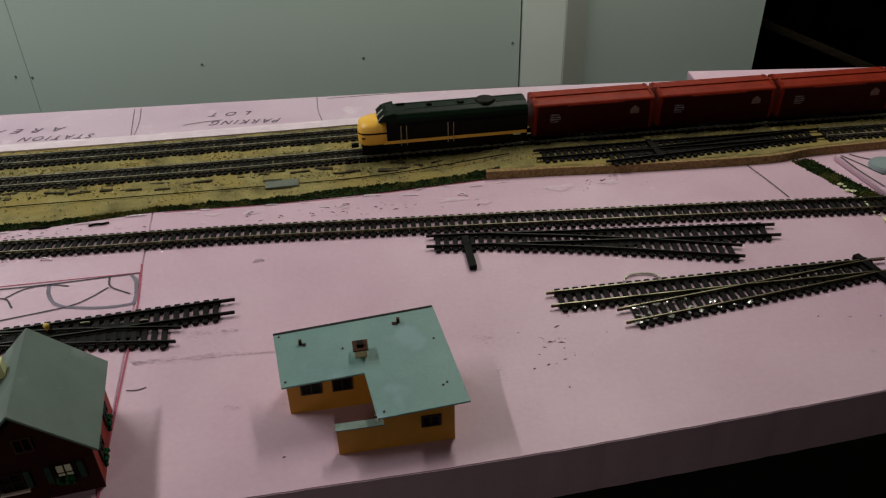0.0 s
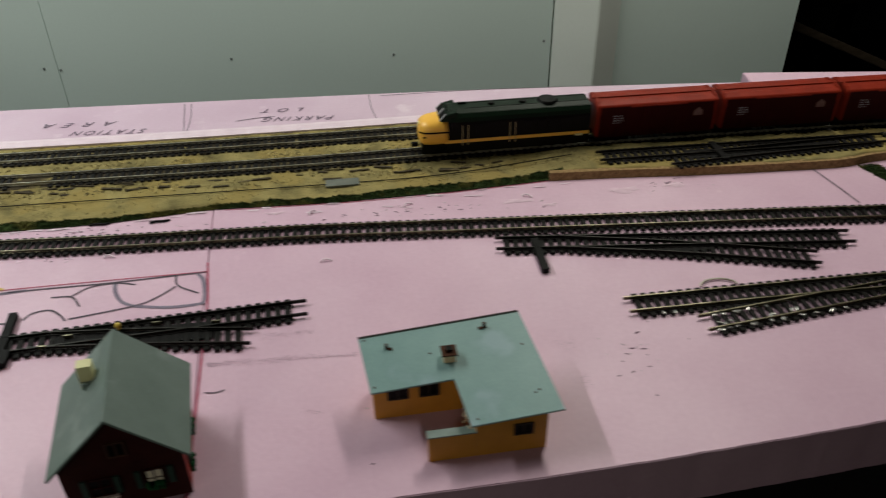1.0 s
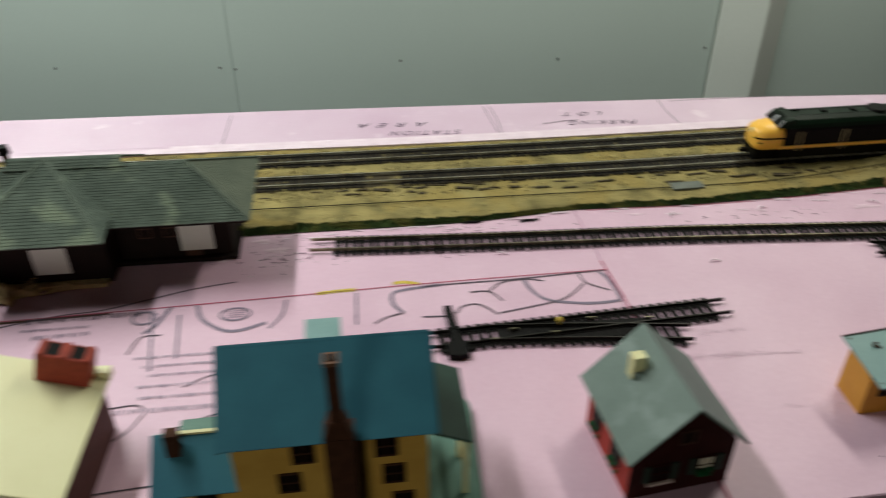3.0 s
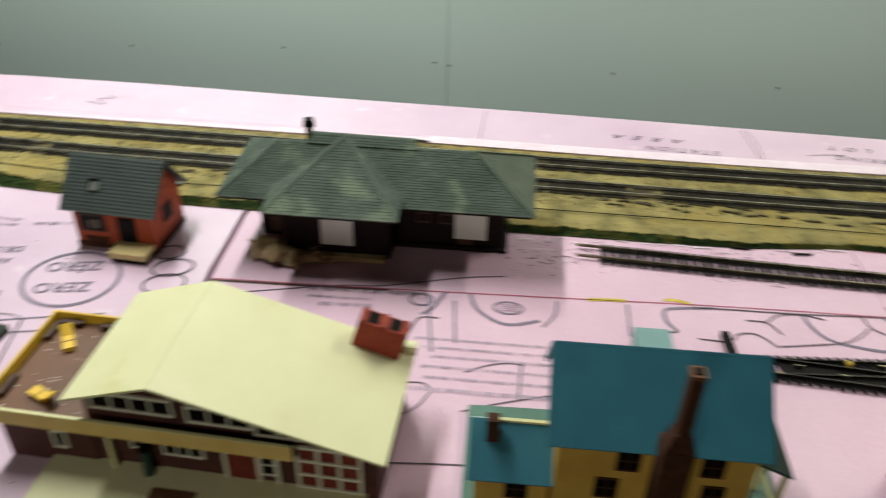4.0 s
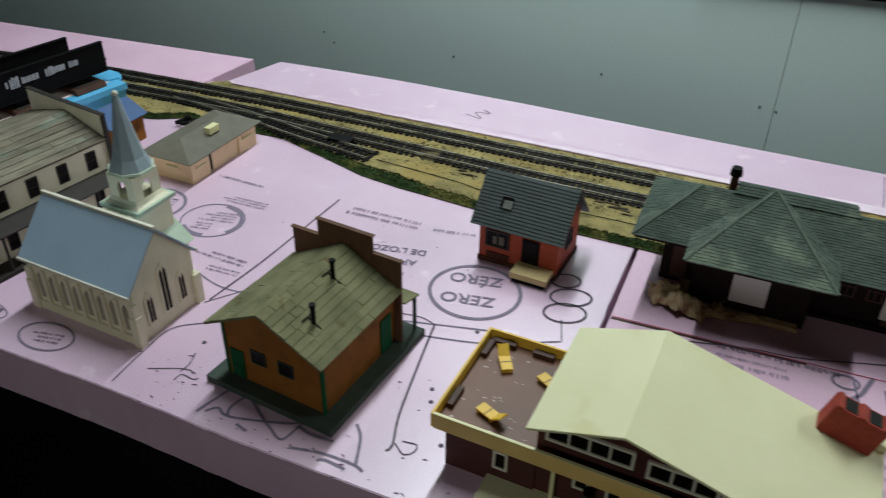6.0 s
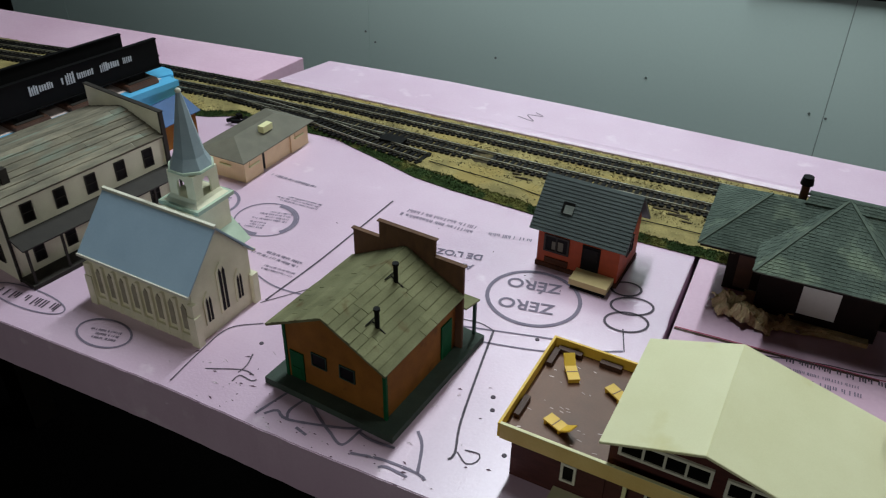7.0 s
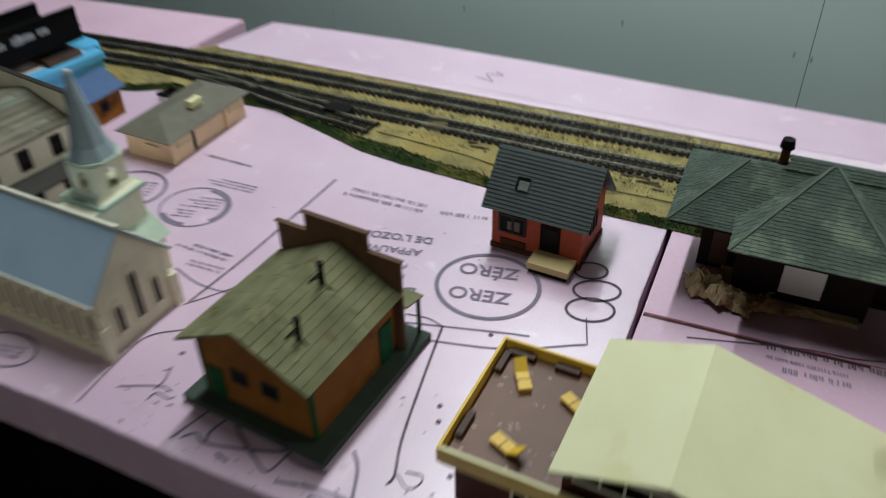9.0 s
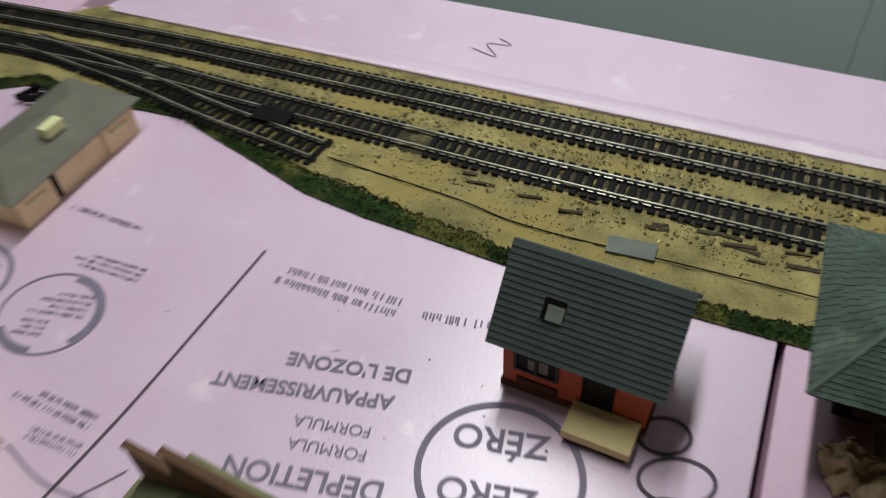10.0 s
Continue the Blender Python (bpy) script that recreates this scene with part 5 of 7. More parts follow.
    for x0_, y0_, x1_, y1_ in ((dx0 + 0.002, 0.028, dx0 + 0.006, 0.046), (dx0 + 0.004, dy1 - 0.006, dx0 + 0.022, dy1 - 0.002), (dx0 + 0.002, -0.03, dx0 + 0.006, -0.010), (dx0 + 0.036, dy1 - 0.006, dx0 + 0.052, dy1 - 0.002)):
        boxpart("planter", "brown", deck, x0_, y0_, dz, x1_, y1_, dz + 0.004, bevel=0.0006)
    # front openings
    fy = y0 + 0.014
    for x, n, z in ((-0.022, 4, 0.0640), (0.036, 3, 0.0615), (0.074, 2, 0.0570)):
        window(h, x, z, 0.0132 * n, 0.0110, fy, "white", 0.0018, (n, 1), None, 0.0020)
    window(h, -0.079, 0.0235, 0.0070, 0.0130, dy0 + 0.006, "white", 0.0016, (1, 1), None, 0.0018)
    window(h, -0.024, 0.0290, 0.0075, 0.0105, fy, "white", 0.0016, (1, 1), None, 0.0016)
    window(h, 0.007, 0.0265, 0.0255, 0.0100, fy, "white", 0.0016, (3, 1), None, 0.0017)
    d = boxpart("door", "red_trim", h, 0.0365, fy - 0.001, 0.006, 0.0565, fy + 0.001, 0.0335)
    for b in ((0.0340, 0.0365), (0.0565, 0.0590), (0.0695, 0.0720)):
        boxpart("door_frame", "white", d, b[0], fy - 0.0018, 0.006, b[1], fy + 0.001, 0.036)
    boxpart("door_frame", "white", d, 0.0340, fy - 0.0016, 0.0335, 0.0720, fy + 0.001, 0.036)
    window(h, 0.0642, 0.0225, 0.0085, 0.018, fy, "white", 0.0014, (1, 2))
    red = boxpart("red_glazing", "red_trim", h, 0.0850, fy - 0.0008, 0.008, 0.1265, fy + 0.001, 0.0435)
    for i in range(4):
        x = 0.0850 + i * 0.01383
        boxpart("glazing_bar", "white", red, x - 0.0012, fy - 0.0022, 0.007, x + 0.0012, fy + 0.001, 0.0455)
    for z in (0.0065, 0.0190, 0.0318, 0.0440):
        boxpart("glazing_bar", "white", red, 0.0840, fy - 0.0020, z - 0.001, 0.1275, fy + 0.001, z + 0.001)
    boxpart("porch_post", "cream", h, -0.0425, dy0 + 0.001, 0, -0.0400, dy0 + 0.0035, dz - 0.0025)
    bm = mk()
    tube(bm, -0.017, dy0 + 0.001, 0.006, 0.030, 0.0036, 0.0030, 12)
    barrel = part("water_barrel", bm, "green_dark", h)
    bm = mk()
    tube(bm, -0.017, dy0 + 0.001, 0.0290, 0.0305, 0.0039, 0.0039, 12)
    part("barrel_hoop", bm, "black", barrel)
    # Flat brown patch on the terrace.
    boxpart("door_mat", "deck", h, -0.010, -0.066, 0.0060, 0.020, -0.056, 0.0066)
    boxpart("terrace", "chalet_roof", h, -0.088, -0.083, 0.0, 0.130, fy + 0.001, 0.006, bevel=0.0006)
    # twin-flue brick chimney that stands square to the long slope
    zc = zr + (zt - zr) * 0.119 / xr - 0.0005
    m = Matrix.Translation((0.119, 0, zc)) @ pose(0, 0, 0, 0, 16.5, 0)
    c = boxpart("chimney", "chimney_red", h, -0.0175, 0.0395, -0.004, 0.0175, 0.0550, 0.0235, bevel=0.0006, m=m)
    for x in (-0.0078, 0.0078):
        boxpart("flue", "window", c, x - 0.0040, 0.0415, 0.0225, x + 0.0040, 0.0530, 0.0239, m=m)
    for x in (-0.0165, -0.0017, 0.0131):
        boxpart("flue_wall", "chimney_red", c, x, 0.0397, 0.0228, x + 0.0034, 0.0548, 0.0248, m=m, bevel=0.0004)
    boxpart("chimney_base", "chalet_roof", c, 0.132, 0.050, zt - 0.001, 0.1465, 0.0575, zt + 0.0060, bevel=0.0004)
    return h


def station():
    h = thing("model_station", pose(-0.7400, 0.7105, 0.0, 0, 0, 0.9), "model railway station with grey-green shingled hip roof", "model station", "model buildings")
    x0, x1, y0, y1, ze, zr = -0.141, 0.1417, -0.0547, 0.0570, 0.0660, 0.0972
    ra, rb, ry = -0.0942, 0.0856, -0.0004
    bm = mk()
    box(bm, -0.116, -0.012, 0.0, 0.116, 0.036, 0.072)
    box(bm, -0.086, -0.040, 0.0, 0.012, -0.012, 0.068)
    part("wall", bm, "station_wall", h)
    shingles("shingle_slope", h, [(x0, y0, ze), (x1, y0, ze), (rb, ry, zr), (ra, ry, zr)], 24, 0.0046, "station_roof", 1)
    shingles("shingle_slope", h, [(x1, y1, ze), (x0, y1, ze), (ra, ry, zr), (rb, ry, zr)], 20, 0.0046, "station_roof", 2)
    shingles("shingle_slope", h, [(x0, y1, ze), (x0, y0, ze), (ra, ry, zr), (ra, ry + 0.0004, zr)], 20, 0.0046, "station_roof", 3)
    shingles("shingle_slope", h, [(x1, y0, ze), (x1, y1, ze), (rb, ry + 0.0004, zr), (rb, ry, zr)], 20, 0.0046, "station_end", 4, 0.0001)
    # the bay's roof runs forward over the waiting room, with a raised ridge behind
    bx0, bx1, by, bz, pk = -0.0932, 0.0255, -0.0784, 0.0666, (-0.0343, 0.0070, 0.1022)
    shingles("shingle_slope", h, [(bx0, by, bz), (bx1, by, bz), (pk[0] + 0.0006, pk[1], pk[2]), (pk[0] - 0.0006, pk[1], pk[2])], 28, 0.0046, "station_roof", 5)
    shingles("shingle_slope", h, [(bx0, -0.040, bz + 0.0062), (bx0, by, bz), (pk[0], pk[1], pk[2]), (pk[0], pk[1] + 0.0006, pk[2])], 24, 0.0046, "station_roof", 6)
    shingles("shingle_slope", h, [(bx1, by, bz), (bx1, -0.040, bz + 0.0062), (pk[0], pk[1] + 0.0006, pk[2]), (pk[0], pk[1], pk[2])], 24, 0.0046, "station_roof", 7)
    shingles("shingle_slope", h, [(0.038, 0.055, 0.076), (-0.070, 0.055, 0.076), (-0.062, 0.009, 0.1020), (0.030, 0.009, 0.1010)], 15, 0.0046, "station_roof", 8)
    shingles("shingle_slope", h, [(-0.068, -0.0035, 0.0972), (0.034, -0.0035, 0.0966), (0.030, 0.006, 0.1022), (-0.064, 0.006, 0.1032)], 4, 0.0046, "station_roof", 9)
    bm = mk()
    slab(bm, [(-0.066, 0.004, 0.1026), (0.030, 0.004, 0.1014), (0.030, 0.010, 0.1014), (-0.066, 0.010, 0.1026)], 0.0020)
    part("ridge", bm, "station_roof", h)
    for b in ((x0 + 0.002, y0 + 0.002, x1 - 0.002, y1 - 0.002), (bx0 + 0.003, by + 0.003, bx1 - 0.003, y0 + 0.001)):
        boxpart("soffit", "station_wall", h, b[0], b[1], ze - 0.0035, b[2], b[3], ze - 0.0012)
    for a, b, w_ in (((bx0, by, bz), pk, 0.0020), ((bx1, by, bz), pk, 0.0020), ((x0, y0, ze), (ra, ry, zr), 0.0018), ((x1, y0, ze), (rb, ry, zr), 0.0018), ((x1, y1, ze), (rb, ry, zr), 0.0018)):
        a, b = Vector(a), Vector(b)
        sd = Vector((-(b - a).y, (b - a).x, 0)).normalized() * w_
        up = Vector((0, 0, 0.0011))
        bm = mk()
        slab(bm, [a - sd * 0.6 + up, a + sd * 0.6 + up, b + sd * 0.6 + up, b - sd * 0.6 + up], 0.0018)
        part("hip_cap", bm, "hip", h)
    for x in (-0.112, 0.110):
        bm = mk()
        prism(bm, [(-0.044, 0.0605), (-0.012, 0.0605), (-0.012, 0.042), (-0.016, 0.042), (-0.044, 0.057)], x - 0.0015, x + 0.0015, "x")
        part("eave_bracket", bm, "tan_wall", h)
    bm = mk()
    tube(bm, -0.0700, 0.0160, 0.080, 0.1045, 0.0036, 0.0034, 14)
    c = part("chimney", bm, "brown_brick", h)
    bm = mk()
    tube(bm, -0.0700, 0.0160, 0.1045, 0.1095, 0.0056, 0.0050, 14)
    tube(bm, -0.0700, 0.0160, 0.1095, 0.1115, 0.0040, 0.0046, 14)
    part("chimney_cap", bm, "black", c)
    for x, y, z0, z1 in ((-0.0365, -0.0405, 0.0125, 0.0560), (0.0850, -0.0150, 0.0120, 0.0560)):
        bm = mk()
        box(bm, x - 0.0150, y - 0.0006, z0, x + 0.0150, y, z1)
        part("paper_sheet", bm, "paper", h, "white paper sheet taped under the eaves")
    for x in (0.04, 0.062):
        window(h, x, 0.036, 0.010, 0.018, -0.012, "brown", 0.0012, (2, 2))
    for x in (-0.1, 0.08):
        boxpart("door", "brown", h, x - 0.007, -0.0132, 0.004, x + 0.007, -0.0118, 0.04)
    boxpart("platform", "kraft", h, -0.096, -0.048, 0.0, 0.008, -0.012, 0.0040, bevel=0.001, label="beige base with torn card edge")
    boxpart("plinth", "station_wall", h, 0.0, -0.018, 0.0, 0.120, 0.040, 0.004, bevel=0.001)
    return h


def brick_house():
    h = thing("model_hut", pose(-0.9808, 0.6511, 0.0, 0, 0, -2.9), "orange brick model hut with dark plank roof", "model hut", "model buildings")
    w, d, ze, zr = 0.0390, 0.0575, 0.0425, 0.0830
    bm = mk()
    gable(bm, -w, w, 0, d, 0, 0.047, 0.0805)
    part("wall", bm, "orange_brick", h)
    xl, xr = -0.0458, 0.0458
    for s in (-1, 1):
        ye = d / 2 + s * (d / 2 + 0.0075)
        bm = mk()
        slab(bm, [(xl, d / 2, zr), (xr, d / 2, zr), (xr, ye, ze), (xl, ye, ze)], 0.0016)
        part("roof_slope", bm, "slate", h)
        courses("roof_plank", h, [(xl, ye, ze), (xr, ye, ze), (xr, d / 2, zr), (xl, d / 2, zr)], 16, "slate", 0.0005, 0.0004)
    m = Matrix.Translation((-0.0165, 0.0105, 0.0615)) @ pose(0, 0, 0, 45.5, 0, 0)
    # Hole made of raised plates: black for its inner shade, grey lining.
    boxpart("roof_hole", "window", h, -0.0055, -0.0055, -0.001, 0.0055, 0.0055, 0.0026, m=m)
    boxpart("hole_lining", "grey_plate", h, -0.0030, -0.0055, 0.001, 0.0055, 0.0025, 0.0029, m=m)
    fr = window(h, -0.0205, 0.0275, 0.021, 0.0145, 0.0, "hotel_dark", 0.0014, (2, 1), None, 0.0018)
    boxpart("curtain", "tan_roof", fr, -0.0250, -0.0007, 0.0215, -0.0215, 0.0005, 0.0300)
    boxpart("curtain", "tan_roof", fr, -0.0190, -0.0007, 0.0215, -0.0140, 0.0005, 0.0310)
    boxpart("door", "black", h, 0.0045, -0.0012, 0.008, 0.0215, 0.001, 0.036, bevel=0.0003)
    boxpart("door_panel", "window", h, 0.0065, -0.0017, 0.022, 0.0195, 0.0, 0.034)
    boxpart("vent_slot", "brown_brick", h, -0.031, -0.0012, 0.006, -0.008, 0.001, 0.012)
    boxpart("plinth", "brown_brick", h, -w - 0.001, -0.001, 0.0, w + 0.001, d + 0.001, 0.005)
    st = boxpart("step", "step", h, 0.0015, -0.021, 0.0045, 0.037, -0.001, 0.0105, bevel=0.0005)
    boxpart("step_base", "black", st, 0.003, -0.0195, 0.0, 0.0355, -0.001, 0.0045)
    t = Matrix.Translation((w, d / 2, 0)) @ pose(0, 0, 0, 0, 0, 90)
    window(h, 0.0, 0.03, 0.014, 0.014, 0.0, "hotel_dark", 0.0014, (2, 1), t)
    return h


def shop():
    h = thing("model_shop", pose(-1.0897, 0.3992, 0.0, 0, 0, -5.3), "orange-brown model shop with stepped false front", "model shop", "model buildings")
    boxpart("plinth", "shop_base", h, -0.0595, 0.0, 0.0, 0.0595, 0.1343, 0.0062, bevel=0.0006)
    y0, y1, w, ze, zr = 0.0125, 0.1094, 0.0455, 0.0632, 0.0871
    bm = mk()
    gable(bm, -w, w, y0, y1, 0.006, ze - 0.0025, zr - 0.0025, "y")
    part("wall", bm, "shop_wall", h)
    for s in (-1, 1):
        q = [(s * 0.0535, 0.002, ze - 0.004), (s * 0.0535, y1, ze - 0.004), (0, y1, zr), (0, 0.002, zr)]
        bm = mk()
        slab(bm, q, 0.0012)
        part("roof_slope", bm, "shop_roof", h)
        n = 9
        rr = random.Random(11 + s)
        for i in range(n):
            f0, f1 = i / n, (i + 1.1) / n
            cuts = [0.0] + sorted(rr.uniform(0.1, 0.9) for _ in range(2)) + [1.0]
            for a, b in zip(cuts, cuts[1:]):
                A, B, C, D = [Vector(p) for p in q]
                e0, e1, r0, r1 = A.lerp(B, a + 0.002), A.lerp(B, b - 0.002), D.lerp(C, a + 0.002), D.lerp(C, b - 0.002)
                lift = Vector((s * 0.45, 0, 0.9)) * 0.0006
                bm = mk()
                e0 = A.lerp(B, a + (rr.uniform(-0.006, 0.004) if a == 0 else 0.001))
                slab(bm, [e0.lerp(r0, f0) + lift * rr.uniform(1.3, 2.2), e1.lerp(r1, f0) + lift * rr.uniform(1.3, 2.2), e1.lerp(r1, min(1, f1)) + lift * 0.75, e0.lerp(r0, min(1, f1)) + lift * 0.75], 0.0008)
                part("roof_board", bm, "shop_roof", h)
    bm = mk()
    prism(bm, [(-0.0519, 0.006), (0.0519, 0.006), (0.0519, 0.0859), (0.0261, 0.0859), (0.0261, 0.1013), (-0.0261, 0.1013), (-0.0261, 0.0859), (-0.0519, 0.0859)], y1, y1 + 0.0028, "y")
    part("false_front", bm, "shop_front", h, bevel=0.0003)
    for x0_, x1_, z in ((-0.0533, -0.0252, 0.0859), (0.0252, 0.0533, 0.0859), (-0.0275, 0.0275, 0.1013)):
        boxpart("cornice", "shop_front", h, x0_, y1 - 0.0006, z, x1_, y1 + 0.0034, z + 0.0010)
    bm = mk()
    slab(bm, [(-0.054, y1 + 0.003, 0.046), (0.054, y1 + 0.003, 0.046), (0.054, 0.1345, 0.041), (-0.054, 0.1345, 0.041)], 0.0014)
    porch = part("porch_roof", bm, "shop_roof", h)
    for x in (-0.051, -0.017, 0.017, 0.051):
        boxpart("porch_post", "green_dark", porch, x - 0.0012, 0.1305, 0.0062, x + 0.0012, 0.1328, 0.0405)
    for x in (-0.0135, 0.0125):
        window(h, x, 0.0345, 0.0125, 0.0110, y0, "green_dark", 0.0012, (1, 1), None, 0.0008)
    d = boxpart("door", "green_trim", h, -0.0415, y0 - 0.0012, 0.0075, -0.0285, y0 + 0.001, 0.034, bevel=0.0003)
    boxpart("door_panel", "green_trim", d, -0.039, y0 - 0.0018, 0.012, -0.031, y0, 0.019)
    for x in (-w, w):
        boxpart("corner_board", "green_trim", h, x - 0.0014, y0 - 0.0009, 0.0062, x + 0.0014, y0 + 0.0015, ze)
    t = Matrix.Translation((w, 0, 0)) @ pose(0, 0, 0, 0, 0, 90)
    boxpart("side_door", "green_trim", h, 0.088, -0.0012, 0.0075, 0.103, 0.001, 0.040, m=t)
    for y, x in ((0.030, 0.028), (0.074, 0.014)):
        z = zr + (ze - 0.004 - zr) * x / 0.0535
        bm = mk()
        tube(bm, x, y, z - 0.002, z + 0.016, 0.0019, 0.0019, 10)
        tube(bm, x, y, z + 0.0155, z + 0.0175, 0.0026, 0.0026, 10)
        p = part("stove_pipe", bm, "black", h)
        m = Matrix.Translation((x, y, z + 0.0016)) @ pose(0, 0, 0, 0, 32, 0)
        # Thin black strips on the roof at the pipe's foot.
        boxpart("pipe_flange", "black", p, -0.0062, -0.007, -0.0004, -0.0054, 0.006, 0.0003, m=m)
        boxpart("pipe_flange", "black", p, -0.005, -0.0004, -0.0004, 0.008, 0.0004, 0.0003, m=m)
    return h


def church():
    h = thing("model_church", pose(-1.2792, 0.4540, 0.0, 0, 0, -2.8), "off-white model church with pale blue roof and spire", "model church", "model buildings")
    x0, x1, hw, ze, zr = -0.060, 0.0572, 0.0345, 0.055, 0.0950
    bm = mk()
    gable(bm, x0, x1, -hw, hw, 0, ze, zr - 0.001)
    part("wall", bm, "church_wall", h)
    for s in (-1, 1):
        bm = mk()
        slab(bm, [(x0 - 0.004, 0, zr + 0.0012), (x1 + 0.003, 0, zr + 0.0012), (x1 + 0.003, s * (hw + 0.005), ze - 0.002), (x0 - 0.004, s * (hw + 0.005), ze - 0.002)], 0.0016)
        part("roof_slope", bm, "church_roof", h, bevel=0.0003)
        boxpart("gutter", "white", h, x0 - 0.004, s * (hw + 0.005) - 0.0012, ze - 0.0042, x1 + 0.003, s * (hw + 0.005) + 0.0012, ze - 0.0018)
    boxpart("ridge", "white", h, x0 - 0.004, -0.0015, zr, x1 + 0.003, 0.0015, zr + 0.0026)
    for i in range(8):
        x = x0 + 0.010 + i * 0.0138
        boxpart("buttress", "church_wall", h, x - 0.0068 - 0.0016, -hw - 0.0026, 0, x - 0.0068 + 0.0016, -hw + 0.001, ze - 0.012, bevel=0.0005)
        # Recess between the buttresses; its shade is the panel's darker cream.
        bm = mk()
        prism(bm, [(x - 0.0026, 0.013), (x + 0.0026, 0.013), (x + 0.0026, 0.034), (x, 0.0385), (x - 0.0026, 0.034)], -hw - 0.0008, -hw + 0.001, "y")
        part("lancet_window", bm, "church_shade", h)
    boxpart("plinth", "church_wall", h, x0 - 0.001, -hw - 0.0022, 0, x1 + 0.001, -hw + 0.001, 0.0085, bevel=0.0004)
    for x in (x0, x1):
        bm = mk()
        box(bm, x - 0.004, -hw - 0.004, 0, x + 0.004, -hw + 0.003, 0.030)
        box(bm, x - 0.003, -hw - 0.003, 0.030, x + 0.003, -hw + 0.002, 0.042)
        part("corner_buttress", bm, "church_wall", h, bevel=0.0004)
        bm = mk()
        box(bm, x - 0.004, hw - 0.003, 0, x + 0.004, hw + 0.004, 0.030)
        part("corner_buttress", bm, "church_wall", h, bevel=0.0004)
    t = Matrix.Translation((x1, 0, 0)) @ pose(0, 0, 0, 0, 0, 90)
    for y, zt, w in ((-0.0185, 0.037, 0.0034), (0.0, 0.055, 0.0042), (0.0185, 0.037, 0.0034)):
        bm = mk()
        prism(bm, [(y - w - 0.0016, 0.0125), (y + w + 0.0016, 0.0125), (y + w + 0.0016, zt), (y, zt + 0.0075), (y - w - 0.0016, zt)], -0.0012, 0.001, "y", t)
        f = part("window_surround", bm, "church_wall", h)
        for k in (-0.5, 0.5):
            bm = mk()
            a = y + k * w
            prism(bm, [(a - w * 0.34, 0.015), (a + w * 0.34, 0.015), (a + w * 0.34, zt - 0.002), (a, zt + 0.002), (a - w * 0.34, zt - 0.002)], -0.0016, 0.0, "y", t)
            part("lancet_window", bm, "window", f)
    # side tower with open belfry and spire
    tx, ty, r = -0.008, 0.0490, 0.0185
    bm = mk()
    box(bm, tx - r, ty - r - 0.012, 0, tx + r, ty + r, 0.0775)
    tower = part("tower", bm, "church_wall", h, bevel=0.0005)
    boxpart("ledge", "church_green", tower, tx - r - 0.004, ty - r - 0.004, 0.0775, tx + r + 0.004, ty + r + 0.004, 0.081, bevel=0.001)
    t8 = pose(tx, ty, 0, 0, 0, 22.5)
    # flared foot of the belfry, then four walls with arches that go through
    bm = mk()
    for lo_, hi_, za, zb_ in ((0.0196, 0.0165, 0.081, 0.0835), (0.0165, 0.0148, 0.0835, 0.0865)):
        vs = [bm.verts.new((tx + r_ * u, ty + r_ * v, q)) for r_, q in ((lo_, za), (hi_, zb_)) for u, v in ((-1, -1), (1, -1), (1, 1), (-1, 1))]
        for k in range(4):
            bm.faces.new((vs[k], vs[(k + 1) % 4], vs[4 + (k + 1) % 4], vs[4 + k]))
        bm.faces.new(vs[4:])
    drum = part("belfry", bm, "church_wall", tower)
    for k in range(4):
        t = Matrix.Translation((tx, ty, 0)) @ pose(0, 0, 0, 0, 0, 90 * k)
        e = 0.0146 if k % 2 else 0.0126
        bm = mk()
        prism(bm, [(-e, 0.0862), (-0.0052, 0.0862), (-0.0052, 0.0975), (-0.0038, 0.1015), (0.0, 0.1038), (0.0038, 0.1015), (0.0052, 0.0975), (0.0052, 0.0862), (e, 0.0862), (e, 0.1088), (-e, 0.1088)], -0.0146, -0.0126, "y", t)
        part("belfry_wall", bm, "church_wall", drum, "cream belfry wall with an open arch")
    bm = mk()
    tube(bm, 0, 0, 0.1085, 0.1105, 0.0175, 0.0205, 8, t8)
    tube(bm, 0, 0, 0.1105, 0.1122, 0.0205, 0.0200, 8, t8)
    part("cornice", bm, "church_green", tower)
    bm = mk()
    tube(bm, 0, 0, 0.1118, 0.122, 0.0188, 0.0138, 8, t8)
    tube(bm, 0, 0, 0.122, 0.177, 0.0138, 0.0022, 8, t8)
    sp = part("spire", bm, "steeple", tower)
    bm = mk()
    bmesh.ops.create_icosphere(bm, subdivisions=2, radius=0.0026, matrix=pose(tx, ty, 0.1778))
    part("finial", bm, "white", sp, smooth=True)
    bm = mk()
    gable(bm, tx - 0.022, tx + 0.030, hw - 0.02, hw + 0.034, 0, 0.038, 0.060, "y")
    part("vestry", bm, "church_wall", h)
    for s, e in ((-1, -0.027), (1, 0.035)):
        bm = mk()
        slab(bm, [(tx + 0.004, hw - 0.02, 0.062), (tx + 0.004, hw + 0.037, 0.062), (tx + e, hw + 0.037, 0.035), (tx + e, hw - 0.02, 0.035)], 0.0014)
        part("vestry_roof", bm, "church_green", h)
    return h


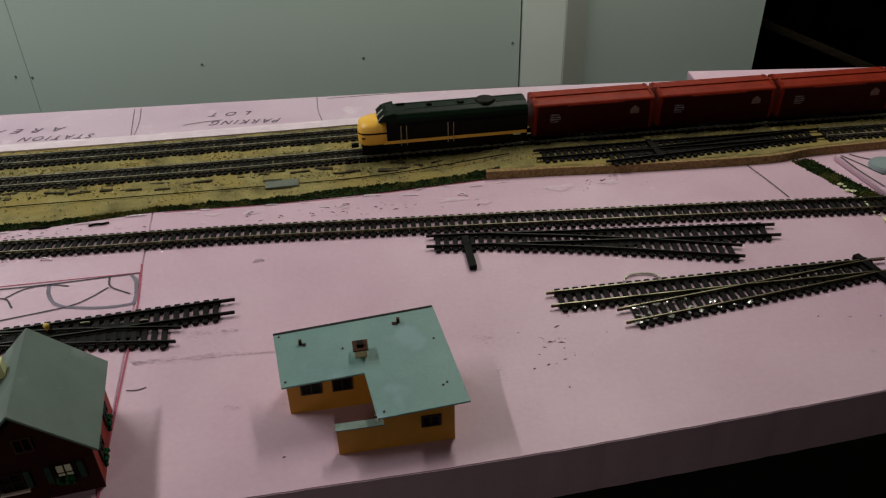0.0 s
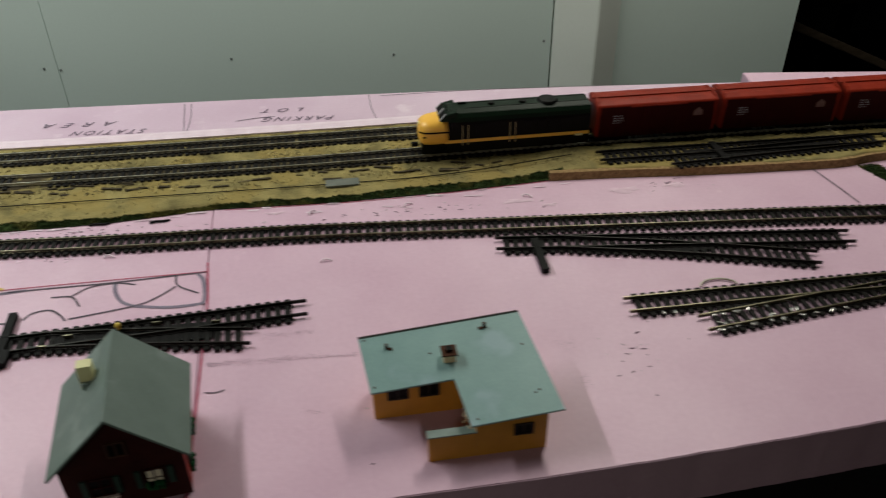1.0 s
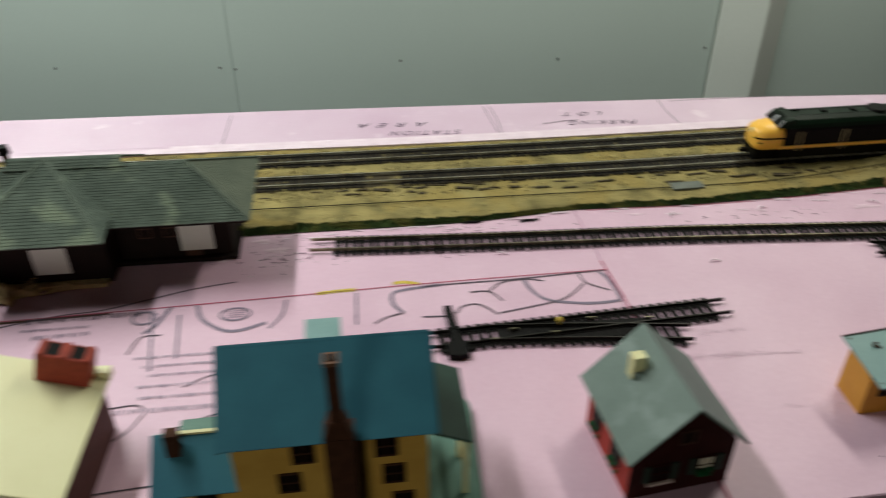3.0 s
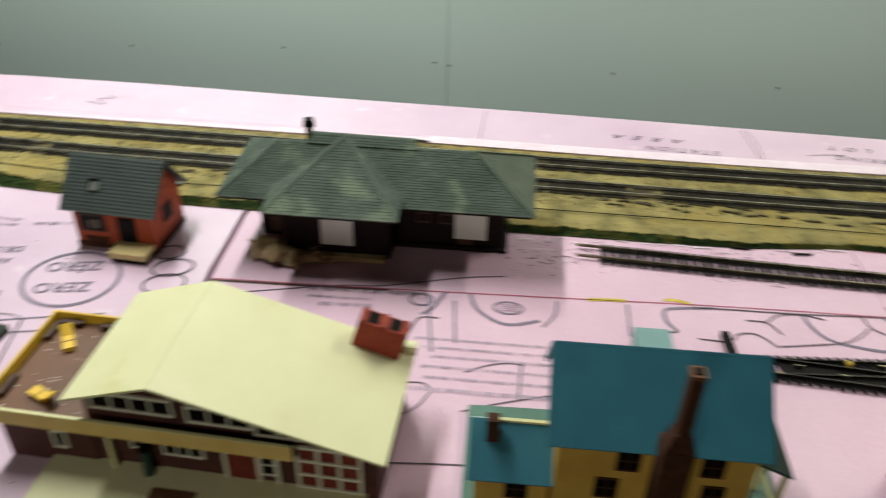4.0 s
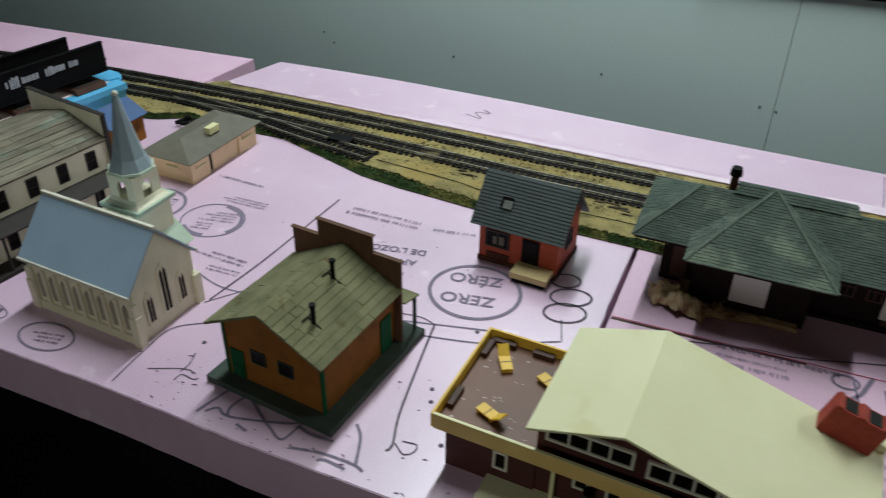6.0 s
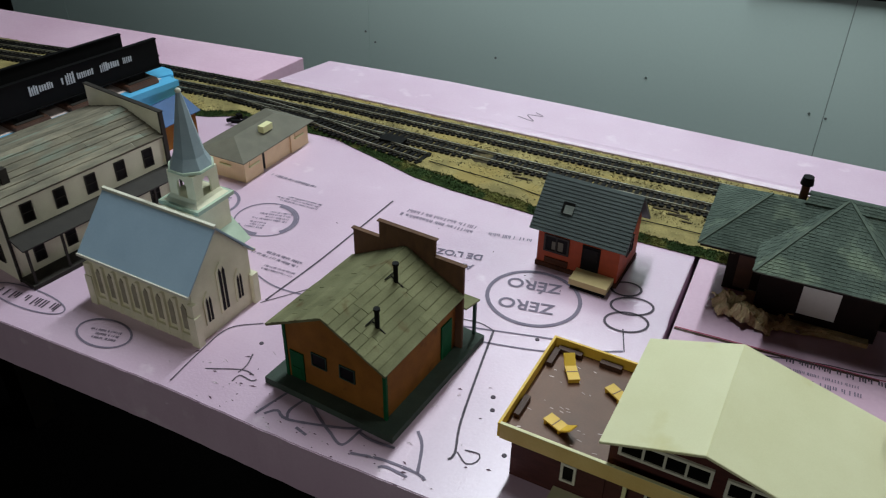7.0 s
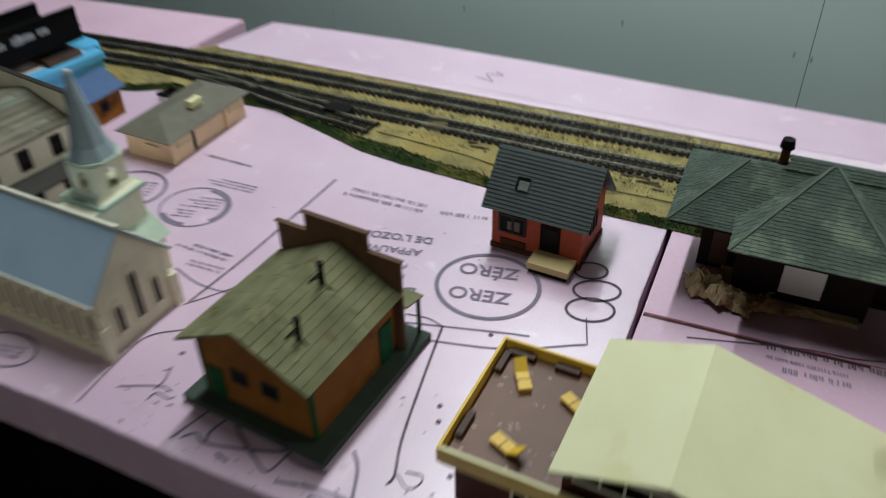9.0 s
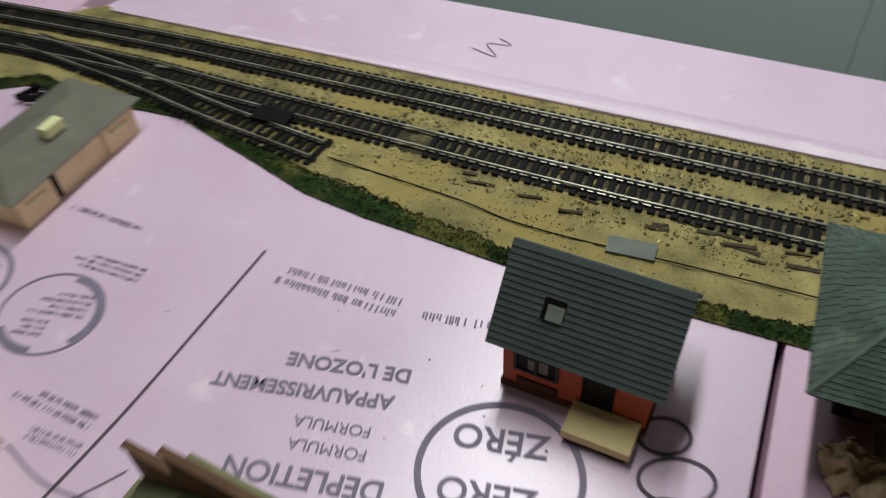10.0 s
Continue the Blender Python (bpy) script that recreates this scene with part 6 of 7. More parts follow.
def hotel():
    h = thing("model_hotel", pose(-1.4235, 0.412, 0.0, 0, 0, -9.0), "cream two-storey model hotel with grey plank roof", "model hotel", "model buildings")
    n, dep, ze, zr = 0.172, 0.112, 0.081, 0.094     # local: facade faces +x at x = 0, runs along y
    bm = mk()
    prism(bm, [(-dep, 0), (0, 0), (0, ze), (-dep / 2, zr), (-dep, ze)], 0, n, "y")
    part("wall", bm, "hotel_wall", h)
    rr = random.Random(5)
    for s in (-1, 1):
        xe = -dep / 2 + s * (dep / 2 + 0.004)
        A, B, C, D = Vector((xe, -0.003, ze - 0.002)), Vector((xe, n, ze - 0.002)), Vector((-dep / 2, n, zr + 0.001)), Vector((-dep / 2, -0.003, zr + 0.001))
        bm = mk()
        slab(bm, [A, B, C, D], 0.0012)
        part("roof_slope", bm, "hotel_roof", h)
        rows = 7
        for i in range(rows):
            cuts = [0.0] + sorted(rr.uniform(0.10, 0.95) for _ in range(1 + i % 2)) + [1.0]
            for a, b in zip(cuts, cuts[1:]):
                f0, f1 = i / rows, min(1.0, (i + 1.08) / rows)
                lift = Vector((s * 0.5, 0, 0.86)) * 0.0011
                P = lambda u, f: A.lerp(B, u).lerp(D.lerp(C, u), f)
                bm = mk()
                sag = 0.05 * rr.uniform(-1, 1)
                slab(bm, [P(a + 0.001, f0 + sag * 0.3) + lift * rr.uniform(1.3, 1.9), P(b - 0.001, f0) + lift * rr.uniform(1.3, 1.8), P(b - 0.001, f1) + lift * 0.7, P(a + 0.001, f1) + lift * 0.7], 0.0009)
                part("roof_board", bm, "hotel_roof", h)
    bm = mk()
    prism(bm, [(-dep - 0.004, 0), (0.004, 0), (0.004, 0.1045), (-dep - 0.004, 0.1045)], n, n + 0.003, "y")
    part("parapet", bm, "hotel_wall", h)
    boxpart("coping", "hotel_dark", h, -dep - 0.0050, n - 0.0010, 0.1045, 0.0050, n + 0.0040, 0.1056)
    boxpart("corner_board", "hotel_dark", h, 0.0020, n - 0.0008, 0, 0.0047, n + 0.0034, 0.1045)
    boxpart("corner_board", "hotel_dark", h, -0.0012, -0.0008, 0, 0.0008, 0.0015, ze)
    t = pose(0, 0, 0, 0, 0, 90)
    for i in range(5):
        y = 0.0235 + i * 0.0322
        window(h, y, 0.0625, 0.0095, 0.0175, 0.0, "hotel_dark", 0.0012, (1, 2), t, 0.0009)
        window(h, y, 0.022, 0.009, 0.019, 0.0, "hotel_dark", 0.0012, (1, 2), t, 0.0009)
    for x in (-0.022, -0.066):
        window(h, x, 0.0625, 0.009, 0.0175, 0.0, "hotel_dark", 0.0012, (1, 2), None, 0.0009)
        window(h, x, 0.024, 0.009, 0.018, 0.0, "hotel_dark", 0.0012, (1, 2), None, 0.0009)
    bm = mk()
    slab(bm, [(0, 0.0, 0.047), (0, n, 0.047), (0.021, n, 0.041), (0.021, 0.0, 0.041)], 0.0016)
    porch = part("porch_roof", bm, "hotel_dark", h)
    for y in (0.004, 0.038, 0.072, 0.106, 0.14, 0.172):
        boxpart("porch_post", "hotel_dark", porch, 0.0175, y - 0.001, 0.004, 0.0195, y + 0.001, 0.0415)
    boxpart("porch_floor", "hotel_dark", h, 0, 0, 0, 0.022, n, 0.004)
    boxpart("chimney", "hotel_dark", h, -0.024, 0.018, 0.083, -0.017, 0.025, 0.100, bevel=0.0006)
    return h


def tan_house():
    h = thing("model_depot", pose(-1.357, 0.652, 0.0, 0, 0, -2.0), "tan model freight house with grey hip roof", "model depot", "model buildings")
    n, dep, zw, zr = 0.114, 0.060, 0.0265, 0.040    # facade faces +x at x = 0
    bm = mk()
    box(bm, -dep, 0.0, 0, -0.006, n, zw)
    box(bm, -0.006, 0.0, 0, 0, 0.030, zw)
    box(bm, -0.006, 0.082, 0, 0, n, zw)
    box(bm, -0.006, 0.036, 0, -0.002, 0.082, zw)
    part("wall", bm, "tan_wall", h, bevel=0.0003)
    x0, x1, y0, y1, ze = -dep - 0.005, 0.006, -0.007, n + 0.006, zw + 0.0015
    ra, rb, xm = 0.022, n - 0.022, -dep / 2
    for q in ([(x1, y0, ze), (x1, y1, ze), (xm, rb, zr), (xm, ra, zr)], [(x0, y1, ze), (x0, y0, ze), (xm, ra, zr), (xm, rb, zr)], [(x0, y0, ze), (x1, y0, ze), (xm, ra, zr)], [(x1, y1, ze), (x0, y1, ze), (xm, rb, zr)]):
        bm = mk()
        slab(bm, q, 0.0014)
        part("roof_slope", bm, "tan_roof", h)
    boxpart("soffit", "tan_roof", h, x0 + 0.001, y0 + 0.001, zw, x1 - 0.001, y1 - 0.001, ze - 0.0008)
    boxpart("roof_box", "cream", h, -0.019, 0.050, 0.036, -0.011, 0.066, 0.0435, bevel=0.0005)
    boxpart("doorway", "window", h, -0.0062, 0.030, 0.002, -0.0018, 0.036, 0.026)
    t = pose(0, 0, 0, 0, 0, 90)
    for y in (0.015, 0.096):
        w_ = boxpart("window_sill", "cream", h, y - 0.008, -0.0022, 0.016, y + 0.008, 0.0, 0.0178, m=t)
        boxpart("window_panel", "tan_wall", w_, y - 0.0065, -0.001, 0.0178, y + 0.0065, 0.0, 0.0245, m=t)
    boxpart("window_sill", "cream", h, -0.034, -0.0022, 0.016, -0.018, 0.0, 0.0178)
    return h


def blue_hut():
    h = thing("model_hut", pose(-1.484, 0.671, 0.0, 0, 0, -3.0), "brown model hut with deep blue roof", "model hut", "model buildings")
    bm = mk()
    prism(bm, [(-0.05, 0), (0, 0), (0, 0.033), (-0.025, 0.0455), (-0.05, 0.033)], 0, 0.05, "y")
    part("wall", bm, "shop_wall", h)
    for s in (-1, 1):
        bm = mk()
        slab(bm, [(-0.025, -0.004, 0.0478), (-0.025, 0.055, 0.0478), (-0.025 + s * 0.030, 0.055, 0.0325), (-0.025 + s * 0.030, -0.004, 0.0325)], 0.0014)
        part("roof_slope", bm, "hut_blue", h, bevel=0.0003)
    window(h, 0.025, 0.019, 0.009, 0.011, 0.0, "brown", 0.0012, (1, 1), pose(0, 0, 0, 0, 0, 90))
    window(h, -0.021, 0.022, 0.009, 0.011, 0.0, "brown", 0.0012, (1, 1))
    return h


def bridge():
    """A black plate-girder bridge resting on brown piers in a light-blue tray."""
    tr = thing("plastic_tray", pose(-1.610, 0.67, 0.0, 0, 0, -11.0), "light blue plastic tray with cream rim", "tray")
    boxpart("tray_body", "sky_blue", tr, -0.11, -0.19, 0.0, 0.010, 0.128, 0.021, bevel=0.003)
    boxpart("rim", "rim", tr, -0.115, -0.195, 0.021, -0.006, 0.118, 0.0272, bevel=0.002)
    boxpart("rim_edge", "sky_blue", tr, -0.006, -0.195, 0.019, 0.013, 0.130, 0.0268, bevel=0.002)
    bm = mk()
    prism(bm, [(-0.11, 0.118), (-0.010, 0.112), (-0.004, 0.135), (-0.020, 0.146), (-0.10, 0.140)], 0.015, 0.0285, "z")
    part("tray_lip", bm, "sky_blue", tr, bevel=0.002)
    b = thing("girder_bridge", pose(-1.60, 0.67, 0.0272, 0, 0, -10.5), "black model plate-girder bridge with pale lettering bars", "model bridge")
    for y in (-0.14, -0.065, 0.005, 0.085):
        bm = mk()
        prism(bm, [(-0.084, 0), (-0.006, 0), (-0.009, 0.0065), (-0.079, 0.0065)], y - 0.022, y + 0.022, "y")
        part("pier", bm, "brown", b, bevel=0.0008)
        boxpart("pier_slot", "hotel_dark", b, -0.074, y - 0.017, 0.0055, -0.013, y + 0.017, 0.0072)
        boxpart("bearing", "black", b, -0.068, y - 0.012, 0.0070, -0.019, y + 0.012, 0.0160)
    for x, e in ((-0.067, 0.102), (-0.019, 0.120)):
        g = boxpart("girder", "black", b, x - 0.0012, -0.24, 0.0155, x + 0.0012, e, 0.0525)
        boxpart("flange", "black", g, x - 0.0030, -0.24, 0.0518, x + 0.0030, e, 0.0530)
        boxpart("flange", "black", g, x - 0.0030, -0.24, 0.0149, x + 0.0030, e, 0.0161)
        for i in range(12):
            y = -0.235 + i * (e + 0.233) / 11
            boxpart("stiffener", "black", g, x - 0.0022, y - 0.0006, 0.0165, x + 0.0010, y + 0.0006, 0.051)
    boxpart("bridge_deck", "black", b, -0.067, -0.24, 0.0275, -0.019, 0.122, 0.030)
    letters = [(-0.047, 0.010, 0.012), (-0.031, 0.017, 0.0085), (-0.010, 0.003, 0.009), (-0.001, 0.010, 0.014), (0.020, 0.022, 0.0085), (0.045, 0.010, 0.011), (0.058, 0.014, 0.0085), (0.078, 0.012, 0.0085)]
    rr = random.Random(6)
    for y, w, hh in letters:
        bm = mk()
        u = -w / 2
        while u < w / 2 - 0.0008:
            k = rr.uniform(0.0012, 0.0026)
            hz = hh * rr.uniform(0.8, 1.0)
            bm.faces.new([bm.verts.new(p) for p in ((u, -hh / 2, 0), (u + k, -hh / 2, 0), (u + k, hz - hh / 2, 0), (u, hz - hh / 2, 0))])
            u += k + rr.uniform(0.0006, 0.0012)
        lab = part("lettering_bar", bm, "pale_mark", b)
        lab.matrix_basis = pose(-0.0167, y - 0.004, 0.0385, 90, 0, 90)
    return b


l_house(), red_house(), blue_house(), chalet(), station(), brick_house(), shop(), church(), hotel(), tan_house(), blue_hut(), bridge()


# ---- pen drawing and print on the foam boards ----
def pens(board, lines, width=0.0013, material="ink", name="pen_line", z=0.0004):
    for pts in lines:
        ribbon(name, board, pts, width, material, z, wobble=0.25)


pens(board_b, [[(-0.458, 0.636), (-0.426, 0.638), (-0.365, 0.640), (-0.308, 0.644), (-0.284, 0.646)],
               [(-0.411, 0.625), (-0.394, 0.624), (-0.384, 0.610)], [(-0.394, 0.625), (-0.381, 0.636), (-0.360, 0.639), (-0.343, 0.635)],
               [(-0.426, 0.597), (-0.421, 0.605), (-0.408, 0.608), (-0.398, 0.601), (-0.391, 0.592)],
               [(-0.389, 0.594), (-0.339, 0.605), (-0.322, 0.614), (-0.308, 0.628)], [(-0.310, 0.644), (-0.306, 0.629), (-0.287, 0.616)],
               [(-0.455, 0.595), (-0.431, 0.594)], [(-0.496, 0.590), (-0.486, 0.597), (-0.471, 0.602)]], 0.0018)
pens(board_b, [[(-0.361, 0.640), (-0.358, 0.626), (-0.350, 0.612), (-0.339, 0.605)], [(-0.291, 0.644), (-0.285, 0.633), (-0.281, 0.606), (-0.287, 0.601), (-0.311, 0.600), (-0.339, 0.605)],
               [(-0.435, 0.638), (-0.466, 0.634), (-0.479, 0.629), (-0.479, 0.614), (-0.471, 0.602)]], 0.0034, "print", "marker_stroke")
pens(board_b, [[(-0.845, 0.604), (-0.768, 0.624), (-0.725, 0.630), (-0.658, 0.651), (-0.618, 0.659)], [(-0.644, 0.529), (-0.627, 0.539), (-0.610, 0.544), (-0.598, 0.543)],
               [(-0.643, 0.487), (-0.615, 0.499), (-0.575, 0.513)], [(-0.695, 0.511), (-0.676, 0.513), (-0.668, 0.507)], [(-0.687, 0.477), (-0.676, 0.488), (-0.668, 0.504)], [(-0.694, 0.432), (-0.637, 0.437), (-0.600, 0.437)],
               [(-0.695, 0.570), (-0.688, 0.590), (-0.672, 0.592)]], 0.0014)
pens(board_b, [[(-0.685, 0.624), (-0.673, 0.549)], [(-0.661, 0.617), (-0.655, 0.562)], [(-0.511, 0.633), (-0.511, 0.590)], [(-0.600, 0.545), (-0.601, 0.505)]], 0.0022, "print", "print_stroke")
pens(board_b, [[(-0.670, 0.628), (-0.674, 0.617), (-0.679, 0.604), (-0.687, 0.595)], [(-0.648, 0.628), (-0.641, 0.609), (-0.623, 0.594), (-0.608, 0.592), (-0.587, 0.600)]], 0.0036, "print", "print_stroke")
pens(board_b, [[(-0.572, 0.629), (-0.574, 0.609), (-0.584, 0.592)]], 0.0022, "print", "print_stroke")
pens(board_b, [[(-0.8805, 0.619), (-0.758, 0.624), (-0.586, 0.633), (-0.435, 0.6415), (-0.2835, 0.6465)]], 0.0012, "red_ink", "red_line")
pens(board_b, [[(-0.8805, 0.6165), (-0.80, 0.620), (-0.72, 0.6245)]], 0.0030, "brown", "dark_scored_edge", 0.0002)
pens(board_b, [[(-0.2845, 0.66), (-0.2775, 0.598), (-0.274, 0.533), (-0.2705, 0.464), (-0.2655, 0.380)]], 0.0018, "red_ink", "red_line")
pens(board_b, [[(-0.546, 0.635), (-0.530, 0.637), (-0.512, 0.638)], [(-0.478, 0.643), (-0.470, 0.645), (-0.455, 0.641)]], 0.0042, "glue", "glue_smear")
ring("printed_emblem", board_b, (-0.690, 0.615), 0.010, 0.008, 0.0022)
bars("printed_emblem", board_b, (-0.614, 0.6135), 0.018, 0.0110, 4, 182, seed=4, ragged=0.1)
for i, y in enumerate((0.566, 0.5555, 0.545, 0.533, 0.521)):
    bars("printed_text", board_b, (-0.612 + 0.002 * i, y), 0.166, 0.0042, 1, 181, "faint_print", seed=60 + i, ragged=0.12, fat=0.26)
bars("printed_text", board_b, (-0.612, 0.5075), 0.160, 0.0062, 1, 181, "faint_print", seed=66, ragged=0.05, fat=0.26)
ring("printed_emblem", board_b, (-0.614, 0.6135), 0.0125, 0.0080, 0.0020)
bars("printed_text", board_b, (-0.744, 0.6195), 0.098, 0.0085, 1, 182, "ink", seed=8, ragged=0.0)
bars("printed_text", board_b, (-0.762, 0.6075), 0.055, 0.0045, 1, 182, seed=9, ragged=0.0)

pens(board_c, [[(-1.196, 0.692), (-1.199, 0.640), (-1.204, 0.560), (-1.212, 0.490)], [(-1.016, 0.543), (-1.007, 0.492), (-0.996, 0.435), (-0.987, 0.406), (-0.989, 0.399)]], 0.0019)
pens(board_c, [[(-0.986, 0.408), (-0.976, 0.401), (-0.970, 0.406), (-0.971, 0.413), (-0.982, 0.412)], [(-1.048, 0.545), (-1.030, 0.547), (-1.016, 0.543)], [(-0.919, 0.595), (-0.910, 0.567)],
               [(-1.201, 0.396), (-1.174, 0.408), (-1.162, 0.407)], [(-1.178, 0.427), (-1.174, 0.414), (-1.175, 0.404)], [(-1.173, 0.394), (-1.172, 0.402), (-1.160, 0.401), (-1.157, 0.404)],
               [(-1.214, 0.485), (-1.191, 0.516), (-1.180, 0.532)]], 0.0011)
pens(board_c, [[(-1.044, 0.536), (-0.978, 0.553), (-0.952, 0.559)], [(-1.024, 0.524), (-0.965, 0.539), (-0.911, 0.567)], [(-1.25, 0.520), (-1.212, 0.510), (-1.16, 0.515)]], 0.0018, "print", "marker_stroke")
pens(board_c, [[(-1.216, 0.373), (-1.218, 0.411), (-1.216, 0.444), (-1.194, 0.463)]], 0.0012)
pens(board_c, [[(-1.136, 0.374), (-1.127, 0.404)], [(-1.111, 0.379), (-1.115, 0.388), (-1.111, 0.404)], [(-1.130, 0.377), (-1.123, 0.384), (-1.110, 0.380), (-1.067, 0.392), (-1.057, 0.400)],
               [(-1.107, 0.403), (-1.088, 0.390), (-1.076, 0.383), (-1.062, 0.377), (-1.057, 0.396)], [(-1.058, 0.393), (-1.046, 0.390), (-1.027, 0.391)], [(-1.053, 0.373), (-1.029, 0.378), (-1.002, 0.378), (-0.995, 0.375)],
               [(-1.020, 0.413), (-1.011, 0.402), (-1.002, 0.378)], [(-1.029, 0.3705), (-1.024, 0.3735), (-1.007, 0.372)], [(-1.101, 0.376), (-1.090, 0.373)]], 0.0023, "print", "marker_stroke")
for c, rx, ry in (((-0.932, 0.652), 0.0135, 0.0105), ((-0.9205, 0.6295), 0.0185, 0.0125), ((-0.919, 0.6055), 0.0185, 0.0135)):
    ring("marker_loop", board_c, c, rx, ry, 0.0022, "ink", turn=20)
ring("printed_ring", board_c, (-1.0025, 0.6015), 0.0415, 0.0395, 0.0036)
words("printed_word", board_c, "ZERO", (-1.0045, 0.5885), 0.0195, 191, thick=0.0003)
words("printed_word", board_c, "Z\u00c9RO", (-1.0085, 0.6195), 0.0195, 191, thick=0.0003)
words("printed_word", board_c, "DE L'OZONE", (-1.1035, 0.6315), 0.0125, 191, thick=0.0003)
words("printed_word", board_c, "APPAUVRISSEMENT", (-1.121, 0.6085), 0.0125, 192, thick=0.0003, squeeze=0.97)
words("printed_word", board_c, "FORMULA", (-1.094, 0.5945), 0.0095, 191)
words("printed_word", board_c, "FORMULA", (-1.09, 0.5815), 0.0095, 191)
words("printed_word", board_c, "DEPLETION", (-1.094, 0.5625), 0.0165, 191, thick=0.0003)
bars("printed_text", board_c, (-1.1385, 0.6785), 0.085, 0.019, 2, 181, "print", seed=21, ragged=0.08)
bars("printed_text", board_c, (-1.06, 0.683), 0.046, 0.0075, 1, 190, "print", seed=22, ragged=0.0)
ring("printed_ring", board_c, (-1.2925, 0.6005), 0.033, 0.031, 0.0016)
ring("printed_ring", board_c, (-1.2925, 0.6005), 0.030, 0.028, 0.0042, a0=-30, a1=95)
ring("printed_ring", board_c, (-1.2925, 0.6005), 0.030, 0.028, 0.0042, a0=225, a1=285)
bars("printed_text", board_c, (-1.291, 0.608), 0.038, 0.020, 4, 192, seed=31)
bars("printed_emblem", board_c, (-1.297, 0.587), 0.020, 0.014, 3, 192, seed=32, ragged=0.1)
ring("printed_ring", board_c, (-1.368, 0.602), 0.032, 0.030, 0.0034)
bars("printed_text", board_c, (-1.366, 0.604), 0.036, 0.026, 5, 192, seed=33)
bars("printed_text", board_c, (-1.286, 0.644), 0.056, 0.014, 3, 182, seed=34)
bars("printed_text", board_c, (-1.316, 0.680), 0.062, 0.006, 1, 178, "print", seed=35, ragged=0.0)
bars("printed_text", board_c, (-1.248, 0.549), 0.064, 0.013, 2, 178, seed=36)
bars("printed_text", board_c, (-1.235, 0.531), 0.046, 0.010, 2, 182, seed=37)
ring("printed_ring", board_c, (-1.304, 0.392), 0.026, 0.016, 0.0020)
bars("printed_text", board_c, (-1.304, 0.390), 0.030, 0.014, 3, 192, seed=38)
bars("printed_text", board_c, (-1.402, 0.396), 0.075, 0.013, 1, 184, "ink", seed=39, ragged=0.0)
ring("printed_ring", board_c, (-1.40, 0.397), 0.044, 0.012, 0.0014)
bars("printed_text", board_b, (-0.757, 0.598), 0.05, 0.007, 1, 183, seed=41, ragged=0.1)

# pencil notes on the rear strip, written for a reader at the wall
ZR = 0.0034
for pts in ([(-0.351, 0.991), (-0.346, 0.95), (-0.340, 0.904)], [(-0.343, 0.990), (-0.3385, 0.95), (-0.3385, 0.904)], [(-0.128, 0.989), (-0.126, 0.95), (-0.120, 0.916)], [(-0.661, 0.995), (-0.662, 0.94), (-0.664, 0.905)]):
    ribbon("pencil_line", board_r, pts, 0.0009, "pencil", ZR, wobble=0.3)
for text, at, size, wide, gap, turn in (("STATION", (-0.426, 0.9270), 0.0150, 1.0, 1.45, 178), ("AREA", (-0.464, 0.9505), 0.0155, 1.3, 2.1, 178), ("PARKING", (-0.211, 0.9345), 0.0150, 1.05, 1.35, 177), ("LOT", (-0.230, 0.9590), 0.0135, 1.2, 2.1, 178)):
    words("pencil_word", board_r, text, at, size, turn, "pencil", ZR, wide, 0.0001, shear=0.4, space=gap)
ribbon("pencil_line", board_r, [(-0.285, 0.936), (-0.262, 0.941), (-0.240, 0.943)], 0.0011, "ink", ZR)
ribbon("pencil_line", board_r, [(-0.115, 0.984), (0.0, 0.986), (0.09, 0.982), (0.2, 0.977)], 0.0009, "ink", ZR)
ribbon("pencil_line", board_r, [(-1.156, 0.9465), (-1.133, 0.941), (-1.146, 0.956), (-1.127, 0.960), (-1.139, 0.967)], 0.0010, "ink", ZR)
ribbon("pencil_line", board_r, [(-1.2, 0.912), (-1.1, 0.9135), (-0.98, 0.9145)], 0.0008, "ink", ZR)

# dark lines on the plain board, and the wires laid over the ballast
pens(board_a, [[(0.329, 0.750), (0.337, 0.715), (0.343, 0.682)]], 0.0016)
pens(board_a, [[(-0.2674, 0.4955), (-0.2593, 0.4945), (-0.2529, 0.4968)]], 0.0011)
rr = random.Random(31)
bm = mk()
for cx, cy, half, tall, count in ((-0.225, 0.5253, 0.045, 0.0034, 150), (-0.172, 0.5235, 0.016, 0.0024, 36), (-0.209, 0.5535, 0.020, 0.0040, 46), (-0.1885, 0.4672, 0.007, 0.0045, 18), (0.0065, 0.5150, 0.010, 0.0050, 26), (0.014, 0.476, 0.0035, 0.009, 18)):
    for i in range(count):
        x, y = cx + rr.uniform(-half, half), cy + rr.gauss(0, tall * 0.5)
        w, b = rr.uniform(0.0012, 0.0045) * (1.0 if half > 0.01 else 0.6), rr.uniform(0.00012, 0.00034)
        k = rr.uniform(-0.0004, 0.0008)
        bm.faces.new([bm.verts.new((x + u * w / 2, y + v * b + u * k, 0.00025 + 0.000001 * i)) for u, v in ((-1, -0.4), (1, -0.3), (0.8, 0.6), (-0.7, 1))])
tagged(part("rubbed_smear", bm, "smudge", board_a), "grey rubbed smear on the foam", kind="stuff")
pens(board_a, [[(-0.278, front_y(-0.278) - 0.003), (-0.16, front_y(-0.16) - 0.0025), (-0.06, front_y(-0.06) - 0.0025), (0.05, front_y(0.05) - 0.002)]], 0.0007, "red_ink", "red_line")


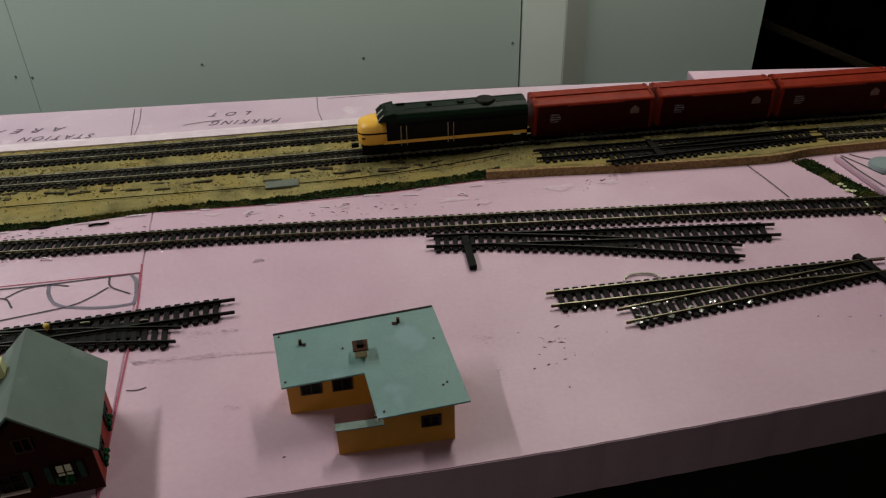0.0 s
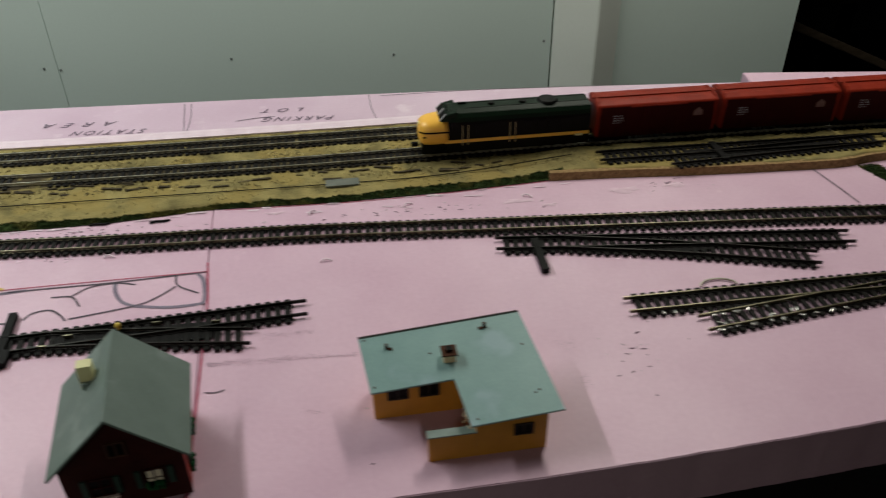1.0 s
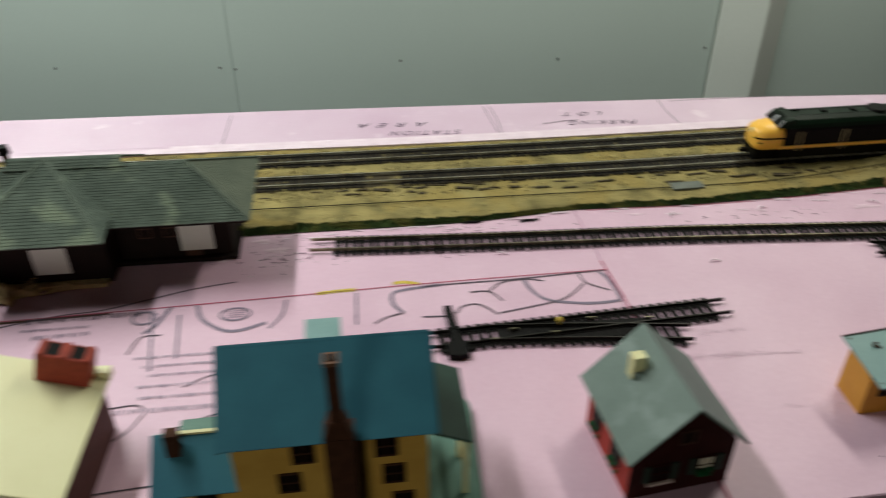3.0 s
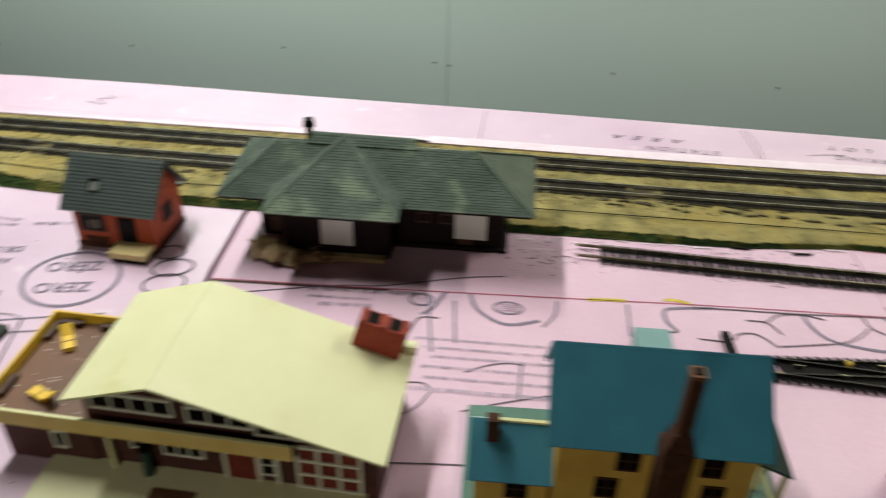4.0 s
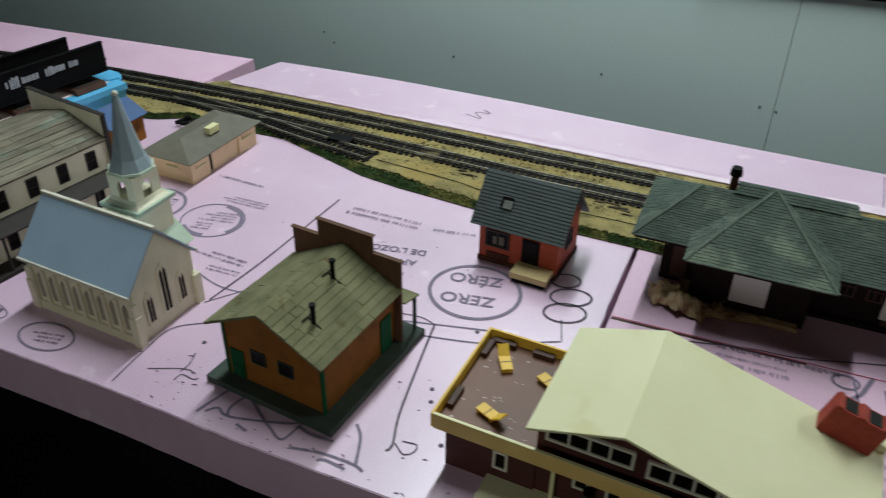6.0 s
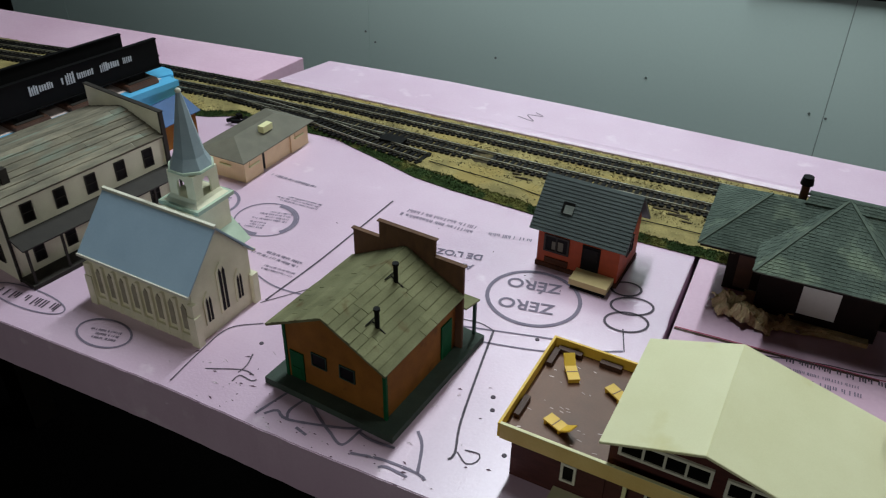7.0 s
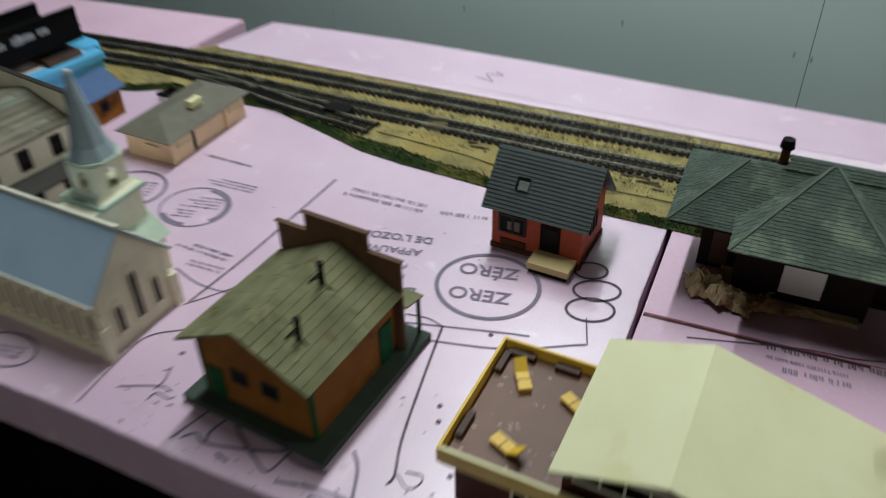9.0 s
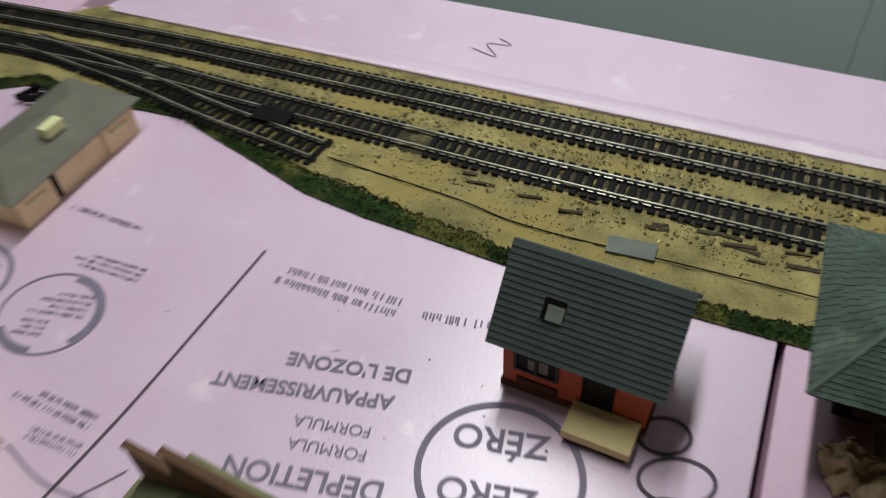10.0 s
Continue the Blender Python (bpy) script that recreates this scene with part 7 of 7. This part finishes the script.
def cable(label, pts, z=0.0045, r=0.0005):
    bm = mk()
    line = smooth_line([(x, y, z + roadbed_height(x, y, front_y(x)) - 0.0035) for x, y in pts], 0.006)
    sweep(bm, line, [(r * math.cos(a), r + r * math.sin(a)) for a in [k * math.pi / 3 for k in range(6)]])
    tagged(part("track_wire", bm, "black", None), label, "wire")


cable("thin dark wire lying along the tan ballast", [(-1.20, 0.783), (-1.10, 0.775), (-1.04, 0.767), (-0.9, 0.769), (-0.7, 0.771), (-0.5, 0.772), (-0.35, 0.774), (-0.2, 0.775), (-0.06, 0.780), (0.08, 0.795)])
for x, y, a, w, d in ((-0.1625, 0.777, 2, 0.034, 0.013), (-0.9795, 0.7705, 4, 0.03, 0.014)):
    p = thing("concrete_plate", pose(x, y, 0.0037, 0, 0, a), "small grey cast plate lying on the ballast", "plate", "grey plates on the ballast")
    boxpart("slab", "grey_plate", p, -w / 2, -d / 2, 0, w / 2, d / 2, 0.0022, bevel=0.0004)

# rail joiners: bright clips where track lengths meet
for x, y in ((-1.153, 0.822), (-0.479, 0.821), (-1.03, 0.8203), (-0.62, 0.821), (-0.19, 0.8232), (-0.42, 0.8715), (-0.98, 0.870), (-1.38, 0.8265)):
    j = thing("rail_joiner", pose(x, y, ZB + TIE_H, 0, 0, 8 if x < -1.1 else 0), "bright metal joiner on the track rails", "rail joiner", "rail joiners")
    for s in (-1, 1):
        boxpart("clip", "rail_steel", j, -0.006, s * GAUGE / 2 - 0.0014, 0.0002, 0.006, s * GAUGE / 2 + 0.0014, 0.0016, bevel=0.0003)

# torn, crumpled paper by the station
pile = thing("crumpled_paper", pose(-0.834, 0.659, 0.0), "crumpled beige paper stuffed beside the station base", "paper")
rr = random.Random(12)


def crumpled_sheet(cx, cy, z, sx, sy, high, turn, seed):
    """A creased, folded sheet: ridged folds over a grid, rolled down at its rim."""
    bm = mk()
    n = 15
    grid = []
    m = pose(cx, cy, 0, 0, 0, turn)
    for i in range(n):
        row = []
        for j in range(n):
            u, v = i / (n - 1) * 2 - 1, j / (n - 1) * 2 - 1
            q = Vector((u * 1.3 + seed * 7, v * 1.3, seed))
            fold = 1 - abs(noise.noise(q * 0.9)) * 2.2
            fine = 1 - abs(noise.noise(q * 2.0)) * 2.2
            h = high * (0.34 * fold + 0.26 * fine + 0.26) * (1 - 0.8 * max(abs(u), abs(v)) ** 3)
            p = m @ Vector((u * sx * (0.8 + 0.25 * noise.noise(q * 2)), v * sy * (0.8 + 0.25 * noise.noise(q * 2.2)), 0))
            row.append(bm.verts.new((p.x, p.y, z + max(0.0004, h))))
        grid.append(row)
    for i in range(n - 1):
        for j in range(n - 1):
            bm.faces.new((grid[i][j], grid[i + 1][j], grid[i + 1][j + 1], grid[i][j + 1]))
    part("scrap", bm, "kraft", pile)


for cx, cy, z, sx, sy, high, turn in ((-0.008, 0.004, 0.0, 0.018, 0.014, 0.022, 15), (0.016, -0.004, 0.0, 0.019, 0.012, 0.019, -25), (0.003, -0.006, 0.005, 0.013, 0.011, 0.019, 60), (0.034, 0.001, 0.0, 0.016, 0.009, 0.011, 5), (0.066, 0.006, 0.0, 0.020, 0.007, 0.008, 10), (-0.012, 0.010, 0.004, 0.012, 0.010, 0.016, -50)):
    crumpled_sheet(cx, cy, z, sx, sy, high, turn, cx * 31 + turn)

rr = random.Random(44)
for i in range(13):
    bx, by = -0.020 + 0.0052 * i + rr.uniform(-0.002, 0.002), 0.012 - 0.014 * min(1.0, i / 4) + 0.012 * max(0.0, (i - 6) / 6) + rr.uniform(-0.003, 0.003)
    wide, high, lean, turn = rr.uniform(0.004, 0.009), rr.uniform(0.010, 0.024) * (1.0 if i < 7 else 0.5), rr.uniform(-0.5, 0.3), rr.uniform(-50, 40)
    m = pose(bx, by, 0.0, 0, 0, turn)
    bm = mk()
    rows = []
    for j in range(5):
        f = j / 4
        bend = lean * high * f + 0.0030 * math.sin(f * 5 + i)
        rows.append([bm.verts.new(m @ Vector((wide * (u - 0.5) * (1 - 0.35 * f) + 0.0012 * rr.uniform(-1, 1), bend + 0.0022 * rr.uniform(-1, 1), high * f * (1 - 0.12 * abs(u - 0.5)) + 0.0003))) for u in (0.0, 0.33, 0.66, 1.0)])
    for a, b in zip(rows, rows[1:]):
        for j in range(3):
            bm.faces.new((a[j], a[j + 1], b[j + 1], b[j]))
    flap = part("torn_flap", bm, "kraft", pile)
    flap.modifiers.new("thickness", "SOLIDIFY").thickness = 0.0004

# gouges dark with their shade, pinholes, torn flecks, white glints of glossy dents
verts, faces = [], []
rr = random.Random(15)
SPOTS = [(-0.55, 0.71, 0.05, 0.03, 60), (-0.56, 0.693, 0.05, 0.012, 40), (-0.44, 0.683, 0.12, 0.006, 24), (-0.42, 0.725, 0.10, 0.006, 26), (-0.08, 0.722, 0.14, 0.01, 40), (-0.38, 0.722, 0.10, 0.006, 16), (0.17, 0.74, 0.05, 0.012, 20), (0.06, 0.49, 0.03, 0.05, 26), (-0.13, 0.45, 0.03, 0.03, 8), (-1.0, 0.46, 0.06, 0.06, 14), (-0.93, 0.50, 0.03, 0.05, 10), (-1.06, 0.64, 0.12, 0.05, 12), (-0.6, 0.685, 0.05, 0.03, 40), (0.3, 0.5, 0.2, 0.05, 10), (-1.17, 0.40, 0.06, 0.02, 12), (-1.06, 0.372, 0.14, 0.010, 44), (-1.2, 0.40, 0.10, 0.03, 16), (-0.95, 0.40, 0.08, 0.03, 12)]
for cx, cy, sx, sy, k in SPOTS:
    for i in range(k):
        x, y = cx + rr.gauss(0, 0.5) * sx, cy + rr.gauss(0, 0.5) * sy
        a, w, d = rr.uniform(-0.6, 0.6), 0.0006 + 0.0028 * rr.random() ** 2.2, rr.uniform(0.0003, 0.0008)
        b = len(verts)
        for u, v in ((-w, -d * 0.5), (0, -d), (w, 0), (0, d)):
            verts.append((x + u * math.cos(a) - v * math.sin(a), y + u * math.sin(a) + v * math.cos(a), 0.0003 + (0.0005 if (u, v) == (0, d) else 0)))
        faces.append((b, b + 1, b + 2, b + 3))
for nm, m_, pick in (("foam_gouges", "gouge", 0), ("foam_flecks", "foam_white", 1)):
    me = bpy.data.meshes.new(nm)
    vv, ff = [], []
    for f in faces[pick::2]:
        b = len(vv)
        vv += [verts[i] for i in f]
        ff.append((b, b + 1, b + 2, b + 3))
    me.from_pydata(vv, [], ff)
    me.materials.append(M[m_])
    tagged(new(nm, me), "small nicks, torn flecks and painted glints on the pink foam", "foam scraps", kind="stuff")
for x, y in ((-0.979, 0.549), (-0.985, 0.470), (-0.980, 0.457), (-1.18, 0.441), (-0.955, 0.42)):
    bm = mk()
    tube(bm, x, y, 0.0, 0.0005, 0.0020, 0.0018, 10)
    part("peg_hole", bm, "ink", board_c)

# pale scuffs where the foam skin was torn
rr = random.Random(22)
for cx, cy, w, d, bd in ((0.008, 0.728, 0.020, 0.006, board_a), (0.122, 0.735, 0.022, 0.009, board_a), (0.04, 0.717, 0.012, 0.004, board_a), (0.175, 0.738, 0.016, 0.007, board_a), (-0.585, 0.705, 0.018, 0.008, board_b), (-0.63, 0.695, 0.014, 0.007, board_b), (-0.545, 0.722, 0.016, 0.004, board_b), (-0.60, 0.722, 0.012, 0.005, board_b), (-0.23, 0.735, 0.016, 0.003, board_a), (-0.10, 0.730, 0.010, 0.003, board_a)):
    bm = mk()
    vs = []
    for k in range(16):
        a = k * math.pi / 8
        f = rr.uniform(0.6, 1.0) * (0.8 + 0.2 * math.cos(3 * a + cx * 90))
        vs.append(bm.verts.new((cx + w * f * math.cos(a), cy + d * f * math.sin(a), 0.0003)))
    mid = bm.verts.new((cx, cy, 0.0009))
    for k in range(16):
        bm.faces.new((vs[k], vs[(k + 1) % 16], mid))
    part("torn_scuff", bm, "scuff", bd)

# torn skin, and splits with their shadow as dark lines, along the ballast's edge
rr = random.Random(52)
for lo_, hi_, count, bd in ((-0.62, -0.31, 16, board_b), (-0.27, 0.06, 13, board_a)):
    for i in range(count):
        x = lo_ + (hi_ - lo_) * (i + rr.random()) / count
        w = rr.uniform(0.006, 0.020)
        y = front_y(x) - rr.choice((0.0030, 0.0040, 0.0065, 0.0110, 0.016))
        tip = y + rr.uniform(-0.0025, 0.0020)
        ribbon("torn_edge", bd, [(x, y), (x + w * 0.4, y + rr.uniform(-0.0010, 0.0012)), (x + w, tip)], rr.uniform(0.0009, 0.0024), "foam_white", 0.0005 + 0.00002 * i, step=0.002, wobble=0.7)
        if i % 2:
            ribbon("split", bd, [(x - 0.001, y - 0.0014), (x + w * 0.5, y - 0.0010), (x + w * 0.9, tip - 0.0016)], rr.uniform(0.0004, 0.0008), "gouge", 0.0004 + 0.00002 * i, step=0.002, wobble=0.5)

# pen lines on the loose thin sheet
for pts in ([(0.428, 0.742), (0.432, 0.712), (0.440, 0.678)], [(0.430, 0.745), (0.442, 0.722), (0.452, 0.700)], [(0.440, 0.746), (0.452, 0.735), (0.475, 0.722)]):
    ribbon("pen_line", board_f, pts, 0.0022, "ink", 0.0064)
# cream crumbs along the turf strip
for i in range(26):
    u = rr.random()
    bm = mk()
    bmesh.ops.create_icosphere(bm, subdivisions=1, radius=rr.uniform(0.0012, 0.0030), matrix=pose(0.404 + 0.012 * u + rr.uniform(-0.003, 0.003), 0.71 - 0.085 * u, 0.0012) @ Matrix.Diagonal((1.3, 1, 0.5, 1)))
    part("foam_crumb", bm, "chalet_roof", board_a)

# dark chips on the ballast, twigs and curls of foam beside it
verts, faces = [], []
for i in range(70):
    x = rr.uniform(-1.1, 0.05)
    y = rr.choice((0.8035, 0.8035, 0.796, 0.79)) + rr.uniform(-0.003, 0.003)
    z = roadbed_height(x, y, front_y(x)) + 0.0003
    w, d, h, a = rr.uniform(0.003, 0.011), rr.uniform(0.0008, 0.0018), rr.uniform(0.0004, 0.0012), rr.uniform(-0.2, 0.2)
    k = len(verts)
    for zz in (z - 0.0005, z + h):
        for u, v in ((-w, -d), (w, -d), (w, d), (-w, d)):
            verts.append((x + u * math.cos(a) - v * math.sin(a), y + u * math.sin(a) + v * math.cos(a), zz))
    faces += [(k + 4, k + 5, k + 6, k + 7)] + [(k + j, k + (j + 1) % 4, k + 4 + (j + 1) % 4, k + 4 + j) for j in range(4)]
me = bpy.data.meshes.new("ballast_chips")
me.from_pydata(verts, [], faces)
me.materials.append(M["cinder"])
tagged(new("ballast_chips", me), "dark flat chips scattered along the tan ballast", "chips", kind="stuff")
for x, y, a in ((-0.339, 0.7325, 8), (-0.396, 0.7345, 3)):
    tw = thing("twig", pose(x, y, 0.0, 0, 0, a), "short dark twig lying on the pink foam", "twig", "twigs on the foam")
    bm = mk()
    sweep(bm, smooth_line([(-0.009, 0, 0.0004), (-0.003, 0.0008, 0.0008), (0.004, -0.0004, 0.0008), (0.010, 0.0010, 0.0003)], 0.002), [(-0.0009, 0), (0.0009, 0), (0.0012, 0.0012), (-0.0008, 0.0014)])
    part("stem", bm, "black", tw)
for x, y, a in ((-0.194, 0.730, 60), (-0.18, 0.649, 10), (-0.375, 0.679, -5), (-0.10, 0.733, 30), (0.02, 0.735, -20)):
    bm = mk()
    sweep(bm, smooth_line([(-0.004, -0.001, 0.0002), (-0.001, 0.001, 0.0016), (0.003, 0.0005, 0.0012), (0.006, -0.001, 0.0002)], 0.001), [(-0.0007, 0), (0.0007, 0), (0.0006, 0.0008), (-0.0006, 0.0008)])
    ob = part("foam_curl", bm, "foam_white", board_a if x > -0.27 else board_b)
    ob.matrix_basis = pose(x, y, 0.0002, 0, 0, a)

# small things
kn = thing("brass_knob", pose(-0.343, 0.571, 0.0046), "small brass knob standing on the black turnout", "knob")
bm = mk()
tube(bm, 0, 0, 0, 0.002, 0.0016, 0.0016, 10)
bmesh.ops.create_icosphere(bm, subdivisions=2, radius=0.0026, matrix=pose(0, 0, 0.004))
part("head", bm, "glue", kn, smooth=True)
for x, y, a in ((-1.455, 0.765, 20), (-1.447, 0.774, -30), (-1.466, 0.769, 70)):
    cp = thing("loose_coupler", pose(x, y, 0.0035, 0, 0, a), "black loose coupler lying beside the track", "coupler", "loose couplers")
    boxpart("shank", "black", cp, -0.009, -0.002, 0, 0.006, 0.002, 0.004, bevel=0.0006)
    boxpart("knuckle", "black", cp, 0.005, -0.004, 0, 0.011, 0.003, 0.006, bevel=0.001)
sg = thing("signal_base", pose(0.462, 0.715, 0.006), "grey-blue round base with a dark post", "signal")
bm = mk()
tube(bm, 0, 0, 0, 0.005, 0.017, 0.015, 20)
part("foot", bm, "steeple", sg, bevel=0.001)
bm = mk()
tube(bm, 0.004, 0, 0.005, 0.06, 0.0022, 0.0018, 10)
part("mast", bm, "black", sg)
